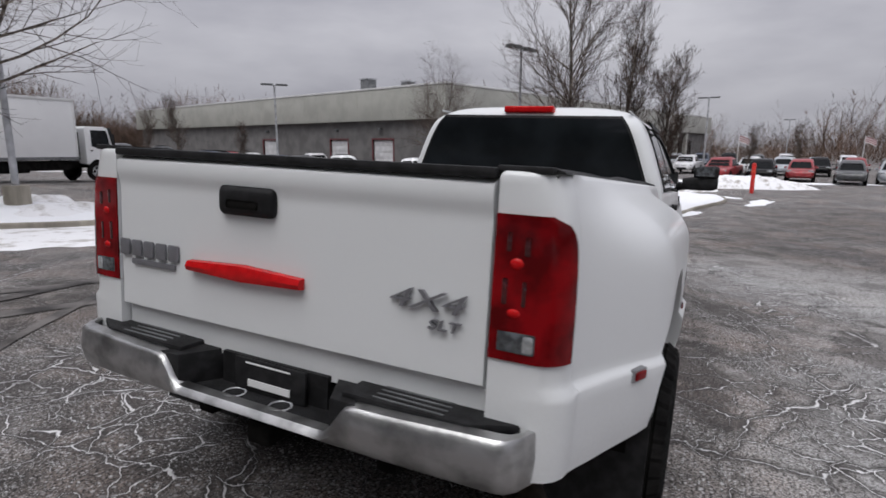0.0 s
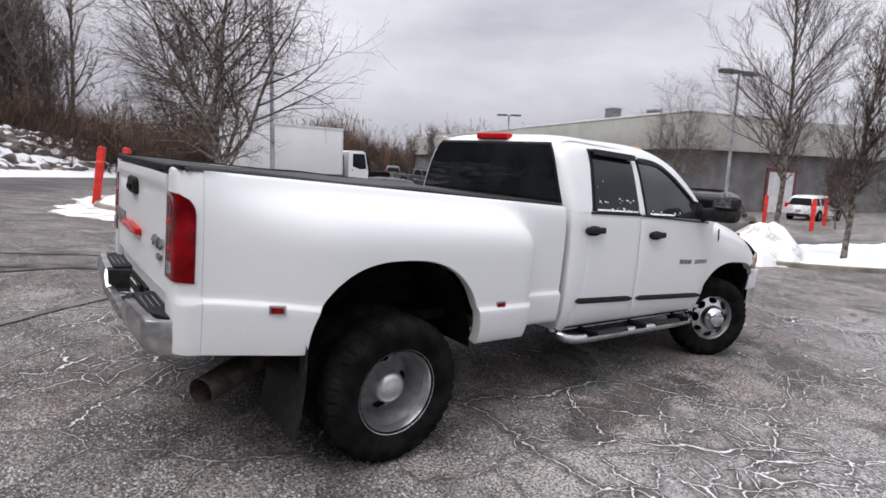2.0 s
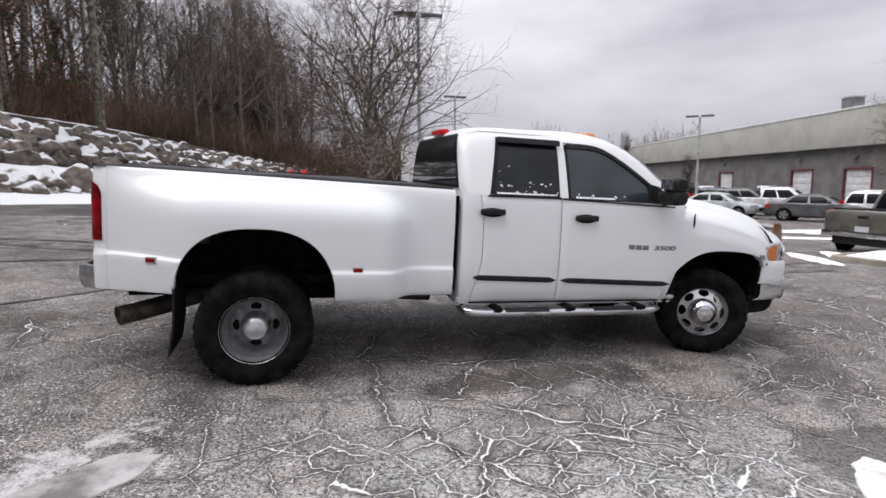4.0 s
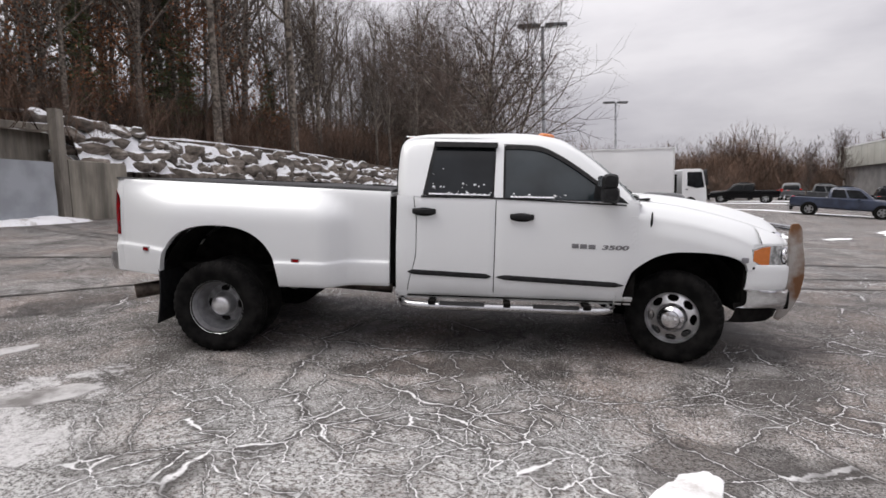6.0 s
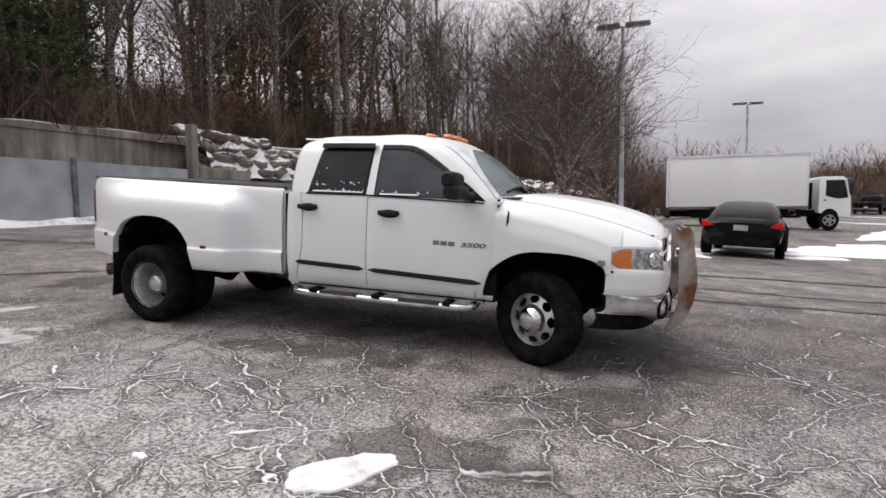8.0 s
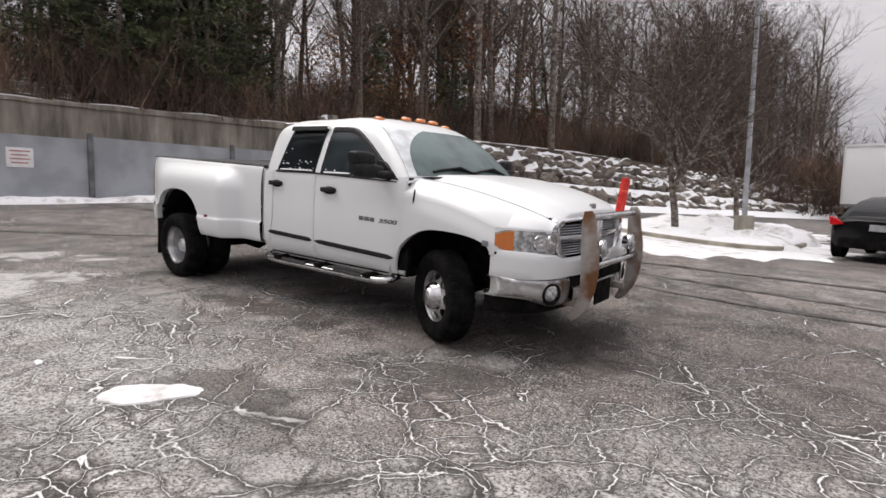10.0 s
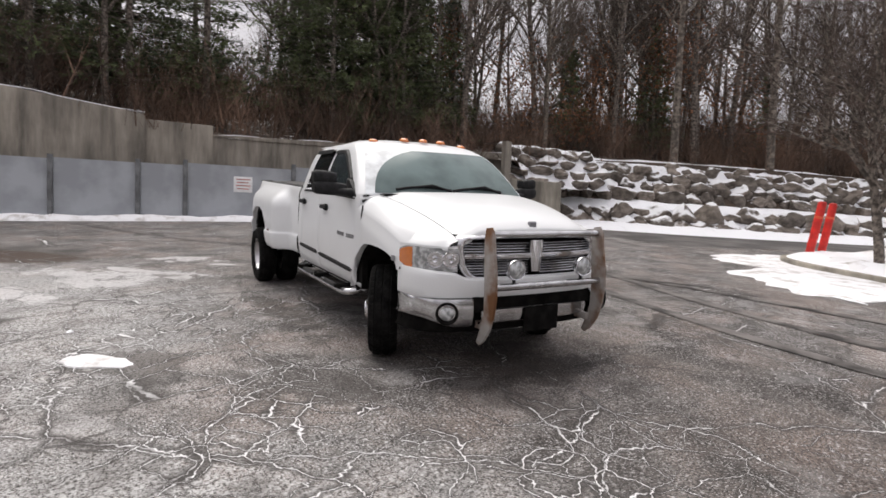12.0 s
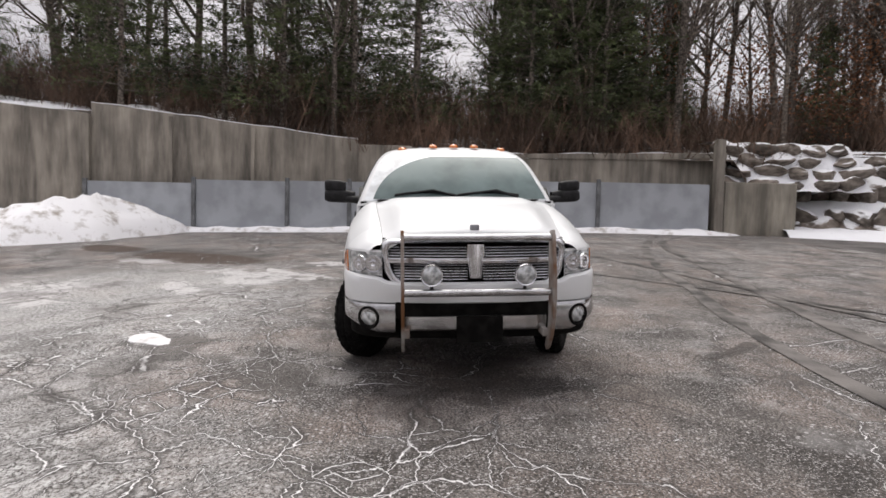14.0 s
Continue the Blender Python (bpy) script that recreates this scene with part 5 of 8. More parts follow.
# brush guard: two rusty plates joined by two tubes, with round spot lamps
guard = part("brush_guard", prism([(5.24, 1.235), (5.30, 1.245), (5.335, 1.20), (5.355, 1.05), (5.385, 0.90), (5.395, 0.75), (5.375, 0.60), (5.33, 0.47), (5.26, 0.37), (5.20, 0.325), (5.16, 0.34), (5.185, 0.40), (5.235, 0.49), (5.255, 0.60), (5.25, 0.75), (5.235, 0.95), (5.225, 1.15)], "y", -0.561, -0.537, 0.004), RUST, truck, "rusty steel brush guard with two chrome tubes", smooth=30)
part("guard_plate", prism([(5.24, 1.235), (5.30, 1.245), (5.335, 1.20), (5.355, 1.05), (5.385, 0.90), (5.395, 0.75), (5.375, 0.60), (5.33, 0.47), (5.26, 0.37), (5.20, 0.325), (5.16, 0.34), (5.185, 0.40), (5.235, 0.49), (5.255, 0.60), (5.25, 0.75), (5.235, 0.95), (5.225, 1.15)], "y", 0.537, 0.561, 0.004), RUST, guard)
for z, x in ((1.19, 5.285), (0.795, 5.325)):
    part("guard_tube", tube([(x, -0.54, z), (x + 0.01, 0, z), (x, 0.54, z)], 0.028, 16), WORN_CHROME, guard)
for sgn in (-1, 1):
    part("guard_bracket", box(5.05, 5.25, min(sgn * 0.50, sgn * 0.537), max(sgn * 0.50, sgn * 0.537), 0.44, 0.50, 0.006), RUST, guard)
    spot = part("spot_lamp", lathe([(0.0, -0.07), (0.05, -0.06), (0.078, -0.01), (0.082, 0.02), (0.078, 0.03), (0.070, 0.026)], 28, "x"), CHROME, guard, "round clear spot lamp", m=pose(5.33, sgn * 0.34, 0.925))
    part("spot_lens", lathe([(0.0, 0.040), (0.035, 0.036), (0.060, 0.028), (0.071, 0.022)], 28, "x"), LENS, spot)
    part("spot_mount", tube([(5.325, sgn * 0.34, 0.80), (5.32, sgn * 0.34, 0.86)], 0.014, 8), BLACK, guard)

# antenna mast
part("antenna", tube([(3.84, -1.0, 1.335), (3.835, -1.005, 1.24), (3.83, -1.01, 1.20)], [0.006, 0.012, 0.004], 8), BLACK, truck)


# ---- wheels ----
def tyre_profile(r, w, rim):
    """A tyre's section, from the inner bead over the tread to the outer bead."""
    h = w / 2
    return [(rim - 0.012, -h * 0.72), (rim + 0.012, -h * 0.86), (rim + 0.06, -h * 1.0), (r - 0.06, -h * 1.0), (r - 0.022, -h * 0.90), (r - 0.004, -h * 0.70), (r, -h * 0.4), (r, 0), (r, h * 0.4), (r - 0.004, h * 0.70), (r - 0.022, h * 0.90),
            (r - 0.06, h * 1.0), (rim + 0.06, h * 1.0), (rim + 0.012, h * 0.86), (rim - 0.012, h * 0.72)]


def tyre_mesh(r, w, rim, blocks=True):
    if not blocks:
        return lathe(tyre_profile(r, w, rim), 56)
    n, rows = 144, []
    prof = tyre_profile(r, w, rim)
    ribs = [-0.46, -0.40, -0.30, -0.27, -0.20, -0.12, -0.04, 0.0, 0.04, 0.12, 0.20, 0.27, 0.30, 0.40, 0.46]
    for i in range(n):
        a = 2 * math.pi * i / n
        row = [(q * math.cos(a), h, q * math.sin(a)) for q, h in prof[:4]]
        for k, y in enumerate(ribs):
            groove = abs(y) in (0.27, 0.0) or (i + 2 * k) % 4 == 0 or (abs(y) > 0.35 and (i + k) % 4 == 1)
            q = r - 0.030 * step(0.28, 0.47, abs(y)) - (0.011 if groove else 0.0)
            row.append((q * math.cos(a), y * w, q * math.sin(a)))
        row += [(q * math.cos(a), h, q * math.sin(a)) for q, h in prof[-4:]]
        rows.append(row)
    rows.append(rows[0])
    bm = grid(rows)
    bmesh.ops.remove_doubles(bm, verts=bm.verts, dist=1e-5)
    return bm


def slotted_disc(r_in, r_out, y_in, y_out, holes, hole_r, hole_a, hole_h, n=192):
    """A wheel disc with oval hand holes cut through it."""
    bm = bmesh.new()
    steps = 16
    vs = []
    for i in range(n):
        a = 2 * math.pi * i / n
        row = []
        for j in range(steps + 1):
            f = j / steps
            r = r_in + (r_out - r_in) * f
            row.append(bm.verts.new((r * math.cos(a), y_in + (y_out - y_in) * f, r * math.sin(a))))
        vs.append(row)
    for i in range(n):
        for j in range(steps):
            a = 2 * math.pi * (i + 0.5) / n
            r = r_in + (r_out - r_in) * (j + 0.5) / steps
            k = round(a / (2 * math.pi / holes))
            da = abs(a - k * 2 * math.pi / holes)
            if (da / hole_a) ** 2 + ((r - hole_r) / hole_h) ** 2 < 1:
                continue
            bm.faces.new((vs[i][j], vs[(i + 1) % n][j], vs[(i + 1) % n][j + 1], vs[i][j + 1]))
    return bm


def wheel(name, dished, m, parent, blocks=True):
    """Outer face towards +y. Front rims bulge outward, rear ones are deep dishes."""
    w = part(name, tyre_mesh(0.412, 0.245, 0.240, blocks), RUBBER, parent, "black all-terrain tyre on a dull alloy wheel", smooth=35, m=m)
    if dished:
        barrel = [(0.174, -0.10), (0.184, -0.06), (0.206, 0.0), (0.222, 0.045), (0.232, 0.072), (0.252, 0.098), (0.258, 0.090), (0.245, 0.075)]
    else:
        barrel = [(0.220, -0.10), (0.205, -0.02), (0.212, 0.05), (0.226, 0.080), (0.246, 0.097), (0.252, 0.089), (0.238, 0.075)]
    part("rim", lathe(barrel, 48), ALLOY, w)
    if dished:
        part("disc", slotted_disc(0.07, 0.180, -0.066, -0.098, 4, 0.140, 0.30, 0.024), DISC, w)
        part("rim_lip", lathe([(0.216, 0.030), (0.226, 0.066), (0.232, 0.084), (0.240, 0.097), (0.252, 0.103), (0.260, 0.097), (0.261, 0.088)], 56), LIP, w)
        part("hub_cap", lathe([(0.0, 0.048), (0.055, 0.044), (0.078, 0.032), (0.090, 0.008), (0.094, -0.045), (0.112, -0.078)], 32), LIP, w)
    else:
        part("disc", slotted_disc(0.10, 0.222, 0.098, 0.045, 8, 0.178, 0.27, 0.031), LIP, w)
        part("hub_cap", lathe([(0.0, 0.178), (0.05, 0.176), (0.072, 0.170), (0.082, 0.150), (0.104, 0.140), (0.118, 0.122), (0.124, 0.100), (0.134, 0.082)], 36), CHROME, w)
    part("brake_drum", lathe([(0.0, -0.108), (0.18, -0.108), (0.19, -0.120), (0.0, -0.120)], 28), UNDER, w)
    return w


R_SIDE = pose(0, 0, 0, 0, 0, 180)
wheel("front_wheel", False, pose(4.115, -0.885, 0.406, 0, 0, -26) @ R_SIDE, truck)
wheel("front_wheel", False, pose(4.115, 0.885, 0.406, 0, 0, -24), truck)
for sgn, turn in ((-1, R_SIDE), (1, Matrix.Identity(4))):
    wheel("rear_wheel", True, pose(0.045, sgn * 1.125, 0.406) @ turn, truck)
    wheel("inner_rear_wheel", True, pose(0.045, sgn * 0.80, 0.406) @ turn, truck, False)
    rows = [[(-0.50 + 0.02 * math.sin(3 * f) - 0.03 * f, sgn * y, 0.80 - 0.57 * f) for y in [0.70 + 0.49 * q / 8 for q in range(9)]] for f in [q / 8 for q in range(9)]]
    part("mud_flap", grid(rows, 0.012), BLACK, truck, "black rubber mud flap")

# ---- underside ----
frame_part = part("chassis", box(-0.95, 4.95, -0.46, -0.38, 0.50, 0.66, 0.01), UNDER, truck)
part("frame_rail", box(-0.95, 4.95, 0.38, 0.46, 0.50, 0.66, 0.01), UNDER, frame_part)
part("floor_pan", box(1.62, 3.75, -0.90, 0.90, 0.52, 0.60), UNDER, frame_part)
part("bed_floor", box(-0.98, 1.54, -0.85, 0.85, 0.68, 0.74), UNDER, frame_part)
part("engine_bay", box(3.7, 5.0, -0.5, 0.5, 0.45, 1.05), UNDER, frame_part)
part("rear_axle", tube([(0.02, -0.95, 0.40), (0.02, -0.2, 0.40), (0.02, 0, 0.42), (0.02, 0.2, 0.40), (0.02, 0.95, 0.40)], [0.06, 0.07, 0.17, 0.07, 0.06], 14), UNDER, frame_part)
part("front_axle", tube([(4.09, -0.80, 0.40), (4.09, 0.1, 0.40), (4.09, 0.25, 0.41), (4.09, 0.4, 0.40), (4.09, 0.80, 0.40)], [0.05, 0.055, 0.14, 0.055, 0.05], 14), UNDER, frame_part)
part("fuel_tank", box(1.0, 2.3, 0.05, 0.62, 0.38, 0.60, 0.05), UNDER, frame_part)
pts = spline2([(1.5, -0.45, 0.50), (0.7, -0.50, 0.56), (0.1, -0.50, 0.64), (-0.35, -0.58, 0.55), (-0.66, -0.77, 0.49), (-0.90, -0.92, 0.455)], 16)
bm = tube(pts, 0.070, 20, cap=False)
bmesh.ops.solidify(bm, geom=list(bm.faces), thickness=0.006)
part("exhaust_pipe", bm, EXHAUST, truck, "wide dull steel exhaust pipe turned out behind the wheel")
for sgn in (-1, 1):
    pts = spline2([(1.66, sgn * 0.86, 0.50), (1.69, sgn * 0.99, 0.462), (1.80, sgn * 1.03, 0.452), (2.6, sgn * 1.03, 0.450), (3.42, sgn * 1.03, 0.452), (3.53, sgn * 0.99, 0.462), (3.56, sgn * 0.86, 0.50)], 30)
    bar = part("step_bar", tube(pts, 0.037, 14), WORN_CHROME, truck, "chrome tubular step bar with black tread pads")
    for x0, x1 in ((2.02, 2.42), (2.85, 3.25)):
        rows = [[(x0 + (x1 - x0) * q / 10, sgn * (1.03 + 0.045 * math.sin(a)), 0.452 + 0.043 * math.cos(a)) for a in [-1.2 + 2.4 * p / 8 for p in range(9)]] for q in range(11)]
        part("tread_pad", grid(rows, 0.006), BLACK, bar)
    for x in (1.95, 2.62, 3.32):
        part("step_bracket", box(x - 0.03, x + 0.03, min(sgn * 0.55, sgn * 1.09), max(sgn * 0.55, sgn * 1.02), 0.475, 0.51, 0.005), UNDER, bar)

# snow lying on sills and the cover's front edge
for x0, x1, y, z in ((1.90, 2.44, -0.984, 1.444), (2.62, 3.0, -0.990, 1.434)):
    rows = [[(x0 + (x1 - x0) * q / 24, y + dy, z + dz * (0.35 + 0.65 * abs(math.sin(q * 1.7 + x0)))) for dy, dz in ((-0.008, 0.0), (-0.003, 0.016), (0.012, 0.02), (0.016, 0.0))] for q in range(25)]
    part("snow_on_sill", grid(rows), SNOW, cab, "thin line of snow on the window sill")


rnd = random.Random(4)
for x0, x1, z0, z1, count in ((1.90, 2.45, 1.45, 1.56, 26), (1.93, 2.02, 1.50, 1.80, 8), (2.62, 3.10, 1.425, 1.47, 10)):
    bm = bmesh.new()
    for _ in range(count):
        z = z0 + (z1 - z0) * rnd.random() ** 2.2
        r = rnd.uniform(0.003, 0.009)
        bmesh.ops.create_icosphere(bm, subdivisions=1, radius=r, matrix=Matrix.Translation((rnd.uniform(x0, x1), -(level(z)[2] + 0.017), z)) @ Matrix.Diagonal((rnd.uniform(1, 2), 0.5, 1, 1)))
    part("snow_flecks", bm, SNOW, cab, "flecks of snow stuck to the window")


# ---- concrete wall, steel gates ----
def wall_x(y):
    """The line of the gates and the wall behind them."""
    return -12.9 + 0.085 * y


def wall_piece(name, y0, y1, top0, top1, thick=0.35, back=0.9):
    """A length of retaining wall with a sloping top."""
    bm = bmesh.new()
    n = max(2, int((y1 - y0) / 1.2))
    rows = []
    for i in range(n + 1):
        y = y0 + (y1 - y0) * i / n
        x, g, t = wall_x(y) - back, ground_z(wall_x(y), y), top0 + (top1 - top0) * i / n
        rows.append([(x, y, g - 0.3), (x, y, t - 0.02), (x - 0.02, y, t), (x - thick + 0.02, y, t), (x - thick, y, t - 0.02), (x - thick, y, g - 0.3)])
    bm = capped(rows)
    return tagged(part(name, bm, CONCRETE, smooth=30), "rain-streaked grey concrete retaining wall", "wall", kind="structure")


wall_piece("wall_west_low", -0.25, 12.85, 3.90, 4.24)
wall_piece("wall_west_mid", -2.5, -0.25, 4.24, 4.22, back=0.82)
wall_piece("wall_west_high", -13.6, -2.5, 5.72, 4.42, back=0.75)
wall_piece("wall_west_end", -26, -13.6, 6.45, 5.22, back=0.55)
for y0, y1, z, zz in ((-0.25, 12.8, 3.88, 4.22), (-26, -13.65, 6.42, 5.20)):
    rows = [[(wall_x(y) - 0.92 - 0.3 * q, y, z + (zz - z) * (y - y0) / (y1 - y0) + 0.03 + 0.04 * math.sin(2.1 * y + q)) for q in (0, 0.3, 0.7, 1.0)] for y in [y0 + (y1 - y0) * i / 30 for i in range(31)]]
    tagged(part("snow_on_wall", grid(rows, 0.03), SNOW), "thin snow cap on the concrete wall", "snow", kind="structure")
rows = [[(wall_x(y) - 0.76 - 0.34 * q, y, 4.42 + (5.72 - 4.42) * (-2.5 - y) / 11.1 + 0.02 + 0.05 * max(0, math.sin(1.9 * y + q))) for q in (0, 0.3, 0.7, 1.0)] for y in [-13.6 + 11.1 * i / 30 for i in range(31)]]
tagged(part("snow_on_wall", grid(rows, 0.03), SNOW), "thin snow cap on the sloping concrete wall", "snow", kind="structure")
rows = []
for i in range(49):
    y = -27 + 23.5 * i / 48
    top = 5.16 + 0.099 * (-13.6 - y) if y < -13.6 else 4.40 + 0.117 * (-2.5 - y)
    much = 1 - 0.9 * step(-14.5, -8.0, y)
    rows.append([(wall_x(y) - 1.12 - d, y, top - 0.03 + h * much + 0.14 * min(d, 1) * noise.noise((y * 0.6, d, 4))) for d, h in ((0.0, 0.0), (0.5, 0.13), (1.4, 0.40), (2.6, 0.72), (4.2, 1.02), (6.0, 1.2))])
tagged(part("snow_slope", grid(rows), SNOW), "snowy slope rising behind the concrete wall", "snow", kind="structure")
# joints in the concrete
for y in (-23, -19.5, -16.5, -10.2, -6.8):
    tagged(part("trim", box(wall_x(y) - 0.60, wall_x(y) - 0.535, y - 0.07, y + 0.07, 0.8, 5.1 if y < -13 else 4.35 + (-3.4 - y) * 0.12), CONCRETE), "shallow rib on the concrete wall", "wall rib", kind="structure")
end_post = thing("concrete_post", "tall square concrete post at the end of the wall", "post", pose(wall_x(12.1), 12.1, 0))
part("shaft", box(-0.30, 0.02, -0.17, 0.18, 0.4, 4.66, 0.02), CONCRETE, end_post)
stub = thing("concrete_block_wall", "short weathered concrete wall beside the boulders", "wall", kind="structure")
rows = []
for i in range(9):
    y = 12.32 + 2.95 * i / 8
    x = wall_x(y) - 0.15 * i / 8
    g = ground_z(x, y)
    rows.append([(x, y, g - 0.2), (x, y, g + 2.10), (x - 0.03, y, g + 2.13), (x - 0.37, y, g + 2.13), (x - 0.4, y, g + 2.10), (x - 0.4, y, g - 0.2)])
part("wall_body", capped(rows), FOOTING, stub, smooth=30)


def gate_panel(width, height):
    """A sheet-steel panel with a folded edge."""
    rows = []
    for i in range(9):
        y = width * i / 8
        rows.append([(0.012 * math.sin(i * 1.3), y, 0.06), (0.02 * math.sin(i * 0.8 + 1), y, height * 0.35), (0.015 * math.sin(i * 1.1 + 2), y, height * 0.7), (0.006, y, height)])
    return grid(rows, 0.03)


POSTS = [-13.4, -9.0, -5.22, -2.72, -1.24, 2.52, 7.25, 11.75]
HEIGHTS = [1.96, 2.02, 2.0, 1.98, 1.98, 1.99, 2.02]
for k, (a, b, h) in enumerate(zip(POSTS, POSTS[1:], HEIGHTS)):
    xa, xb = wall_x(a), wall_x(b)
    turn = math.degrees(math.atan2(xa - xb, b - a))
    z = max(ground_z(xa, a), ground_z(xb, b)) - 0.03
    fence = thing("steel_gate", "grey painted sheet-steel gate panel with a dirty lower edge", "gate", pose(xa, a, z, 0, 0, turn), "gate panels along the wall")
    part("sheet", gate_panel(math.hypot(b - a, xb - xa) - 0.16, h), PANEL, fence, m=pose(0, 0.08, 0))
    part("hinge_post", box(0.0, 0.13, -0.075, 0.075, 0.0, h + 0.10, 0.01), POST, fence, "dark grey square hinge post")
    part("rail", box(-0.07, -0.015, 0.08, b - a - 0.1, 0.25, 0.33), POST, fence)
    if k == 4:
        board = part("sign_board", box(0.035, 0.045, 1.62, 2.28, 1.02, 1.60, 0.004), SIGN, fence, "white sign with rows of red lettering")
        for q in range(4):
            part("sign_lettering", box(0.045, 0.048, 1.70 + 0.03 * (q % 2), 2.20 - 0.05 * (q % 2), 1.475 - 0.115 * q, 1.515 - 0.115 * q), FADED_RED, board)


# ---- snow ----
def blob(cx, cy, rx, ry, h, seed, turn=0.0, n=40, rings=9, rough=0.25, base=None):
    """A lumpy heap with an uneven outline, sitting on the lot."""
    rnd = random.Random(seed)
    ph = [rnd.uniform(0, 6.28) for _ in range(6)]
    ct, st = math.cos(radians(turn)), math.sin(radians(turn))
    rows = []
    for j in range(rings + 1):
        f = j / rings
        row = []
        for i in range(n):
            a = 2 * math.pi * i / n
            k = 1 + rough * (0.5 * math.sin(2 * a + ph[0]) + 0.35 * math.sin(3 * a + ph[1]) + 0.25 * math.sin(5 * a + ph[2]) + 0.18 * math.sin(9 * a + ph[3]) + 0.12 * math.sin(14 * a + ph[4]))
            u, v = rx * f * k * math.cos(a), ry * f * k * math.sin(a)
            x, y = cx + u * ct - v * st, cy + u * st + v * ct
            lump = noise.noise((x * 1.4, y * 1.4, seed)) * 0.35 + noise.noise((x * 4, y * 4, seed)) * 0.14
            z = (base(x, y) if base else ground_z(x, y)) + h * max(0.0, (1 - f ** 2.2)) * (1 + lump) - (0.03 if j == rings else -0.004)
            row.append((x, y, z))
        rows.append(row)
    bm = grid(rows[1:], close=True)
    top = bm.verts.new(rows[0][0])
    bm.verts.ensure_lookup_table()
    for i in range(n):
        bm.faces.new((top, bm.verts[i], bm.verts[(i + 1) % n]))
    return bm


def flat_shape(outline, h, n=120, seed=1, edge=0.0, ragged=0.0):
    """A raised snowy area with a drawn plan."""
    pts = spline2(outline + [outline[0]], n + 1)[:-1]
    cx, cy = sum(p[0] for p in pts) / n, sum(p[1] for p in pts) / n
    tear = [1 + ragged * (noise.noise((p[0] * 0.7, p[1] * 0.7, seed)) + 0.7 * noise.noise((p[0] * 2.3, p[1] * 2.3, seed))) for p in pts]
    pts = [(cx + (x - cx) * q, cy + (y - cy) * q) for (x, y), q in zip(pts, tear)]
    rows = []
    for f in [1.0, 0.985, 0.93, 0.8, 0.6, 0.4, 0.2, 0.05]:
        row = []
        for x, y in pts:
            px, py = cx + (x - cx) * f, cy + (y - cy) * f
            w = min(1.0, h / 0.1) * (0.10 * noise.noise((px * 0.9, py * 0.9, seed)) + 0.05 * noise.noise((px * 3, py * 3, seed)))
            z = ground_z(px, py) + (h * step(1.0, 0.86, f) + (edge + w * step(1.0, 0.9, f)) - (0.04 if f == 1.0 else 0))
            row.append((px, py, max(z, ground_z(px, py) - 0.04)))
        rows.append(row)
    bm = grid(rows, close=True)
    bm.faces.new([v for v in bm.verts][-n:])
    return bm


ISLAND_A = [(0.0, 13.6), (0.4, 12.3), (1.4, 11.2), (2.8, 10.4), (4.4, 9.8), (5.5, 10.1), (5.9, 11.6), (6.0, 14.0), (5.6, 17.6), (4.0, 19.6), (1.8, 19.4), (0.5, 16.5)]
SPILL = [(-0.8, 11.4), (-0.1, 10.3), (1.2, 9.1), (2.7, 7.5), (3.9, 6.8), (5.0, 7.0), (5.6, 8.4), (6.6, 9.8), (6.6, 13.0), (6.3, 17.0), (4.2, 20.4), (1.4, 20.2), (-0.2, 16.5), (-0.9, 13.4)]
ISLAND_B = [(12.5, 4.6), (13.2, 2.9), (14.6, 1.4), (17.5, -0.2), (21.5, -1.0), (26.0, -2.0), (28.5, -1.6), (28.8, 0.8), (25.0, 2.4), (20.5, 3.2), (16.5, 4.2), (13.8, 5.0)]


def kerb(outline, name, label):
    pts = spline2(outline + [outline[0]], 161)[:-1]
    cx, cy = sum(p[0] for p in pts) / 160, sum(p[1] for p in pts) / 160
    rows = []
    for x, y in pts + pts[:1]:
        d = Vector((cx - x, cy - y)).normalized()
        g = ground_z(x, y)
        rows.append([(x, y, g - 0.05), (x, y, g + 0.11), (x + d.x * 0.02, y + d.y * 0.02, g + 0.13), (x + d.x * 0.15, y + d.y * 0.15, g + 0.13), (x + d.x * 0.15, y + d.y * 0.15, g - 0.05)])
    return tagged(part(name, grid(rows), FOOTING, smooth=30), label, "kerb", kind="structure")


for outline, nm in ((ISLAND_A, "kerb_island"), (ISLAND_B, "kerb_island_far")):
    kerb(outline, nm, "pale concrete kerb half buried in snow")
    cx, cy = sum(p[0] for p in outline) / len(outline), sum(p[1] for p in outline) / len(outline)
    inner = [(cx + (x - cx) * 0.975, cy + (y - cy) * 0.975) for x, y in outline]
    tagged(part("snow_bank", flat_shape(inner, 0.16, edge=0.13, seed=3), SNOW), "white snow covering a planted island", "snow", kind="structure")
    if outline is ISLAND_A:
        tagged(part("snow_spill", flat_shape(SPILL, 0.015, n=260, edge=0.012, seed=8, ragged=0.16), OLD_SNOW), "thin trampled snow round the kerb", "snow", kind="structure")
    for k, (x, y) in enumerate(spline2(outline, 5) if outline is ISLAND_B else []):
        tagged(part("snow_strip", blob(x + (x - cx) * 0.05, y + (y - cy) * 0.05, 1.1, 0.30, 0.06, 20 + k, turn=math.degrees(math.atan2(y - cy, x - cx)) + 90), SNOW), "strip of snow spilling over the kerb", "snow", kind="structure")

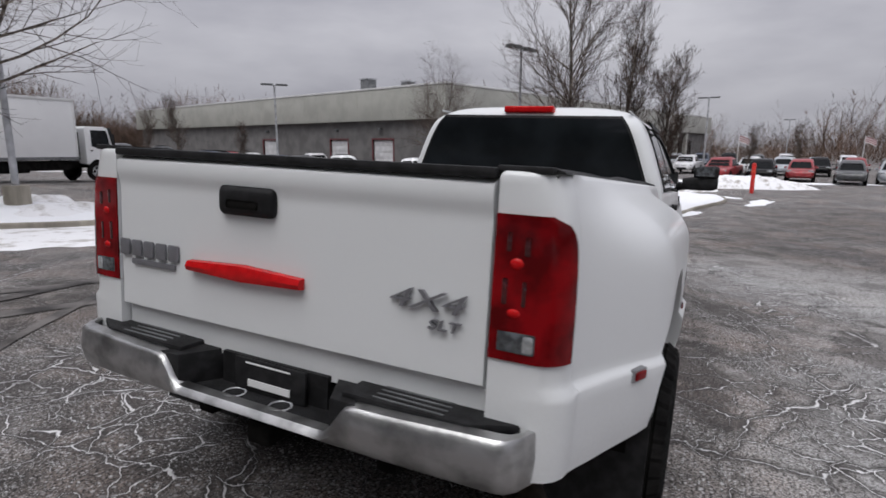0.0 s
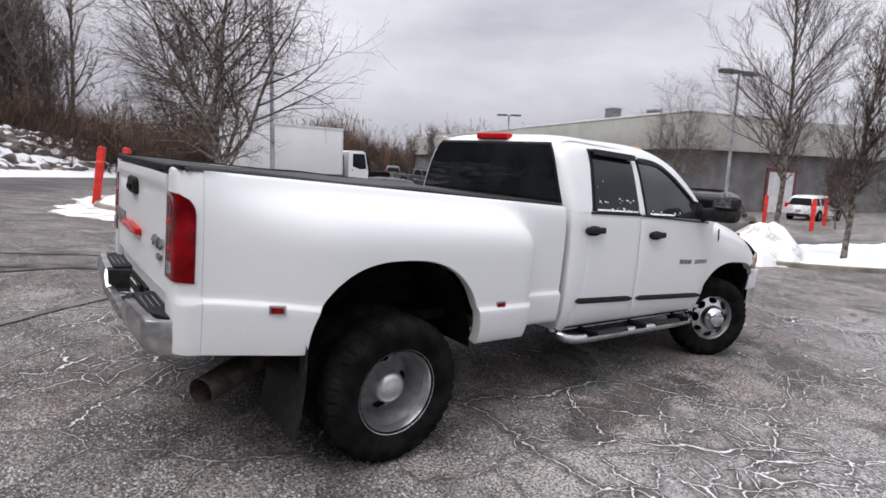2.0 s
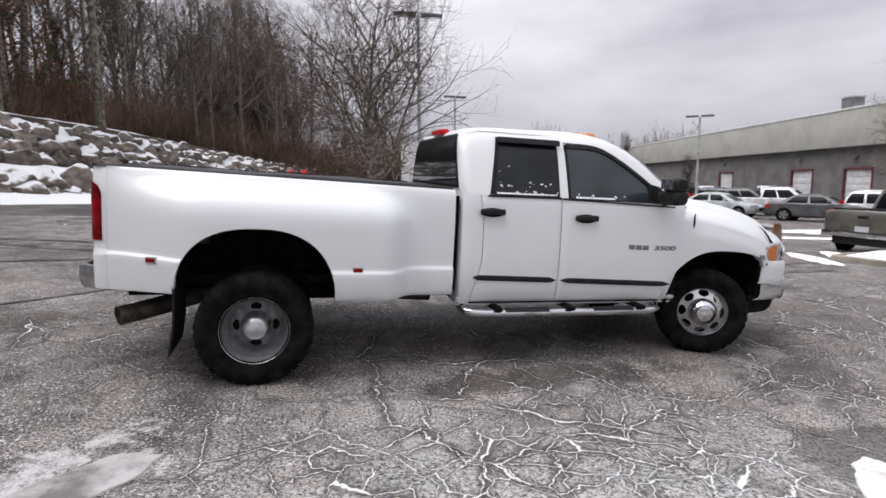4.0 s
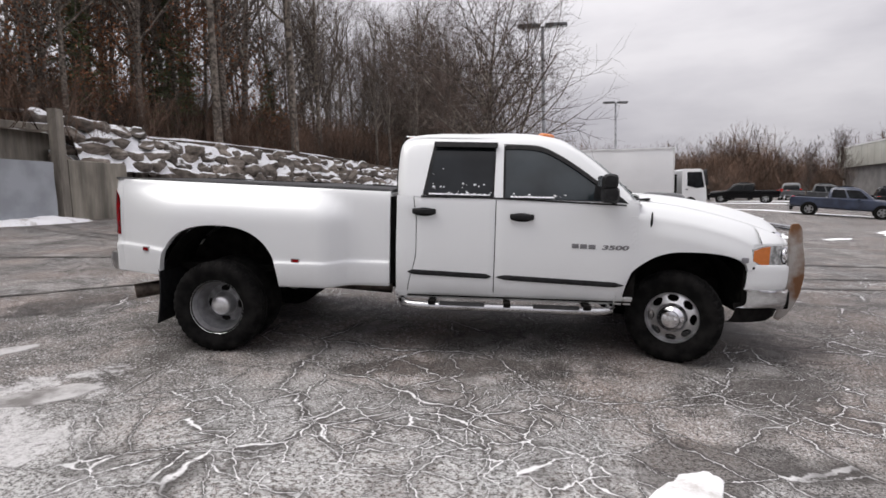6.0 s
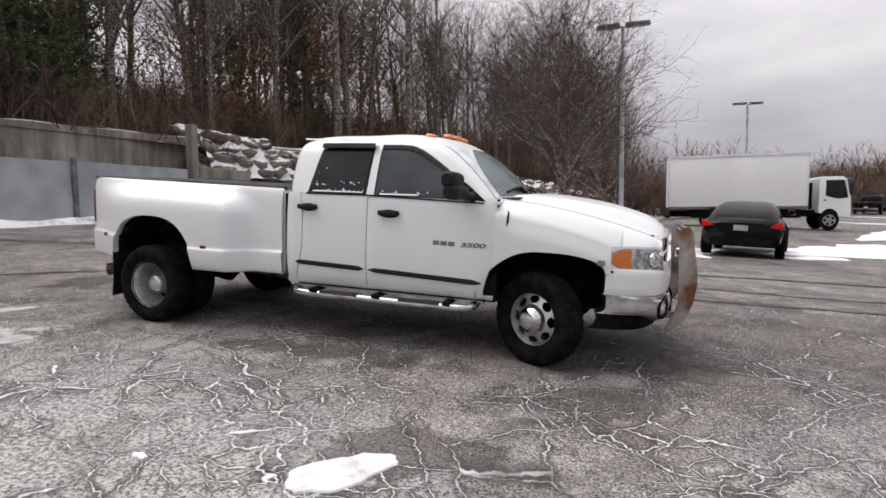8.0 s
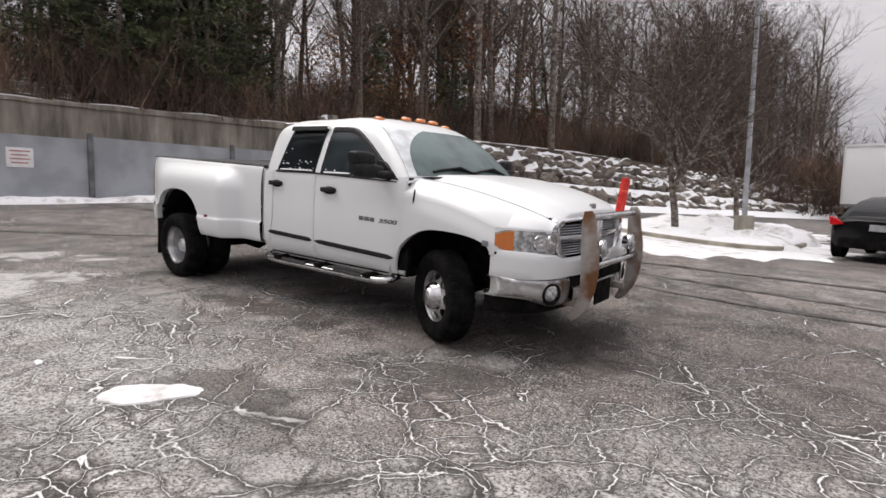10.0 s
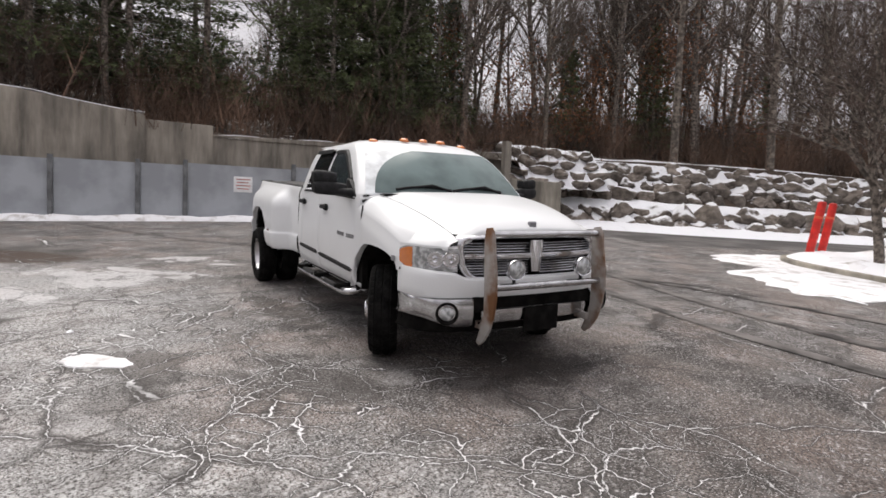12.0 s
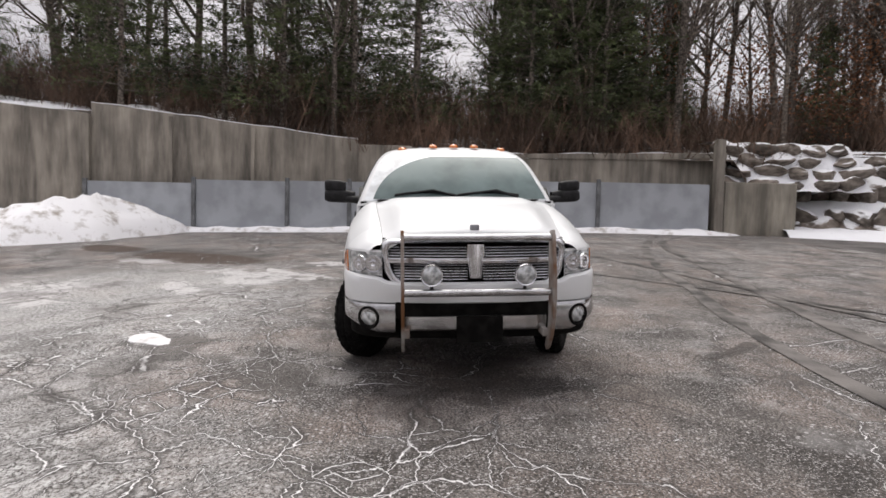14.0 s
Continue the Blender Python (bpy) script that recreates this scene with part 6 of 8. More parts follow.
for args, lab in (((14.9, 3.0, 1.7, 1.3, 0.95, 1, 10), "white ploughed snow heap on an island"), ((-10.4, -11.6, 3.6, 1.9, 1.35, 2, -38), "tall ploughed snow heap against the wall"), ((-12.2, -16.0, 3.0, 2.0, 1.0, 4, 80), "ploughed snow heap against the wall"),
                  ((38, -3.0, 4.5, 1.6, 0.75, 5, -75), "far ploughed snow heap beside the cars"), ((33, 1.0, 3.5, 1.4, 0.6, 6, -70), "far ploughed snow heap beside the cars"), ((3.0, 15.2, 2.6, 1.8, 0.55, 7, 20), "snow heap round a lamp post"), ((4.5, 10.9, 1.5, 0.8, 0.42, 31, -10), "lumpy snow heaped on a planted island"), ((5.3, 13.4, 0.9, 1.7, 0.50, 32, 5), "lumpy snow heaped on a planted island"), ((2.5, 11.4, 1.2, 0.6, 0.34, 33, -35), "lumpy snow heaped on a planted island")):
    tagged(part("snow_heap", blob(*args[:6], turn=args[6]), OLD_SNOW), lab, "snow heap", kind="structure")
PATCHES = [(3.46, -3.16, 0.33, 0.17, 0.030, 58), (-1.75, -1.5, 0.26, 0.12, 0.010, 60), (-1.55, -2.95, 0.55, 0.16, 0.008, 35), (-0.7, -2.35, 0.45, 0.16, 0.008, 40), (-2.3, -2.2, 0.25, 0.10, 0.006, 50), (2.9, 7.7, 0.5, 0.10, 0.015, 160),
           (4.4, 6.9, 0.35, 0.07, 0.015, 150), (9.4, 11.0, 0.9, 0.5, 0.03, 20), (11.8, 15.2, 3.6, 1.6, 0.03, 62), (15.5, 23.0, 3.4, 1.1, 0.03, 60), (22.0, 33.0, 5.0, 0.5, 0.03, -30), (27.0, 44.0, 7.0, 0.7, 0.03, -28), (30.0, 49.0, 6.0, 0.5, 0.03, -25), (9.2, 12.4, 2.4, 0.8, 0.03, 15), (14.2, 13.2, 0.8, 0.25, 0.02, 40), (20, 18, 4.0, 0.8, 0.03, 50), (24, 8.5, 3.2, 0.8, 0.04, -20), (26.5, -3.4, 2.0, 0.5, 0.04, -15), (17.5, 9.5, 3.5, 0.35, 0.02, -15),
           (20.5, 12.0, 2.2, 0.8, 0.04, 20), (45, -9, 5, 0.9, 0.05, -80), (2.35, -3.42, 0.045, 0.03, 0.012, 0)]
for k, (x, y, rx, ry, h, turn) in enumerate(PATCHES):
    tagged(part("snow_patch", blob(x, y, rx, ry, h, 50 + k, turn, rough=0.22 if k < 5 else 0.45), ICE if k in (1, 2, 3, 4) else OLD_SNOW if k == 0 else SNOW), "small patch of old snow on the asphalt", "snow", kind="structure")
for k, y in enumerate((-8.3, -5.6, -2.5, 0.8, 4.2, 7.6, 10.6)):
    tagged(part("snow_strip", blob(wall_x(y) + 0.45, y, 2.4, 0.5, 0.20, 80 + k, 86), OLD_SNOW), "dirty snow strip along the gate panels", "snow", kind="structure")

# damp wheel tracks across the lot
for pts, wide in (([(-11.0, 9.2), (-7.0, 6.9), (-2.5, 5.0), (1.0, 4.0), (3.6, 3.25), (6.5, 2.9), (11.0, 3.3)], 0.12), ([(-11.2, 10.6), (-7.2, 7.5), (-1.2, 5.6), (2.4, 4.6), (5.2, 4.0), (8.5, 3.9), (12.0, 4.3)], 0.12), ([(-12.0, 2.0), (-7.0, 3.2), (-2.0, 4.4), (3.5, 5.2), (9.0, 5.6), (16.0, 5.2), (30, 3.9)], 0.12), ([(-11.5, -4.5), (-6.0, -1.6), (-3.0, 1.0), (-0.5, 3.2), (3.0, 5.6)], 0.08)):
    mid = spline2(pts, 90)
    rows = []
    for i, (x, y) in enumerate(mid):
        a, b = mid[max(0, i - 1)], mid[min(89, i + 1)]
        d = Vector((b[0] - a[0], b[1] - a[1])).normalized()
        w = wide * (0.8 + 0.5 * noise.noise((x * 1.3, y * 1.3, 5)))
        rows.append([(x - d.y * w * k, y + d.x * w * k, ground_z(x, y) + 0.008) for k in (-1, -0.3, 0.3, 1)])
    tagged(part("tyre_track", grid(rows), DAMP), "damp dark tyre track on the asphalt", "tyre track", kind="structure")

# ---- access road and boulder wall ----
ROCKLINE = [(-12.9, 15.1), (-11.2, 18.0), (-8.6, 21.5), (-6.6, 26.0), (-4.0, 32.0), (-0.5, 39.0), (4.0, 47.0), (10.0, 58.0)]
line = spline2(ROCKLINE, 120)


rows = []
for x, y in spline2([(-7.4, 12.8), (-6.2, 17.0), (-4.2, 21.8), (-2.4, 26.0), (0.4, 32.0), (4.2, 39.0), (9, 47), (15, 58)], 60):
    rows.append([(x + dx, y, ground_z(x + dx, y) + 0.008) for dx in (-2.4, -1.2, 0, 1.4, 2.8, 4.2)])
tagged(part("road", grid(rows), ROAD), "damp dark asphalt road below the boulders", "road", kind="structure")
rows = []
for i in range(0, 120, 2):
    x, y = line[i]
    g = ground_z(x, y)
    rows.append([(x + d, y - 0.3 * d, g + h + (0.10 * noise.noise((x + d, y, 3)) if d < 2 else 0.0)) for d, h in ((2.1, -0.30), (1.5, 0.10), (0.8, 0.28), (0.2, 0.38), (-0.6, 0.5))])
tagged(part("snow_bank", grid(rows), SNOW), "snow bank along the foot of the boulders", "snow", kind="structure")

hill_rows = []
for i in range(-30, 150, 2):
    if i < 0:
        y = 15.4 + i * 1.4
        x = wall_x(y) - 0.85 if y < 12 else -11.9
        top = lerp_table(y, [(-40, 5.5), (-13.6, 5.5), (-2.6, 4.25), (-2.3, 4.05), (-0.4, 3.9), (11.7, 4.02), (15.6, 3.6)])
        prof = [(0.0, top - 0.12), (-0.6, top + 0.05), (-3, top + 0.5), (-8, top + 1.6), (-16, top + 3.2), (-30, top + 5), (-60, top + 7), (-110, top + 8)]
        hill_rows.append([(x + d, y + 0.4 * noise.noise((y, d, 1)), z + 0.35 * noise.noise((y * 0.25, d * 0.25, 2)) * step(0, -3, d)) for d, z in prof])
    else:
        x, y = line[min(i, 119)]
        y += max(0, i - 119) * 1.5
        g = ground_z(x, y)
        hh = 3.95 - 0.9 * step(30, 100, i)
        prof = [(-0.2, g + 0.2), (-0.9, g + 1.0), (-1.9, g + hh * 0.55), (-2.9, g + hh - 0.15), (-5, g + hh + 0.1), (-12, g + hh + 1.4), (-26, g + hh + 3), (-100, g + hh + 7)]
        hill_rows.append([(x + d, y - 0.5 * d, z + 0.3 * noise.noise((x * 0.3, d * 0.3, 2)) * step(-2, -5, d)) for d, z in prof])
hill = part("hillside", grid(hill_rows), LITTER)
tagged(hill, "leaf-strewn wooded hillside with patches of snow", "hillside", kind="structure")


def boulder_mesh(seed):
    rnd = random.Random(seed)
    bm = bmesh.new()
    bmesh.ops.create_icosphere(bm, subdivisions=3, radius=1.0)
    cuts = [(Vector((rnd.uniform(-1, 1), rnd.uniform(-1, 1), rnd.uniform(-0.7, 1))).normalized(), rnd.uniform(0.50, 0.82)) for _ in range(9)]
    for v in bm.verts:
        p = v.co.copy()
        for nrm, d in cuts:
            k = p.dot(nrm)
            if k > d:
                p -= nrm * (k - d)
        v.co = p * (1 + 0.09 * noise.noise(p * 1.6 + Vector((seed, 0, 0))) + 0.03 * noise.noise(p * 6))
    me = bpy.data.meshes.new("boulder")
    bm.to_mesh(me)
    bm.free()
    me.materials.append(ROCK)
    me.polygons.foreach_set("use_smooth", [True] * len(me.polygons))
    me.set_sharp_from_angle(angle=radians(38))
    return me


boulder_meshes = [boulder_mesh(s) for s in range(9)]
rock_wall = thing("boulder_wall", "two-tier retaining wall of snow-dusted grey boulders", "boulder wall", kind="structure")
rnd = random.Random(7)
for tier, (back, base_h, rows_n) in enumerate(((0.0, 0.30, 2), (-1.75, 1.80, 4))):
    for row_k in range(rows_n):
        i = 0.0
        while i < 119:
            s = rnd.uniform(0.46, 0.86) * (1.1 if tier == 0 else 1.0) * (0.85 if tier == 1 and row_k == 3 else 1.0)
            a, b = int(i), min(119, int(i) + 1)
            f = i - a
            x, y = line[a][0] + (line[b][0] - line[a][0]) * f, line[a][1] + (line[b][1] - line[a][1]) * f
            g = ground_z(x, y)
            shrink = 1 - 0.28 * step(30, 100, i)
            ob = new("boulder", boulder_meshes[rnd.randrange(9)])
            ob.parent = rock_wall
            d = back - (0.45 if tier == 0 else 0.36) * row_k + rnd.uniform(-0.12, 0.12)
            ob.matrix_basis = pose(x + d, y - 0.4 * d, g + (base_h + (0.55 if tier == 0 else 0.495) * row_k + rnd.uniform(-0.07, 0.07)) * shrink, rnd.uniform(-14, 14), rnd.uniform(-14, 14), rnd.uniform(0, 360)) @ Matrix.Diagonal((s * 1.0, s * rnd.uniform(0.8, 1.25), s * rnd.uniform(0.58, 0.85), 1))
            i += s * 1.42 / 0.43
for row_k in range(4):
    y = 12.95 + 0.35 * (row_k % 2)
    while y < 18.2:
        s = rnd.uniform(0.46, 0.66)
        ob = new("boulder", boulder_meshes[rnd.randrange(9)])
        ob.parent = rock_wall
        x = -12.62 - 0.30 * row_k + 0.10 * (y - 12)
        ob.matrix_basis = pose(x, y, ground_z(-13, y) + 2.05 + 0.53 * row_k + rnd.uniform(-0.06, 0.06), rnd.uniform(-16, 16), rnd.uniform(-12, 12), rnd.uniform(-25, 25)) @ Matrix.Diagonal((s, s * rnd.uniform(1.0, 1.5), s * rnd.uniform(0.48, 0.66), 1))
        y += s * rnd.uniform(1.8, 2.5)
rows = []
for i in range(25):
    y = 13.0 + 5.5 * i / 24
    g, x = ground_z(-13, y) - 0.12, -12.80 + 0.10 * (y - 12)
    rows.append([(x + d + 0.12 * noise.noise((y * 2.1, h * 2.4, 7)), y, g + h + 0.10 * noise.noise((y * 1.8, h * 2, 3))) for d, h in ((0.55, 1.9), (0.30, 2.08), (0.12, 2.35), (-0.06, 2.62), (-0.22, 2.90), (-0.38, 3.18), (-0.56, 3.46), (-0.76, 3.74), (-1.0, 3.96), (-1.5, 4.12), (-2.6, 4.2))])
tagged(part("snow_between_boulders", grid(rows), SNOW, smooth=60), "snow caught between the boulders beside the concrete post", "snow", kind="structure")
rows = []
for i in range(0, 120):
    x, y = line[i]
    g = ground_z(x, y)
    sh = 1 - 0.28 * step(30, 100, i)
    bank = ((0.38, 0.05), (0.20, 0.32), (-0.01, 0.58), (-0.25, 0.86), (-0.54, 1.18), (-0.86, 1.42), (-1.42, 1.60), (-1.58, 1.85), (-1.76, 2.12), (-1.94, 2.40), (-2.12, 2.68), (-2.28, 2.95), (-2.44, 3.22), (-2.62, 3.52), (-2.96, 3.78))
    rows.append([(x + d - 0.10 + 0.14 * noise.noise((x * 2.1, y * 2.1, h * 2.4)), y - 0.4 * d + 0.08, g - 0.05 + h * sh + 0.12 * noise.noise((x * 1.8, y * 1.8, h * 2))) for d, h in bank])
tagged(part("snow_between_boulders", grid(rows), SNOW, smooth=60), "snow caught in the gaps between the boulders", "snow", kind="structure")
rows = []
for i in range(0, 120, 2):
    x, y = line[i]
    g = ground_z(x, y)
    sh = 1 - 0.28 * step(30, 100, i)
    rows.append([(x + d, y - 0.4 * d, g + h * sh + 0.10 * noise.noise((x * 2, y * 2, d))) for d, h in ((-0.55, 1.10), (-0.9, 1.42), (-1.3, 1.55), (-1.75, 1.62))])
tagged(part("snow_ledge", grid(rows), SNOW), "snow lying on the ledge between the boulder tiers", "snow", kind="structure")
rows = []
for i in range(0, 120, 2):
    x, y = line[i]
    g = ground_z(x, y)
    sh = 1 - 0.28 * step(30, 100, i)
    rows.append([(x + d, y - 0.4 * d, g + h * sh + 0.08 * noise.noise((x * 2, y * 2, d))) for d, h in ((-2.95, 3.65), (-3.25, 3.90), (-3.9, 4.0), (-4.9, 4.05))])
tagged(part("snow_ledge", grid(rows), SNOW), "snow lying along the top of the boulder wall", "snow", kind="structure")

# ---- bollards, lamp posts ----
for x, y, lean_x, lean_y in ((0.58, 13.31, -3.5, 8.5), (0.17, 14.8, -3.0, 8.0), (36.0, 8.2, 0, 0), (33.5, 10.5, 0, 0), (43, 5.0, 0, 0), (33.0, -3.4, 0, 0), (30.5, 7.0, 0, 0)):
    b = thing("bollard", "red plastic-sleeved safety bollard standing in snow" if x < 5 else "red safety bollard in the far lot", "bollard", on_ground(x, y) @ pose(0, 0, 0, lean_x, lean_y, 0), "red bollards")
    part("sleeve", lathe([(0.0, 1.67), (0.06, 1.665), (0.095, 1.64), (0.106, 1.59), (0.106, -0.3)], 20, "z"), SAFETY, b)
    part("reflective_band", lathe([(0.107, 1.26), (0.1095, 1.255), (0.1095, 1.20), (0.107, 1.195)], 20, "z"), material("orange_band", (0.75, 0.12, 0.05), 0.4) if x == 0.58 else bpy.data.materials["orange_band"], b)


def lamp_post(x, y, h, turn, arms=2, foot=True, thick=0.065, span=0.8):
    lp = thing("lamp_post", "tall grey steel parking-lot lamp post with flat heads", "lamp post", on_ground(x, y) @ pose(0, 0, 0, 0, 0, turn), "parking lot lamp posts")
    if foot:
        part("footing", lathe([(0.0, 0.74), (0.235, 0.735), (0.255, 0.71), (0.255, -0.2)], 24, "z"), FOOTING, lp, "round concrete footing")
    part("pole", tube([(0, 0, 0), (0, 0, h * 0.5), (0, 0, h)], [thick * 1.15, thick, thick * 0.85], 12), STEEL, lp)
    for k in range(arms):
        s = 1 if k == 0 else -1
        head = part("lamp_head", prism([(s * 0.10, -0.17), (s * 0.35, -0.20), (s * 0.95, -0.17), (s * 1.0, 0.0), (s * 0.95, 0.17), (s * 0.35, 0.20), (s * 0.10, 0.17)], "z", h - 0.02, h + 0.08, 0.02), POST, lp, m=Matrix.Diagonal((span, span, 1, 1)))
        part("arm", tube([(0, 0, h - 0.03), (s * 0.15, 0, h + 0.03)], 0.035, 8), STEEL, head)
        part("diffuser", box(min(s * 0.30, s * 0.90), max(s * 0.30, s * 0.90), -0.13, 0.13, h - 0.028, h - 0.018), LENS, head)
    return lp


lamp_post(4.5, 12.6, 6.7, 0)
lamp_post(16.6, 4.93, 5.5, -15, thick=0.05)
lamp_post(24.45, 23.3, 6.0, -40)
lamp_post(10.8, 29.5, 6.7, 10)
lamp_post(47.5, -0.6, 6.4, 80)
lamp_post(95, -11.0, 6.5, 80)
lamp_post(62, 58, 7.0, 40)
lamp_post(75, 20, 7.0, 20)

# ---- workshop building ----
AX = Vector((0.2571, 0.9664, 0))
BX = Vector((0.9664, -0.2571, 0))
COR = Vector((38.0, 18.2, -0.75))
bld = thing("workshop_building", "long grey block workshop with pale metal fascia and white doors", "building", Matrix(((AX.x, BX.x, 0, COR.x), (AX.y, BX.y, 0, COR.y), (0, 0, 1, COR.z), (0, 0, 0, 1))))
DOORS = [5.95, 12.1, 24.15]
DOOR_W, DOOR_H = 2.6, 2.78
EAVE, TOP = 4.52, 7.05
wall_segments = []
prev = 0.0
for d in DOORS + [60.0]:
    end = d if d < 60 else 60.0
    wall_segments.append((prev, end))
    prev = d + DOOR_W
for a, b in wall_segments:
    part("wall", box(a, b, 0, 0.4, -1.0, EAVE), BLOCK, bld)
for d in DOORS:
    part("wall", box(d, d + DOOR_W, 0, 0.4, DOOR_H, EAVE), BLOCK, bld)
    gd = part("garage_door", box(d, d + DOOR_W, 0.16, 0.22, -1.0, DOOR_H), DOORWHITE, bld, "white sectional door in a dark red frame")
    for q in range(5):
        part("door_panel", box(d + 0.05, d + DOOR_W - 0.05, 0.12, 0.165, 0.03 + 0.55 * q, 0.55 + 0.55 * q, 0.015), DOORWHITE, gd)
    part("door_frame", prism([(d - 0.13, -1.0), (d - 0.13, DOOR_H + 0.13), (d + DOOR_W + 0.13, DOOR_H + 0.13), (d + DOOR_W + 0.13, -1.0), (d + DOOR_W, -1.0), (d + DOOR_W, DOOR_H), (d, DOOR_H), (d, -1.0)], "y", -0.06, 0.10), MAROON, gd)
    part("wall_lamp", box(d + 1.3, d + 1.7, -0.35, -0.02, 3.6, 3.8, 0.03), POST, bld)
part("side_wall", box(0, 0.4, 0.4, 70, -1.0, EAVE), BLOCK, bld)
part("back_wall", box(0, 60, 70, 70.4, -1.0, EAVE), BLOCK, bld)
part("far_wall", box(59.6, 60, 0.4, 70, -1.0, EAVE), BLOCK, bld)
fas = part("fascia", box(-0.5, 60.5, -0.55, -0.35, EAVE - 0.1, TOP, 0.02), FASCIA, bld)
part("side_fascia", box(-0.55, -0.35, -0.35, 70.5, EAVE - 0.1, TOP, 0.02), FASCIA, fas)
part("soffit", box(-0.35, 60.5, -0.35, 0.5, EAVE - 0.08, EAVE), FASCIA, fas)
part("side_soffit", box(-0.35, 0.5, 0.5, 70.5, EAVE - 0.08, EAVE), FASCIA, fas)
part("roof", box(-0.35, 60, -0.35, 70, TOP - 0.5, TOP - 0.1), ROOF_WHITE, bld)
part("roof_edge", box(-0.6, 60.6, -0.6, -0.3, TOP, TOP + 0.16, 0.02), ROOF_WHITE, fas)
part("side_roof_edge", box(-0.6, -0.3, -0.3, 70.6, TOP, TOP + 0.16, 0.02), ROOF_WHITE, fas)
for q in range(31):
    part("fascia_rib", box(q * 2.0 - 0.02, q * 2.0 + 0.02, -0.565, -0.545, EAVE - 0.08, TOP - 0.02), FASCIA, fas)
for a, b, h, w in ((12.5, 3.0, 1.55, 1.1), (7.0, 3.0, 0.95, 0.9)):
    vent = part("roof_vent", box(a, a + w, b, b + w, TOP - 0.1, TOP + h, 0.03), POST, bld)
    part("vent_cap", box(a - 0.08, a + w + 0.08, b - 0.08, b + w + 0.08, TOP + h, TOP + h + 0.12, 0.02), STEEL, vent)
part("roof_vent", box(4.0, 4.8, 22.0, 23.0, TOP - 0.1, TOP + 0.9, 0.03), POST, bld)
side_d = part("side_door", box(-0.05, 0.0, 9.0, 12.0, -1.0, 3.0), DOORWHITE, bld, "white sectional door in a dark red frame")
part("door_frame", prism([(8.7, -1.0), (8.7, 3.3), (12.3, 3.3), (12.3, -1.0), (12.0, -1.0), (12.0, 3.0), (9.0, 3.0), (9.0, -1.0)], "x", -0.08, 0.02), MAROON, side_d)
# glazed front at the far end of the side face
for q in range(8):
    pil = part("pilaster", box(-0.45, 0.0, 27.0 + 4.4 * q, 28.0 + 4.4 * q, -1.0, EAVE, 0.03), FASCIA, bld)
    part("shop_window", box(-0.06, 0.01, 28.2 + 4.4 * q, 31.2 + 4.4 * q, -0.4, 3.2), TINT, bld)


# ---- parked vehicles ----
def car_paint(name, colour, metal=0.0, coat=0.5, rough=0.38):
    return material(name, colour, rough, metal, vary=0.25, scale=2.5, second=tuple(min(1, v * 1.2 + 0.008) for v in colour), coat=coat)


def road_wheel(r, w, m, parent):
    """Outer face towards +y."""
    t = part("wheel", lathe([(r * 0.62, -w / 2), (r * 0.95, -w / 2), (r, -w * 0.35), (r, w * 0.35), (r * 0.95, w / 2), (r * 0.66, w / 2), (r * 0.60, w * 0.36)], 24), RUBBER, parent, m=m)
    part("rim", slotted_disc(0.03, r * 0.66, w * 0.40, w * 0.46, 5, r * 0.42, 0.36, r * 0.17, 30), ALLOY, t)
    part("hub", lathe([(0.0, w * 0.2), (r * 0.62, w * 0.2), (r * 0.62, -w * 0.2)], 20), UNDER, t)


def body_loft(stations, parent, mat, name="body"):
    """Stations of (x, bottom, top, half width, shoulder)."""
    rows = []
    for x, zb, zt, w, sh in stations:
        half = [(0.0, zb), (w * 0.86, zb), (w * 0.98, zb + 0.10), (w, zb + (zt - zb) * 0.45), (w * 0.985, zt - sh), (w * 0.90, zt - sh * 0.25), (w * 0.55, zt + 0.012), (0.0, zt + 0.02)]
        ring = [(x, -y, z) for y, z in half] + [(x, y, z) for y, z in half[::-1][1:-1]]
        rows.append(ring)
    return part(name, capped(rows), mat, parent, smooth=40)


def cabin_loft(levels, parent, mat, glass, windows, name="cabin"):
    """Levels of (z, rear, front, half width); windows (x at rear, x at front) as shares of the length."""
    def at(z):
        return lerp_table(z, levels)

    rows = []
    for z, xr, xf, w in levels:
        rad = min(0.16, w * 0.4)
        pts = []
        for cx, cy, a0 in ((xf - rad, w - rad, 0), (xr + rad, w - rad, 90), (xr + rad, -w + rad, 180), (xf - rad, -w + rad, 270)):
            pts += [(cx + rad * math.cos(radians(a0 + 22.5 * i)), cy + rad * math.sin(radians(a0 + 22.5 * i)), z) for i in range(5)]
        rows.append(pts)
    bm = grid(rows, close=True)
    bm.verts.ensure_lookup_table()
    bm.faces.new(list(bm.verts)[-len(rows[0]):])
    c = part(name, bm, mat, parent, smooth=50)
    z0, z1 = levels[0][0] + 0.05, levels[-2][0] - 0.03
    for s in (-1, 1):
        for f0, f1 in windows:
            rr = []
            for j in range(5):
                z = z0 + (z1 - z0) * j / 4
                xr, xf, w = at(z)
                rr.append([(xr + 0.06 + (xf - xr - 0.12) * (f0 + (f1 - f0) * k / 4), s * (w + 0.006), z) for k in range(5)])
            part("side_window", grid(rr, 0.004), glass, c)
    for nm, front in (("windscreen", True), ("rear_window", False)):
        rr = []
        for j in range(5):
            z = z0 + (z1 - z0) * j / 4
            xr, xf, w = at(z)
            x = xf + 0.006 if front else xr - 0.006
            ww = w - 0.15
            rr.append([(x, -ww + 2 * ww * k / 6, z) for k in range(7)])
        part(nm, grid(rr, 0.004), glass, c)
    return c


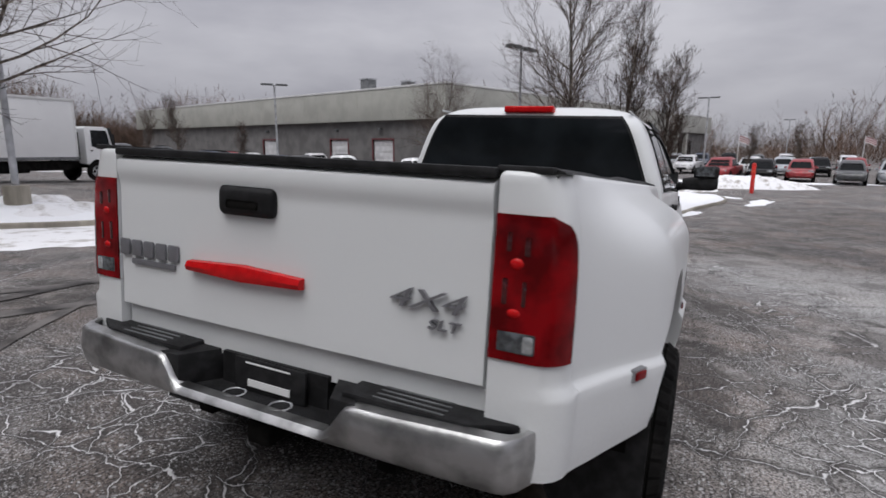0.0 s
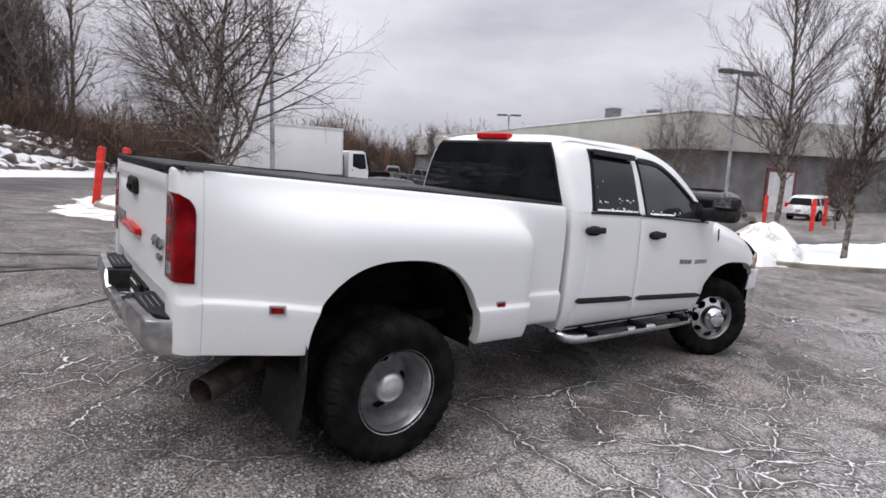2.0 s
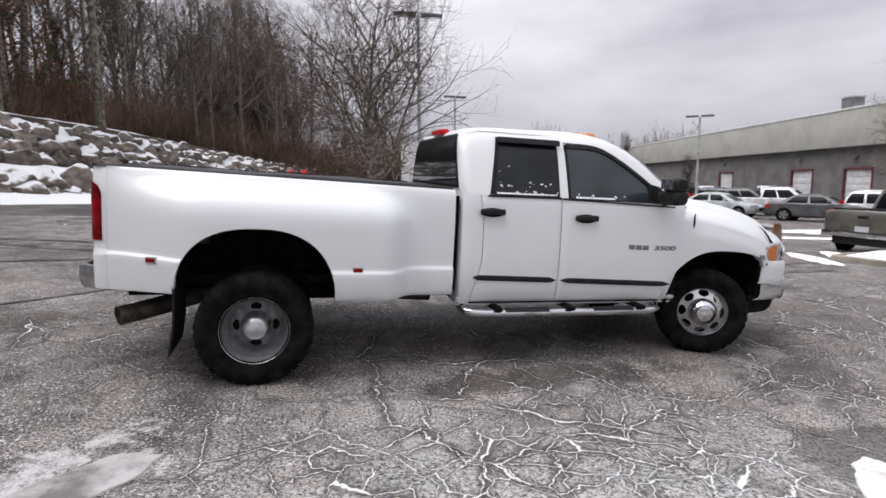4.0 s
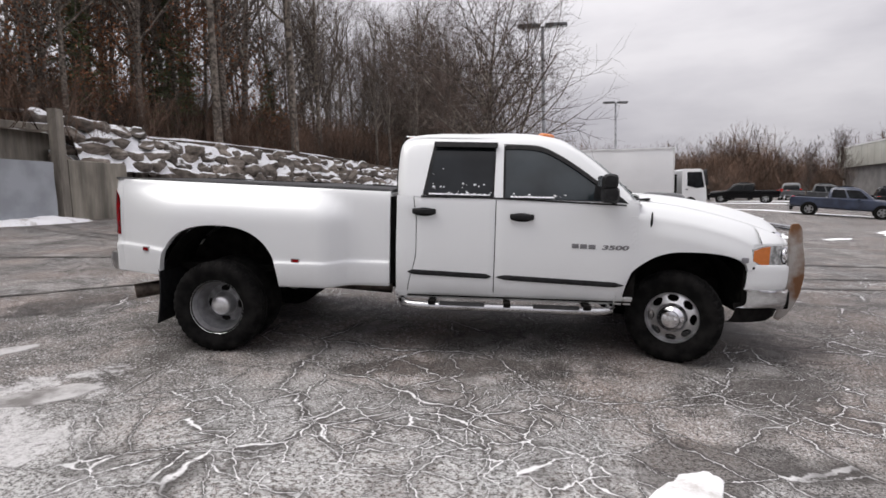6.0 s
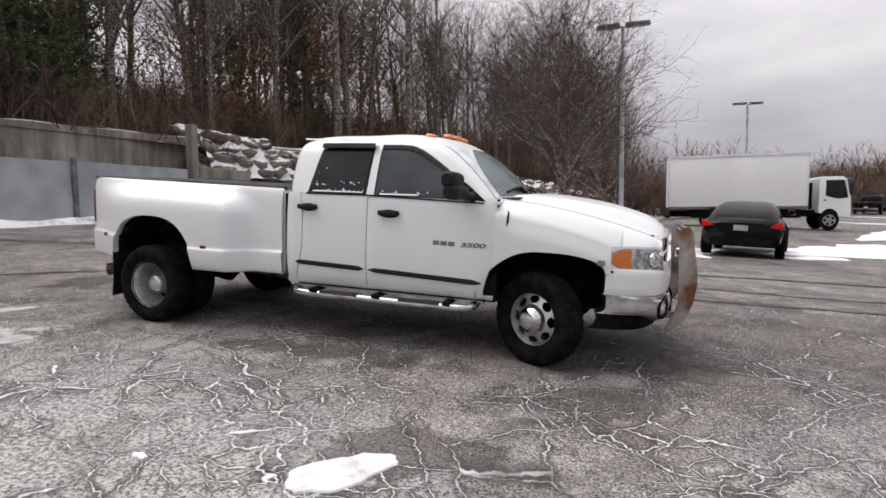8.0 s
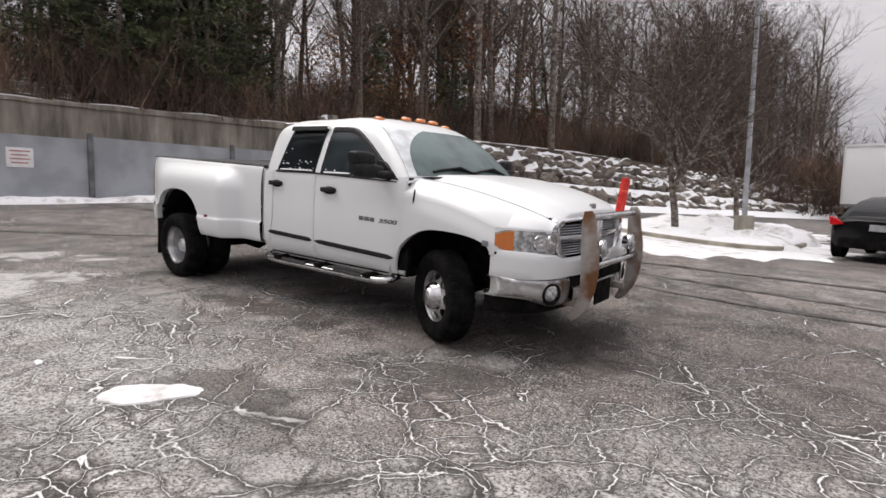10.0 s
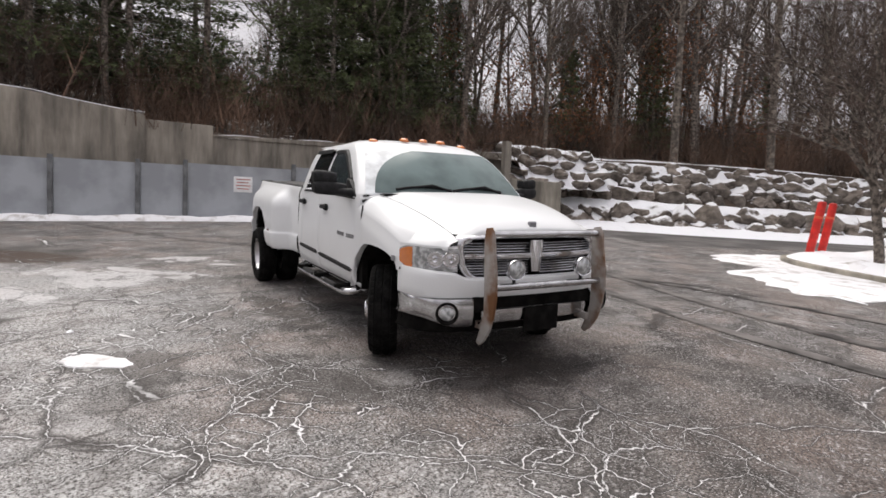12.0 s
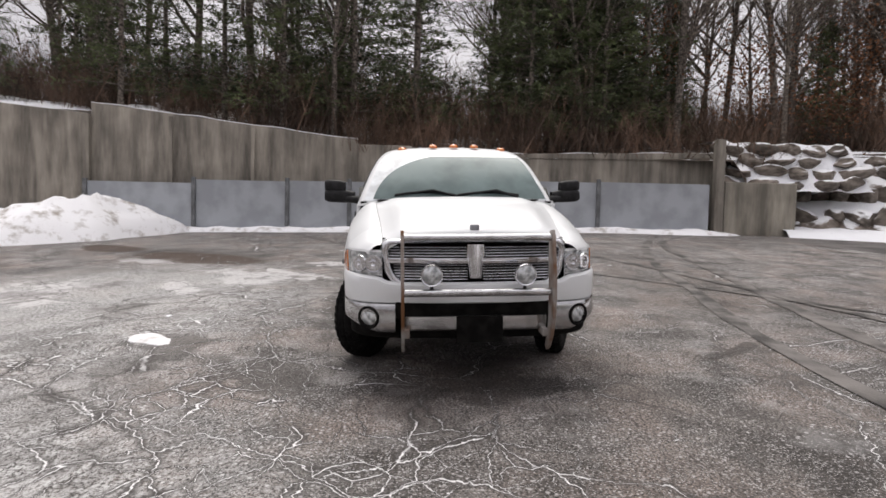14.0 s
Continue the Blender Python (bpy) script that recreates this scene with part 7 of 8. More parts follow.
def car(kind, mat, m, label, group="cars parked in the far lot"):
    """A parked car, x forward from the middle of its wheelbase."""
    if kind == "suv":
        L, W, wb, r = 4.6, 0.92, 2.7, 0.35
        st = [(-2.25, 0.42, 0.86, 0.80, 0.12), (-2.18, 0.34, 1.0, 0.88, 0.10), (-1.6, 0.28, 1.03, W, 0.08), (0, 0.26, 1.0, W, 0.08), (1.0, 0.28, 0.98, W, 0.08), (1.9, 0.30, 0.93, 0.90, 0.10), (2.22, 0.36, 0.83, 0.82, 0.12), (2.33, 0.45, 0.70, 0.70, 0.10)]
        lv = [(0.97, -2.15, 1.15, 0.88), (1.3, -2.02, 0.75, 0.80), (1.58, -1.85, 0.38, 0.70), (1.66, -1.6, 0.15, 0.62), (1.70, -1.2, -0.2, 0.4)]
        win = ((0.03, 0.27), (0.31, 0.60), (0.64, 0.93))
    elif kind == "sedan":
        L, W, wb, r = 4.7, 0.90, 2.75, 0.33
        st = [(-2.35, 0.42, 0.86, 0.78, 0.10), (-2.25, 0.32, 0.98, 0.86, 0.10), (-1.5, 0.25, 1.0, W, 0.08), (0, 0.23, 0.95, W, 0.08), (1.0, 0.24, 0.93, W, 0.08), (1.9, 0.28, 0.84, 0.88, 0.10), (2.22, 0.34, 0.74, 0.80, 0.12), (2.33, 0.42, 0.62, 0.66, 0.10)]
        lv = [(0.93, -1.75, 1.2, 0.84), (1.2, -1.35, 0.72, 0.75), (1.38, -1.0, 0.35, 0.66), (1.44, -0.75, 0.1, 0.56), (1.47, -0.5, -0.1, 0.36)]
        win = ((0.10, 0.48), (0.53, 0.90))
    elif kind == "coupe":
        L, W, wb, r = 4.25, 0.92, 2.55, 0.335
        st = [(-2.10, 0.40, 0.78, 0.78, 0.12), (-2.0, 0.27, 0.86, 0.88, 0.12), (-1.35, 0.22, 0.92, 0.945, 0.14), (-0.7, 0.20, 0.93, 0.90, 0.10), (0.4, 0.20, 0.90, 0.89, 0.10), (1.2, 0.22, 0.88, 0.91, 0.12), (1.8, 0.26, 0.78, 0.86, 0.12), (2.08, 0.32, 0.66, 0.74, 0.10), (2.15, 0.38, 0.55, 0.6, 0.08)]
        lv = [(0.82, -1.95, 1.05, 0.82), (1.02, -1.60, 0.78, 0.76), (1.19, -1.10, 0.42, 0.66), (1.28, -0.72, 0.15, 0.56), (1.31, -0.4, -0.1, 0.36)]
        win = ((0.30, 0.50), (0.54, 0.88))
    else:
        L, W, wb, r = 5.7, 0.98, 3.6, 0.38
        st = [(-2.85, 0.55, 1.08, 0.92, 0.06), (-2.80, 0.50, 1.14, 0.96, 0.05), (-1.0, 0.45, 1.14, W, 0.05), (0.2, 0.42, 1.12, W, 0.06), (1.3, 0.42, 1.12, W, 0.08), (2.3, 0.44, 1.06, 0.94, 0.12), (2.72, 0.48, 0.98, 0.88, 0.10), (2.82, 0.5, 0.85, 0.80, 0.10)]
        lv = [(1.10, -0.92, 1.42, 0.92), (1.4, -0.88, 1.1, 0.84), (1.70, -0.80, 0.72, 0.74), (1.78, -0.6, 0.5, 0.66), (1.82, -0.2, 0.3, 0.4)]
        win = ((0.05, 0.42), (0.47, 0.90))
    cat = {"suv": "SUV", "sedan": "car", "coupe": "car", "pickup": "pickup truck"}[kind]
    names = {"suv": "parked_suv", "sedan": "parked_car", "coupe": "sports_coupe", "pickup": "parked_pickup"}
    v = thing(names[kind], label, cat, m, group)
    b = body_loft(st, v, mat)
    cabin_loft(lv, v, mat, CAR_GLASS, win)
    for s in (-1, 1):
        turn = R_SIDE if s < 0 else Matrix.Identity(4)
        for x in (-wb / 2, wb / 2):
            # flat near-black discs, shade painted where the wheel openings would be
            part("wheel_arch", lathe([(0.0, 0.0), (r * 1.16, 0.0), (r * 1.18, -0.02)], 24), UNDER, b, m=pose(x, s * (W + 0.004), r * 1.02) @ turn)
            road_wheel(r, 0.22, pose(x, s * (W - 0.06), r) @ turn, v)
        fx, rx = L / 2 - 0.12, -L / 2 + 0.10
        zl = 0.66 if kind in ("sedan", "coupe") else 0.78
        part("headlamp", box(fx - 0.25, fx + 0.05, min(s * 0.52, s * 0.86), max(s * 0.52, s * 0.86), zl - 0.03, zl + 0.12, 0.03), LENS, b)
        if kind == "coupe":
            corner = [(s * y, z) for y, z in ((0.62, 0.715), (0.88, 0.68), (0.92, 0.84), (0.80, 0.83))]
            part("tail_lamp", prism(corner if s > 0 else corner[::-1], "x", -2.13, -1.86, 0.015), RED, b, "red wedge-shaped tail lamp")
        else:
            part("tail_lamp", box(rx - 0.03, rx + 0.16, min(s * 0.70, s * 0.90), max(s * 0.70, s * 0.90), zl + 0.05, zl + 0.36 if kind != "sedan" else zl + 0.2, 0.02), RED, b)
        part("door_mirror", box(0.55, 0.72, min(s * 0.93, s * 1.10), max(s * 0.93, s * 1.10), 1.0, 1.14, 0.04), mat, b)
    part("plate", box(-L / 2 - 0.02, -L / 2 + 0.06, -0.16, 0.16, 0.62, 0.74), STEEL, b)
    part("rear_valance", box(-L / 2 + 0.0, -L / 2 + 0.14, -0.70, 0.70, 0.26, 0.46, 0.03), UNDER if kind == "coupe" else BLACK, b)
    part("front_grille", box(L / 2 - 0.12, L / 2 + 0.0, -0.45, 0.45, 0.42, 0.64, 0.03), BLACK, b)
    if kind == "pickup":
        # near-black plate paints the shade inside the open bed
        part("bed_opening", box(-2.70, -1.02, -0.80, 0.80, 1.10, 1.172), UNDER, b)
        part("tailgate_pull", box(-2.875, -2.84, -0.12, 0.12, 0.95, 1.02, 0.01), BLACK, b)
        part("rear_bumper", box(-2.98, -2.80, -0.92, 0.92, 0.46, 0.62, 0.03), WORN_CHROME, b)
        part("roof_bar", box(-0.5, 0.3, -0.5, 0.5, 1.82, 1.86, 0.01), BLACK, b)
    return v


BLACKCAR = material("black_car_paint", (0.003, 0.003, 0.0035), 0.22, vary=0.3, scale=2.5, ior=1.28)
GREYGREEN = car_paint("dull_grey_green_paint", (0.066, 0.062, 0.052))
SILVER = car_paint("silver_car_paint", (0.38, 0.40, 0.43))
REDCAR = car_paint("red_car_paint", (0.28, 0.015, 0.02))
WHITECAR = car_paint("white_parked_car_paint", (0.68, 0.68, 0.70), 0.0)
DARKGREY = car_paint("charcoal_car_paint", (0.06, 0.062, 0.066))
BLUECAR = car_paint("dark_blue_car_paint", (0.02, 0.03, 0.06))
TANCAR = car_paint("tan_car_paint", (0.24, 0.21, 0.16))

car("coupe", BLACKCAR, on_slope(7.88, 11.75, 76) @ Matrix.Diagonal((1, 0.99, 1.10, 1)), "black sports coupe with red tail lamps, parked beside the snowy island", "cars parked in the lot")
car("pickup", GREYGREEN, on_slope(17.1, 5.75, 9), "old dull grey-green pickup truck parked behind a snow heap", "cars parked in the lot")
for kind, mat, x, y, turn, lab in (("sedan", SILVER, 25.0, 22.0, -62, "silver hatchback parked before the workshop"), ("pickup", WHITECAR, 29.5, 22.0, -58, "white pickup truck parked before the workshop"), ("suv", DARKGREY, 31.5, 26.5, -58, "charcoal SUV parked before the workshop"),
                                   ("sedan", DARKGREY, 27.2, 17.4, -62, "dark grey car parked before the workshop"), ("suv", WHITECAR, 29.4, 15.0, -64, "white SUV with a damaged front, parked"), ("suv", WHITECAR, 41.5, 10.6, -5, "white SUV parked beside the workshop"),
                                   ("suv", TANCAR, 46.5, 6.2, 5, "tan SUV parked beside the workshop"), ("sedan", DARKGREY, 51.0, 4.4, 0, "dark car parked beside the workshop"), ("suv", BLUECAR, 33.5, 31.0, -55, "dark blue SUV parked before the workshop")):
    car(kind, mat, on_slope(x, y, turn), lab, "cars parked before the workshop")
far = [("pickup", REDCAR), ("suv", DARKGREY), ("suv", WHITECAR), ("pickup", BLACKCAR), ("suv", REDCAR), ("sedan", SILVER), ("pickup", BLUECAR), ("suv", BLACKCAR), ("pickup", WHITECAR), ("suv", SILVER)]
protos = {}
tone = {REDCAR: "red", DARKGREY: "charcoal", WHITECAR: "white", BLACKCAR: "black", SILVER: "silver", BLUECAR: "dark blue"}
rnd = random.Random(21)
spots = [(46 + 1.2 * (k % 3), -2.0 - 2.75 * k, 170 + rnd.uniform(-4, 4)) for k in range(8)] + [(58 + 0.5 * (k % 2), 1.0 - 2.75 * k, 172) for k in range(9)] + [(33.0 + 2.9 * k, 38.0 + 2.0 * k, 60) for k in range(9)] + [(40 + 2.8 * k, 33 + 1.9 * k, 240) for k in range(6)] + [(74, 6 - 3.0 * k, 175) for k in range(8)]
for k, (x, y, turn) in enumerate(spots):
    kind, mat = far[(k * 7 + k // 4) % len(far)]
    key = (kind, mat.name)
    if key not in protos:
        protos[key] = car(kind, mat, on_slope(x, y, turn), f"{tone[mat]} {'pickup truck' if kind == 'pickup' else 'SUV' if kind == 'suv' else 'car'} parked in the far lot")
    else:
        copy_thing(protos[key], on_slope(x, y, turn))

row = [("pickup", BLACKCAR), ("pickup", DARKGREY), ("suv", BLACKCAR), ("pickup", BLACKCAR), ("suv", DARKGREY), ("pickup", BLUECAR)]
for k, (x, y, turn) in enumerate(((26.4, 46.6, 150), (31.8, 43.9, -29), (29.5, 54.0, 60), (25.6, 55.5, 62), (33.5, 52.0, 60), (24.6, 29.6, -32))):
    kind, mat = row[k]
    key = (kind, mat.name)
    if key in protos:
        copy_thing(protos[key], on_slope(x, y, turn))
    else:
        protos[key] = car(kind, mat, on_slope(x, y, turn), f"{tone[mat]} {'pickup truck' if kind == 'pickup' else 'SUV'} parked in the far lot")

# box truck
bt = thing("box_truck", "white cab-over box truck parked across the lot", "truck", pose(6.85, 24.5, ground_z(10.0, 24.5) - 0.02, 0, 0.4, 0))
bx = part("cargo_box", box(-0.42, 5.43, -1.2, 1.2, 1.00, 3.42, 0.03), BOXWHITE, bt)
part("roof_rail", box(-0.44, 5.45, -1.23, -1.17, 3.36, 3.46, 0.01), ROOF_WHITE, bx)
part("lower_rail", box(-0.44, 5.45, -1.22, -1.16, 0.93, 1.05, 0.01), POST, bx)
for x in (-0.43, 5.40):
    part("corner_rail", box(x - 0.03, x + 0.04, -1.225, -1.165, 1.05, 3.36, 0.01), ROOF_WHITE, bx)
part("chassis", box(-0.3, 6.9, -0.42, 0.42, 0.55, 0.85), UNDER, bt)
part("side_guard", box(0.6, 5.2, -1.05, -0.95, 0.50, 0.90, 0.02), UNDER, bt)
part("rear_bumper", box(-0.5, -0.35, -1.1, 1.1, 0.5, 0.62, 0.02), UNDER, bt)
cab_out = [(4.98, 0.75), (4.98, 2.28), (5.10, 2.36), (6.20, 2.36), (6.38, 2.26), (6.60, 1.45), (6.66, 0.85), (6.62, 0.55), (6.05, 0.55)]
tc_cab = part("truck_cab", prism(cab_out, "y", -0.98, 0.98, 0.04), BOXWHITE, bt, m=pose(2.20, 0, 0) @ Matrix.Diagonal((0.745, 1, 1, 1)))
for s in (-1, 1):
    part("side_window", prism([(5.32, 1.50), (5.32, 2.20), (6.28, 2.20), (6.48, 1.40), (5.95, 1.36)], "y", min(s * 0.98, s * 0.99), max(s * 0.98, s * 0.99)), TINT, tc_cab)
    part("door_handle", box(5.22, 5.36, min(s * 0.98, s * 1.0), max(s * 0.98, s * 1.0), 1.28, 1.33), BLACK, tc_cab)
    part("mirror", box(6.52, 6.58, min(s * 1.02, s * 1.22), max(s * 1.02, s * 1.22), 1.55, 2.05, 0.02), BLACK, tc_cab)
    for x in (1.55, 6.33):
        road_wheel(0.39, 0.24, pose(x, s * 0.90, 0.39) @ (R_SIDE if s < 0 else Matrix.Identity(4)), bt)
    # near-black disc paints the shade of the cab's wheel opening
    part("cab_arch", lathe([(0.0, 0.0), (0.50, 0.0), (0.51, -0.02)], 24), UNDER, tc_cab, m=pose(5.55, s * 0.985, 0.42) @ (R_SIDE if s < 0 else Matrix.Identity(4)))
part("windscreen", prism([(-0.85, 1.45), (0.85, 1.45), (0.80, 2.25), (-0.80, 2.25)], "x", 0, 0.01), TINT, tc_cab, m=pose(6.61, 0, 0) @ Matrix(((1, 0, -0.29, 0.43), (0, 1, 0, 0), (0, 0, 1, 0), (0, 0, 0, 1))))
part("exhaust_stack", box(5.52, 5.66, -0.95, -0.75, 0.9, 2.1, 0.03), UNDER, bt)
part("fuel_tank", box(2.2, 3.6, -1.0, -0.55, 0.42, 0.86, 0.06), UNDER, bt)

# flagpoles in the far lot
for x, y in ((70, -15.5), (62, -3.5)):
    fp = thing("flagpole", "white flagpole with a striped red and white flag", "flagpole", on_ground(x, y))
    part("pole", tube([(0, 0, 0), (0, 0, 3.8)], 0.035, 8), ROOF_WHITE, fp)
    rows = [[(0.02 * math.sin(q), -0.05 - 0.95 * q / 8, 3.7 - 0.09 * k - 0.40 * (q / 8) ** 1.4) for k in range(8)] for q in range(9)]
    fl = part("flag", grid(rows, 0.004), SIGN, fp)
    for k in range(3):
        rows = [[(0.006 + 0.02 * math.sin(q), -0.05 - 0.95 * q / 8, 3.67 - 0.20 * k - dz - 0.40 * (q / 8) ** 1.4) for dz in (0, 0.09)] for q in range(9)]
        part("stripe", grid(rows, 0.02), REDCAR, fl)


# ---- trees ----
def tree_limbs(seed, height, trunk_r, fork, spread, depth, kids, upward, droop=0.0, wander=0.16, stems=1, reach=0.62, girth=0.58):
    """Recursive bare limbs: lists of (points, radii) for the thick wood and for the twigs."""
    rnd = random.Random(seed)
    thick, thin = [], []

    def limb(p, d, length, r, k):
        n = 6 if k == 0 else 4 if k < 3 else 3
        pts, rs = [p.copy()], [r]
        q, dd = p.copy(), d.copy()
        for i in range(n):
            sway = wander * (0.4 if k == 0 and stems == 1 else 1)
            dd = (dd + Vector((rnd.gauss(0, sway), rnd.gauss(0, sway), rnd.gauss(0, sway * 0.6) + upward * (0.10 if k else 0.02) - droop * k * 0.05))).normalized()
            q = q + dd * length / n
            pts.append(q.copy())
            rs.append(max(0.0022, r * (1 - 0.72 * (i + 1) / n)))
        (thick if r > 0.018 else thin).append((pts, rs))
        if k >= depth:
            return
        m = kids[k] if k < len(kids) else kids[-1]
        for i in range(m):
            f = (fork if k == 0 else 0.22) + (1 - (fork if k == 0 else 0.22)) * (i + rnd.uniform(0.1, 0.9)) / m
            j = min(n - 1, int(f * n))
            g = f * n - j
            base = pts[j].lerp(pts[j + 1], g)
            rb = rs[j] + (rs[j + 1] - rs[j]) * g
            along = (pts[j + 1] - pts[j]).normalized()
            side = along.cross(Vector((rnd.gauss(0, 1), rnd.gauss(0, 1), rnd.gauss(0, 1)))).normalized()
            a = radians(spread * rnd.uniform(0.65, 1.25))
            nd = (along * math.cos(a) + side * math.sin(a)).normalized()
            limb(base, nd, length * (reach if k == 0 else 0.58) * rnd.uniform(0.7, 1.15) * (1.0 - 0.35 * f if k == 0 else 1), max(0.004, rb * girth), k + 1)

    for s in range(stems):
        a = 2 * math.pi * (s + rnd.uniform(0, 0.6)) / stems
        lean = 0.0 if stems == 1 else 0.42
        limb(Vector((0.12 * math.cos(a) * (stems > 1), 0.12 * math.sin(a) * (stems > 1), -0.3)), Vector((math.cos(a) * lean, math.sin(a) * lean, 1)).normalized(), height * (1 if stems == 1 else rnd.uniform(0.8, 1.0)), trunk_r / math.sqrt(stems), 0)
    return thick, thin


def limb_mesh(name, limbs, mat, sides):
    verts, faces = [], []
    for pts, rs in limbs:
        n = sides if rs[0] > 0.03 else max(3, sides - 2)
        start = len(verts)
        for i, p in enumerate(pts):
            d = (pts[min(i + 1, len(pts) - 1)] - pts[max(i - 1, 0)]).normalized()
            a = d.cross(Vector((0.31, 0.17, 0.93)))
            if a.length < 1e-3:
                a = d.cross(Vector((1, 0, 0)))
            a.normalize()
            b = d.cross(a)
            for k in range(n):
                c, s = math.cos(2 * math.pi * k / n), math.sin(2 * math.pi * k / n)
                verts.append(p + (a * c + b * s) * rs[i])
        for i in range(len(pts) - 1):
            for k in range(n):
                v0 = start + i * n
                faces.append((v0 + k, v0 + (k + 1) % n, v0 + n + (k + 1) % n, v0 + n + k))
    return raw_mesh(name, verts, faces, mat, 60)


def bare_tree(name, label, m, seed, group="", bark=None, **kw):
    t = thing(name, label, "tree", m, group)
    thick, thin = tree_limbs(seed, **kw)
    a = new("trunk", limb_mesh("trunk", thick, bark or BARK, 7))
    b = new("crown", limb_mesh("crown", thin, TWIG, 5))
    a.parent = b.parent = t
    return t


SPREADING = dict(height=6.3, trunk_r=0.115, fork=0.21, spread=48, depth=4, kids=(19, 8, 6, 5), upward=0.62, reach=0.70, wander=0.19, girth=0.68)
UPRIGHT = dict(height=7.2, trunk_r=0.085, fork=0.24, spread=36, depth=4, kids=(30, 8, 5, 4), upward=1.1, reach=0.28, wander=0.10)
lab = "bare spreading ornamental tree with fine dark twigs, in a snowy island"
orn = bare_tree("ornamental_tree", lab, on_ground(2.92, 11.75), 3, "trees on the islands", **SPREADING)
bare_tree("ornamental_tree", lab, on_ground(3.85, 15.6), 5, "trees on the islands", **dict(SPREADING, height=4.9, trunk_r=0.10))
lab = "bare upright street tree with fine twigs, in a snowy island"
up = bare_tree("street_tree", lab, on_ground(16.2, 1.40), 11, "trees on the islands", **dict(UPRIGHT, height=5.6))
bare_tree("street_tree", lab, on_ground(17.3, 0.45), 12, "trees on the islands", **dict(UPRIGHT, height=4.7))
bare_tree("street_tree", lab, on_ground(15.6, 3.0), 13, "trees on the islands", **dict(UPRIGHT, height=7.6, reach=0.31))
for x, y, s in ((30, 43.5, 0.8), (33.1, 43, 1.0), (36, 38, 0.7), (34, 7, 0.6), (41, 3, 0.7), (55, -4, 0.7), (66, -9, 0.8)):
    copy_thing(up, on_ground(x, y, x * 40) @ Matrix.Scale(s, 4))

copy_thing(orn, on_ground(30.2, 14.6, 130) @ Matrix.Scale(0.86, 4))["label"] = "bare tree with fine twigs before the workshop wall"
# tall woodland trees, a few kinds, repeated over the hillside
WOOD = dict(height=15.5, trunk_r=0.19, fork=0.30, spread=42, depth=3, kids=(20, 6, 5), upward=0.75, wander=0.09, reach=0.36)
woods = []
for k in range(6):
    woods.append(bare_tree("woodland_tree", "tall bare grey-brown woodland tree on the hillside", pose(-19 - k, 20 + 3 * k, 4), 40 + k, "woodland trees", **dict(WOOD, height=13.5 + 1.1 * (k % 4), trunk_r=0.13 + 0.03 * (k % 4), fork=0.24 + 0.05 * (k % 3))))


def hill_z(x, y):
    """Height of the hillside under a point, by its distance behind the wall."""
    if y < 14:
        d = wall_x(y) - 0.85 - x
        top = lerp_table(y, [(-40, 5.5), (-13.6, 5.5), (-2.6, 4.25), (-2.3, 4.05), (-0.4, 3.9), (11.7, 4.02), (15.6, 3.6)])
        return top + lerp_table(d, [(0, -0.1), (0.6, 0.0), (3, 0.45), (8, 1.5), (16, 3.1), (30, 4.9), (60, 6.9)])
    k = min(range(0, 120, 3), key=lambda i: abs(line[i][1] + 0.4 * (line[i][0] - x) - y))
    d = line[k][0] - x
    return ground_z(*line[k]) + 3.95 - 0.9 * step(30, 100, k) + lerp_table(d, [(0, -2.5), (2.6, -0.2), (5, 0.0), (12, 1.3), (26, 2.9), (60, 5)])


rnd = random.Random(5)
count = 0
while count < 170:
    y = rnd.uniform(-34, 75)
    base_x = wall_x(y) - 2.0 if y < 14 else lerp_table(y, [(p[1], p[0]) for p in ROCKLINE]) - 4.0
    x = base_x - abs(rnd.gauss(0, 1)) * 15 - rnd.uniform(0.3, 3)
    if 0.6 < y < 4.4 or (-26 < y < 8 and rnd.random() < 0.45):
        count += 1
        continue
    s = rnd.uniform(0.72, 1.25)
    copy_thing(woods[rnd.randrange(6)], pose(x, y, hill_z(x, y) - 0.2, rnd.uniform(-3, 3), rnd.uniform(-3, 3), rnd.uniform(0, 360)) @ Matrix.Diagonal((s * 1.05, s * 1.05, s, 1)))
    count += 1
for _ in range(46):
    y = rnd.uniform(54, 96)
    x = lerp_table(y, [(54, 2), (96, 4)]) - rnd.uniform(0, 16)
    s = rnd.uniform(0.8, 1.3)
    copy_thing(woods[rnd.randrange(6)], pose(x, y, ground_z(x, y) + 0.3, rnd.uniform(-3, 3), rnd.uniform(-3, 3), rnd.uniform(0, 360)) @ Matrix.Scale(s, 4))
for w in woods:
    w.matrix_basis = pose(w.location.x, w.location.y, hill_z(w.location.x, w.location.y) - 0.2)


# a few thick pale trunks close behind the boulders
PALE_TREE = dict(height=19.0, trunk_r=0.24, fork=0.40, spread=40, depth=3, kids=(16, 7, 5), upward=0.7, wander=0.06, reach=0.30)
lab = "tall bare tree with a thick pale trunk above the boulders"
big = bare_tree("woodland_tree", lab, pose(-11.9, 23.6, hill_z(-11.9, 23.6) - 0.3), 71, "woodland trees", bark=PALEBARK, **PALE_TREE)
for x, y, s in ((-9.3, 28.4, 1.05), (-15.8, 17.5, 0.6), (-17.0, 28.0, 0.75), (-9.5, 34.5, 0.8), (-19.0, 33.0, 0.9)):
    copy_thing(big, pose(x, y, hill_z(x, y) - 0.3, 0, 0, 77 * x) @ Matrix.Scale(s, 4))


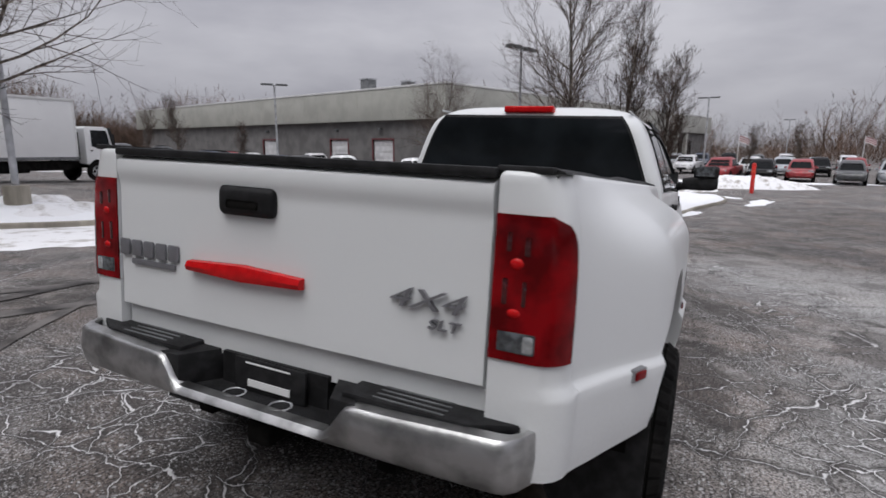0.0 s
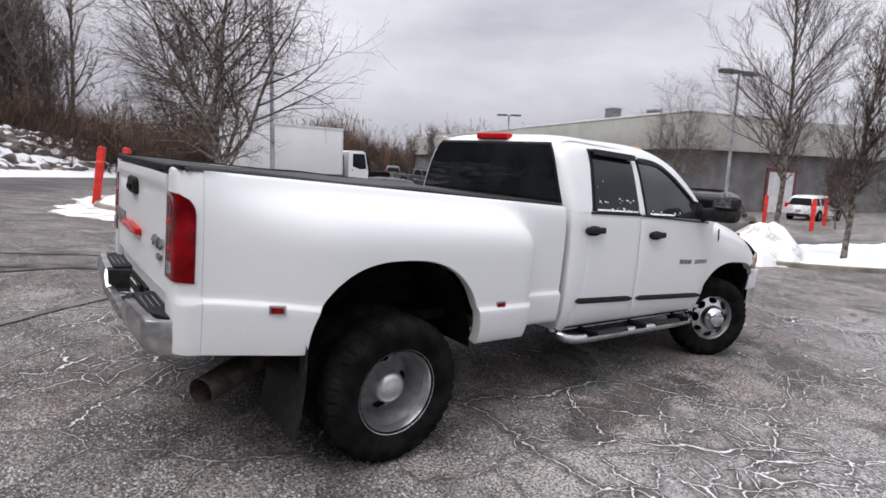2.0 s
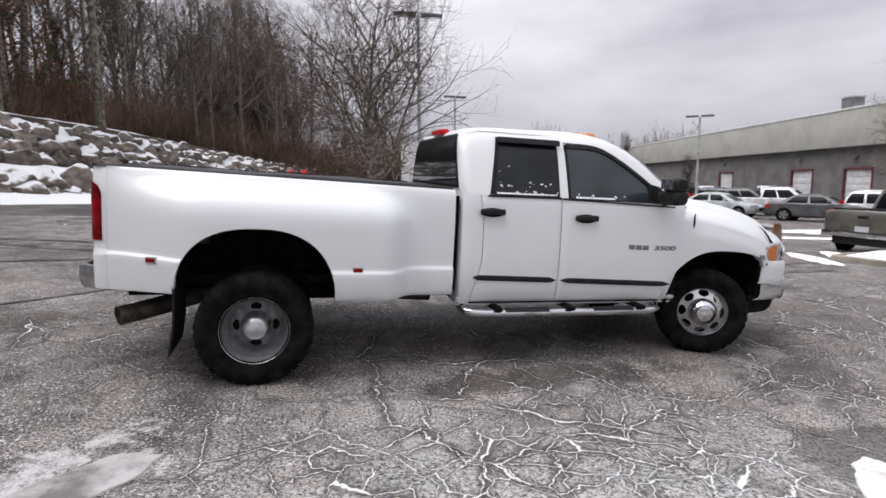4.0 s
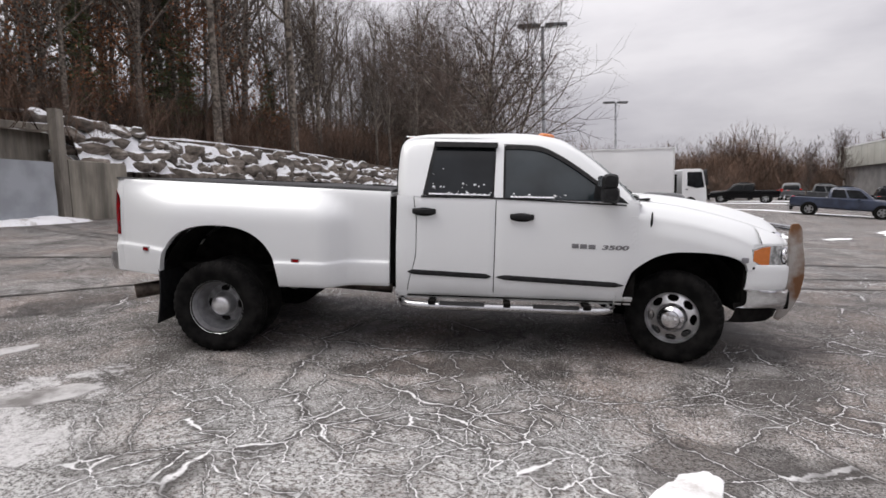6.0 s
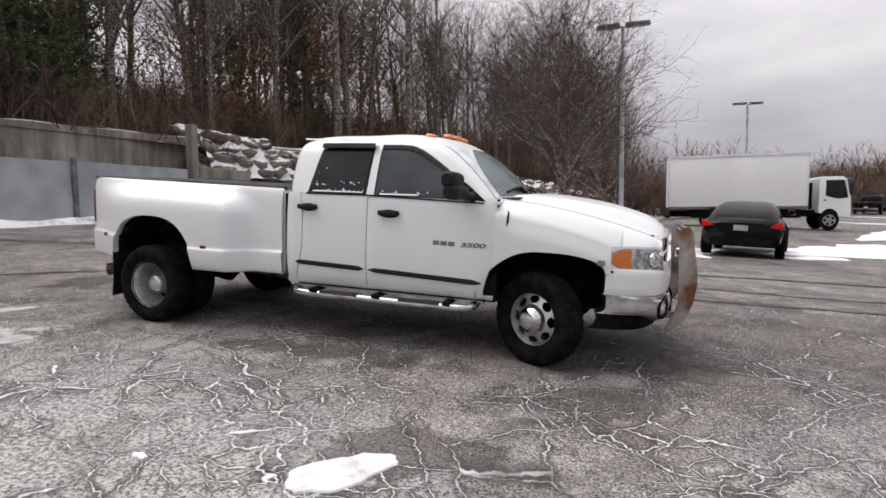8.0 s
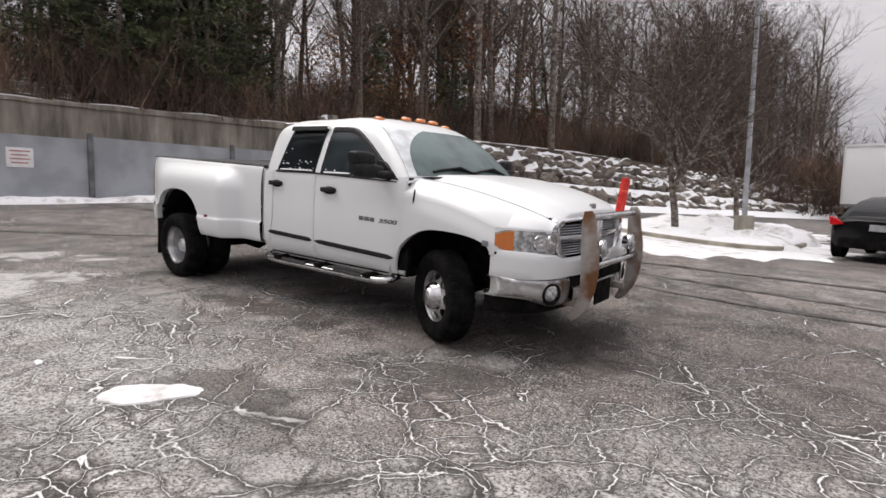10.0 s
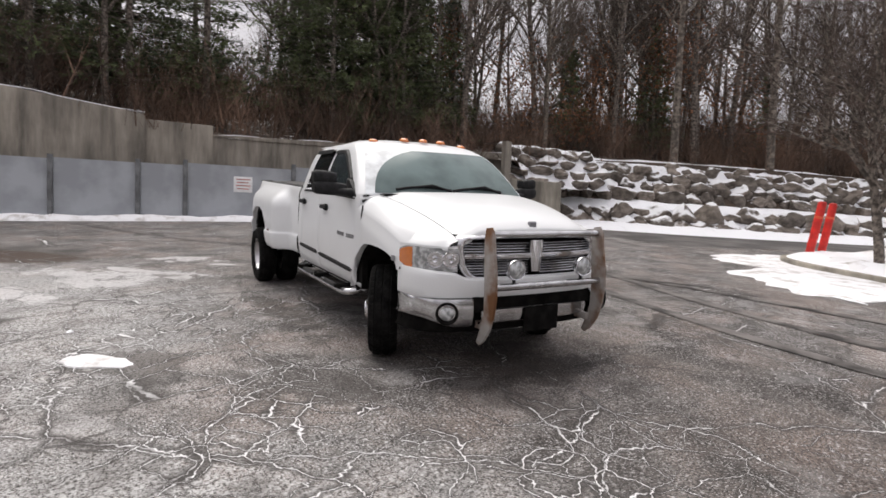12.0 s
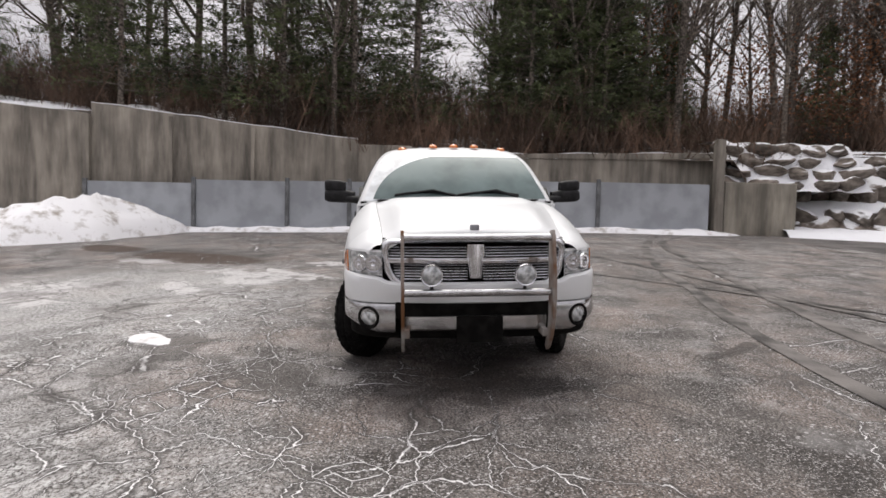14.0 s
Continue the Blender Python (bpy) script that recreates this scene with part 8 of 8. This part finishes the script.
# pines
def pine(seed, height, name="pine_tree"):
    rnd = random.Random(seed)
    t = thing(name, "dark green pine with drooping boughs among bare trees", "pine tree", None, "pines on the hillside")
    tr = [([Vector((0, 0, -0.3)), Vector((0.05, 0, height * 0.5)), Vector((0, 0.05, height))], [0.16, 0.10, 0.02])]
    limbs, verts, faces = [], [], []
    z = height * 0.10
    while z < height * 0.97:
        f = z / height
        for _ in range(rnd.randint(4, 6)):
            a = rnd.uniform(0, 6.28)
            ln = (0.30 + 2.6 * (1 - f) ** 0.8) * rnd.uniform(0.65, 1.15)
            d = Vector((math.cos(a), math.sin(a), rnd.uniform(-0.05, 0.35)))
            p0 = Vector((0, 0, z))
            p1, p2 = p0 + d * ln * 0.55, p0 + d * ln + Vector((0, 0, -0.12 * ln))
            limbs.append(([p0, p1, p2], [0.028 * (1 - f) + 0.008, 0.014, 0.004]))
            for _ in range(int(12 + 30 * (1 - f))):
                g = rnd.uniform(0.22, 1.0)
                c = p0.lerp(p1, g / 0.55) if g < 0.55 else p1.lerp(p2, (g - 0.55) / 0.45)
                c = c + Vector((rnd.gauss(0, 0.16), rnd.gauss(0, 0.16), rnd.gauss(-0.02, 0.09))) * (0.5 + ln * 0.25)
                u = Vector((rnd.gauss(0, 1), rnd.gauss(0, 1), rnd.gauss(0, 0.45))).normalized()
                w = u.cross(Vector((rnd.gauss(0, 1), rnd.gauss(0, 1), rnd.gauss(0, 1)))).normalized()
                s = rnd.uniform(0.11, 0.24)
                k = len(verts)
                for q in range(4):
                    e = (u + Vector((rnd.gauss(0, 0.45), rnd.gauss(0, 0.45), rnd.gauss(0, 0.3)))).normalized() * s * rnd.uniform(0.8, 1.4)
                    verts += [c - w * s * 0.11, c + w * s * 0.11, c + e]
                    faces.append((k + 3 * q, k + 3 * q + 1, k + 3 * q + 2))
        z += rnd.uniform(0.22, 0.42) * (1 if f < 0.8 else 0.7)
    a = new("trunk", limb_mesh("trunk", tr, BARK, 8))
    b = new("branchwork", limb_mesh("branchwork", limbs, BARK, 5))
    c = new("needles", raw_mesh("needles", verts, faces, NEEDLE))
    a.parent = b.parent = c.parent = t
    return t


pines = [pine(60 + k, 11.0 + 1.2 * k) for k in range(3)]
PINES = [(-17.5, -3.0, 1.15), (-18.5, 0.0, 1.2), (-20.5, 5.0, 1.2), (-17.2, 7.6, 0.85), (-22, -6.5, 1.2), (-19, -9.5, 1.0), (-24, 0.0, 1.2), (-17.0, -13.5, 0.95), (-21, -17.0, 1.1), (-18, -21, 1.0), (-17.2, 9.2, 1.0),
         (-19.6, 13.5, 0.7), (-17.5, 21.0, 0.65), (-15.5, 26.0, 0.75), (-19, 30, 0.8), (-22, 24, 0.9), (-13.0, 34.0, 0.55), (-29, -20, 1.2), (-24, 16, 0.9), (-21, -25, 1.1), (-17.0, -6.2, 1.0), (-19.4, 5.4, 1.3), (-17.6, 5.6, 1.0), (-21, -3.5, 1.2), (-18.2, 10.2, 0.9), (-17.6, 6.7, 1.2), (-19.0, 8.6, 1.3), (-18.0, 11.6, 1.1), (-20.8, 10.6, 1.3), (-20.5, -13, 1.0)]
for k, (x, y, s) in enumerate(PINES):
    if k < 3:
        pines[k].matrix_basis = pose(x, y, hill_z(x, y) - 0.2, 0, 0, 50 * k) @ Matrix.Scale(s, 4)
    else:
        q = copy_thing(pines[k % 3], pose(x, y, hill_z(x, y) - 0.2, 0, 0, 67 * k))
        q.scale = (s, s, s)


# undergrowth, far woods: countless stems in single meshes
def brush(name, label, places, mat, seed, slim=1.0, twigs=12):
    rnd = random.Random(seed)
    verts, faces = [], []
    for x, y, z, h, n, wide in places:
        for _ in range(n):
            p = Vector((x + rnd.gauss(0, wide), y + rnd.gauss(0, wide), z - 0.1))
            hh = h * rnd.uniform(0.4, 1.15)
            d = Vector((rnd.gauss(0, 0.42), rnd.gauss(0, 0.42), 1)).normalized()
            r = (hh * 0.0065 + 0.004) * slim
            q = p + d * hh
            a = Vector((rnd.gauss(0, 1), rnd.gauss(0, 1), 0)).normalized() * r
            k = len(verts)
            verts += [p - a, p + a, q]
            faces.append((k, k + 1, k + 2))
            for _ in range(twigs):
                g = rnd.uniform(0.15, 0.97)
                c = p.lerp(q, g)
                e = (d * 0.7 + Vector((rnd.gauss(0, 0.7), rnd.gauss(0, 0.7), rnd.gauss(0.1, 0.4)))).normalized() * hh * (1.05 - g) * rnd.uniform(0.3, 0.9)
                k = len(verts)
                b = a * 0.55
                verts += [c - b, c + b, c + e]
                faces.append((k, k + 1, k + 2))
    ob = new(name, raw_mesh(name, verts, faces, mat))
    return tagged(ob, label, "undergrowth", kind="stuff")


rnd = random.Random(9)
places = []
for _ in range(1000):
    y = rnd.uniform(-34, 72)
    base_x = wall_x(y) - 1.3 - 2.2 * step(-3, -12, y) if y < 14 else lerp_table(y, [(p[1], p[0]) for p in ROCKLINE]) - 5.0
    x = base_x - rnd.uniform(0, 1) ** 1.5 * 22
    places.append((x, y, hill_z(x, y), rnd.uniform(1.0, 3.6) + 0.20 * (base_x - x), 17, 0.9))
brush("undergrowth", "tangle of bare brown undergrowth on the hillside", places, BRUSH, 1)
places = []
for _ in range(1500):
    y = rnd.uniform(-70, 110)
    x = -36 - rnd.uniform(0, 30) - (0.0 if y < 14 else -0.35 * (y - 14))
    places.append((x, y, 8, rnd.uniform(1.5, 5.0) if y < 20 else rnd.uniform(2.0, 6.5), 12, 1.8))
brush("far_woods", "dense distant bare woods behind the hillside", places, BRUSH, 2)
places = []
for k in range(2900):
    a = radians(rnd.uniform(-175, 78) if k < 1300 else rnd.uniform(40, 80))
    d = rnd.uniform(92, 150)
    x, y = 5 + d * math.cos(a), d * math.sin(a)
    tall = 8.5 + 2.5 * math.sin(a * 23) + 1.5 * math.sin(a * 61 + 1)
    places.append((x, y, ground_z(x, y) - 0.3, tall * rnd.uniform(0.55, 1.15), 11, 2.2))
brush("far_treeline", "distant line of bare brown trees beyond the lots", places, BRUSH, 3, 0.85, 18)
places = []
for k in range(700):
    y = rnd.uniform(44, 95)
    x = lerp_table(y, [(40, 2), (58, 12), (95, 40)]) + (rnd.uniform(-14, 2) if k < 420 else rnd.uniform(-2, 14))
    tall = rnd.uniform(3.5, 8.0) if k < 420 else rnd.uniform(2.2, 5.6)
    places.append((x, y, 0.3, tall * (1 + 0.25 * noise.noise((x * 0.2, y * 0.2, 1))), 12, 0.9))
brush("roadside_woods", "bare brown roadside trees beyond the boulders", places, BRUSH, 4, 0.9, 16)

# dry oak leaves still hanging on a few trees
rnd = random.Random(12)
verts, faces = [], []
for x, y, z, r, n in ((-19, 12.5, 10.5, 2.2, 900), (-17.5, 22.5, 9.0, 2.4, 1500), (-16, 28, 10, 2.6, 1500), (-20, 8, 12, 1.8, 600), (-13.5, 25.5, 11.5, 2.2, 1300), (-18.5, 17.5, 9.0, 2.4, 1100), (-14.0, 32.0, 9.0, 2.4, 1100), (-16.5, 20.0, 6.6, 1.4, 500), (-11.5, 31.0, 6.2, 1.2, 400), (-21.0, 25.0, 13.0, 2.6, 1100)):
    for _ in range(n):
        c = Vector((x + rnd.gauss(0, r * 0.5), y + rnd.gauss(0, r * 0.5), z + rnd.gauss(0, r * 0.7)))
        u = Vector((rnd.gauss(0, 1), rnd.gauss(0, 1), rnd.gauss(0, 1))).normalized() * 0.09
        w = u.cross(Vector((rnd.gauss(0, 1), rnd.gauss(0, 1), 0.3))).normalized() * 0.05
        k = len(verts)
        verts += [c - u, c + w, c + u, c - w]
        faces.append((k, k + 1, k + 2, k + 3))
tagged(new("dry_leaves", raw_mesh("dry_leaves", verts, faces, LEAF)), "withered orange-brown oak leaves still on the trees", "leaves", kind="stuff")
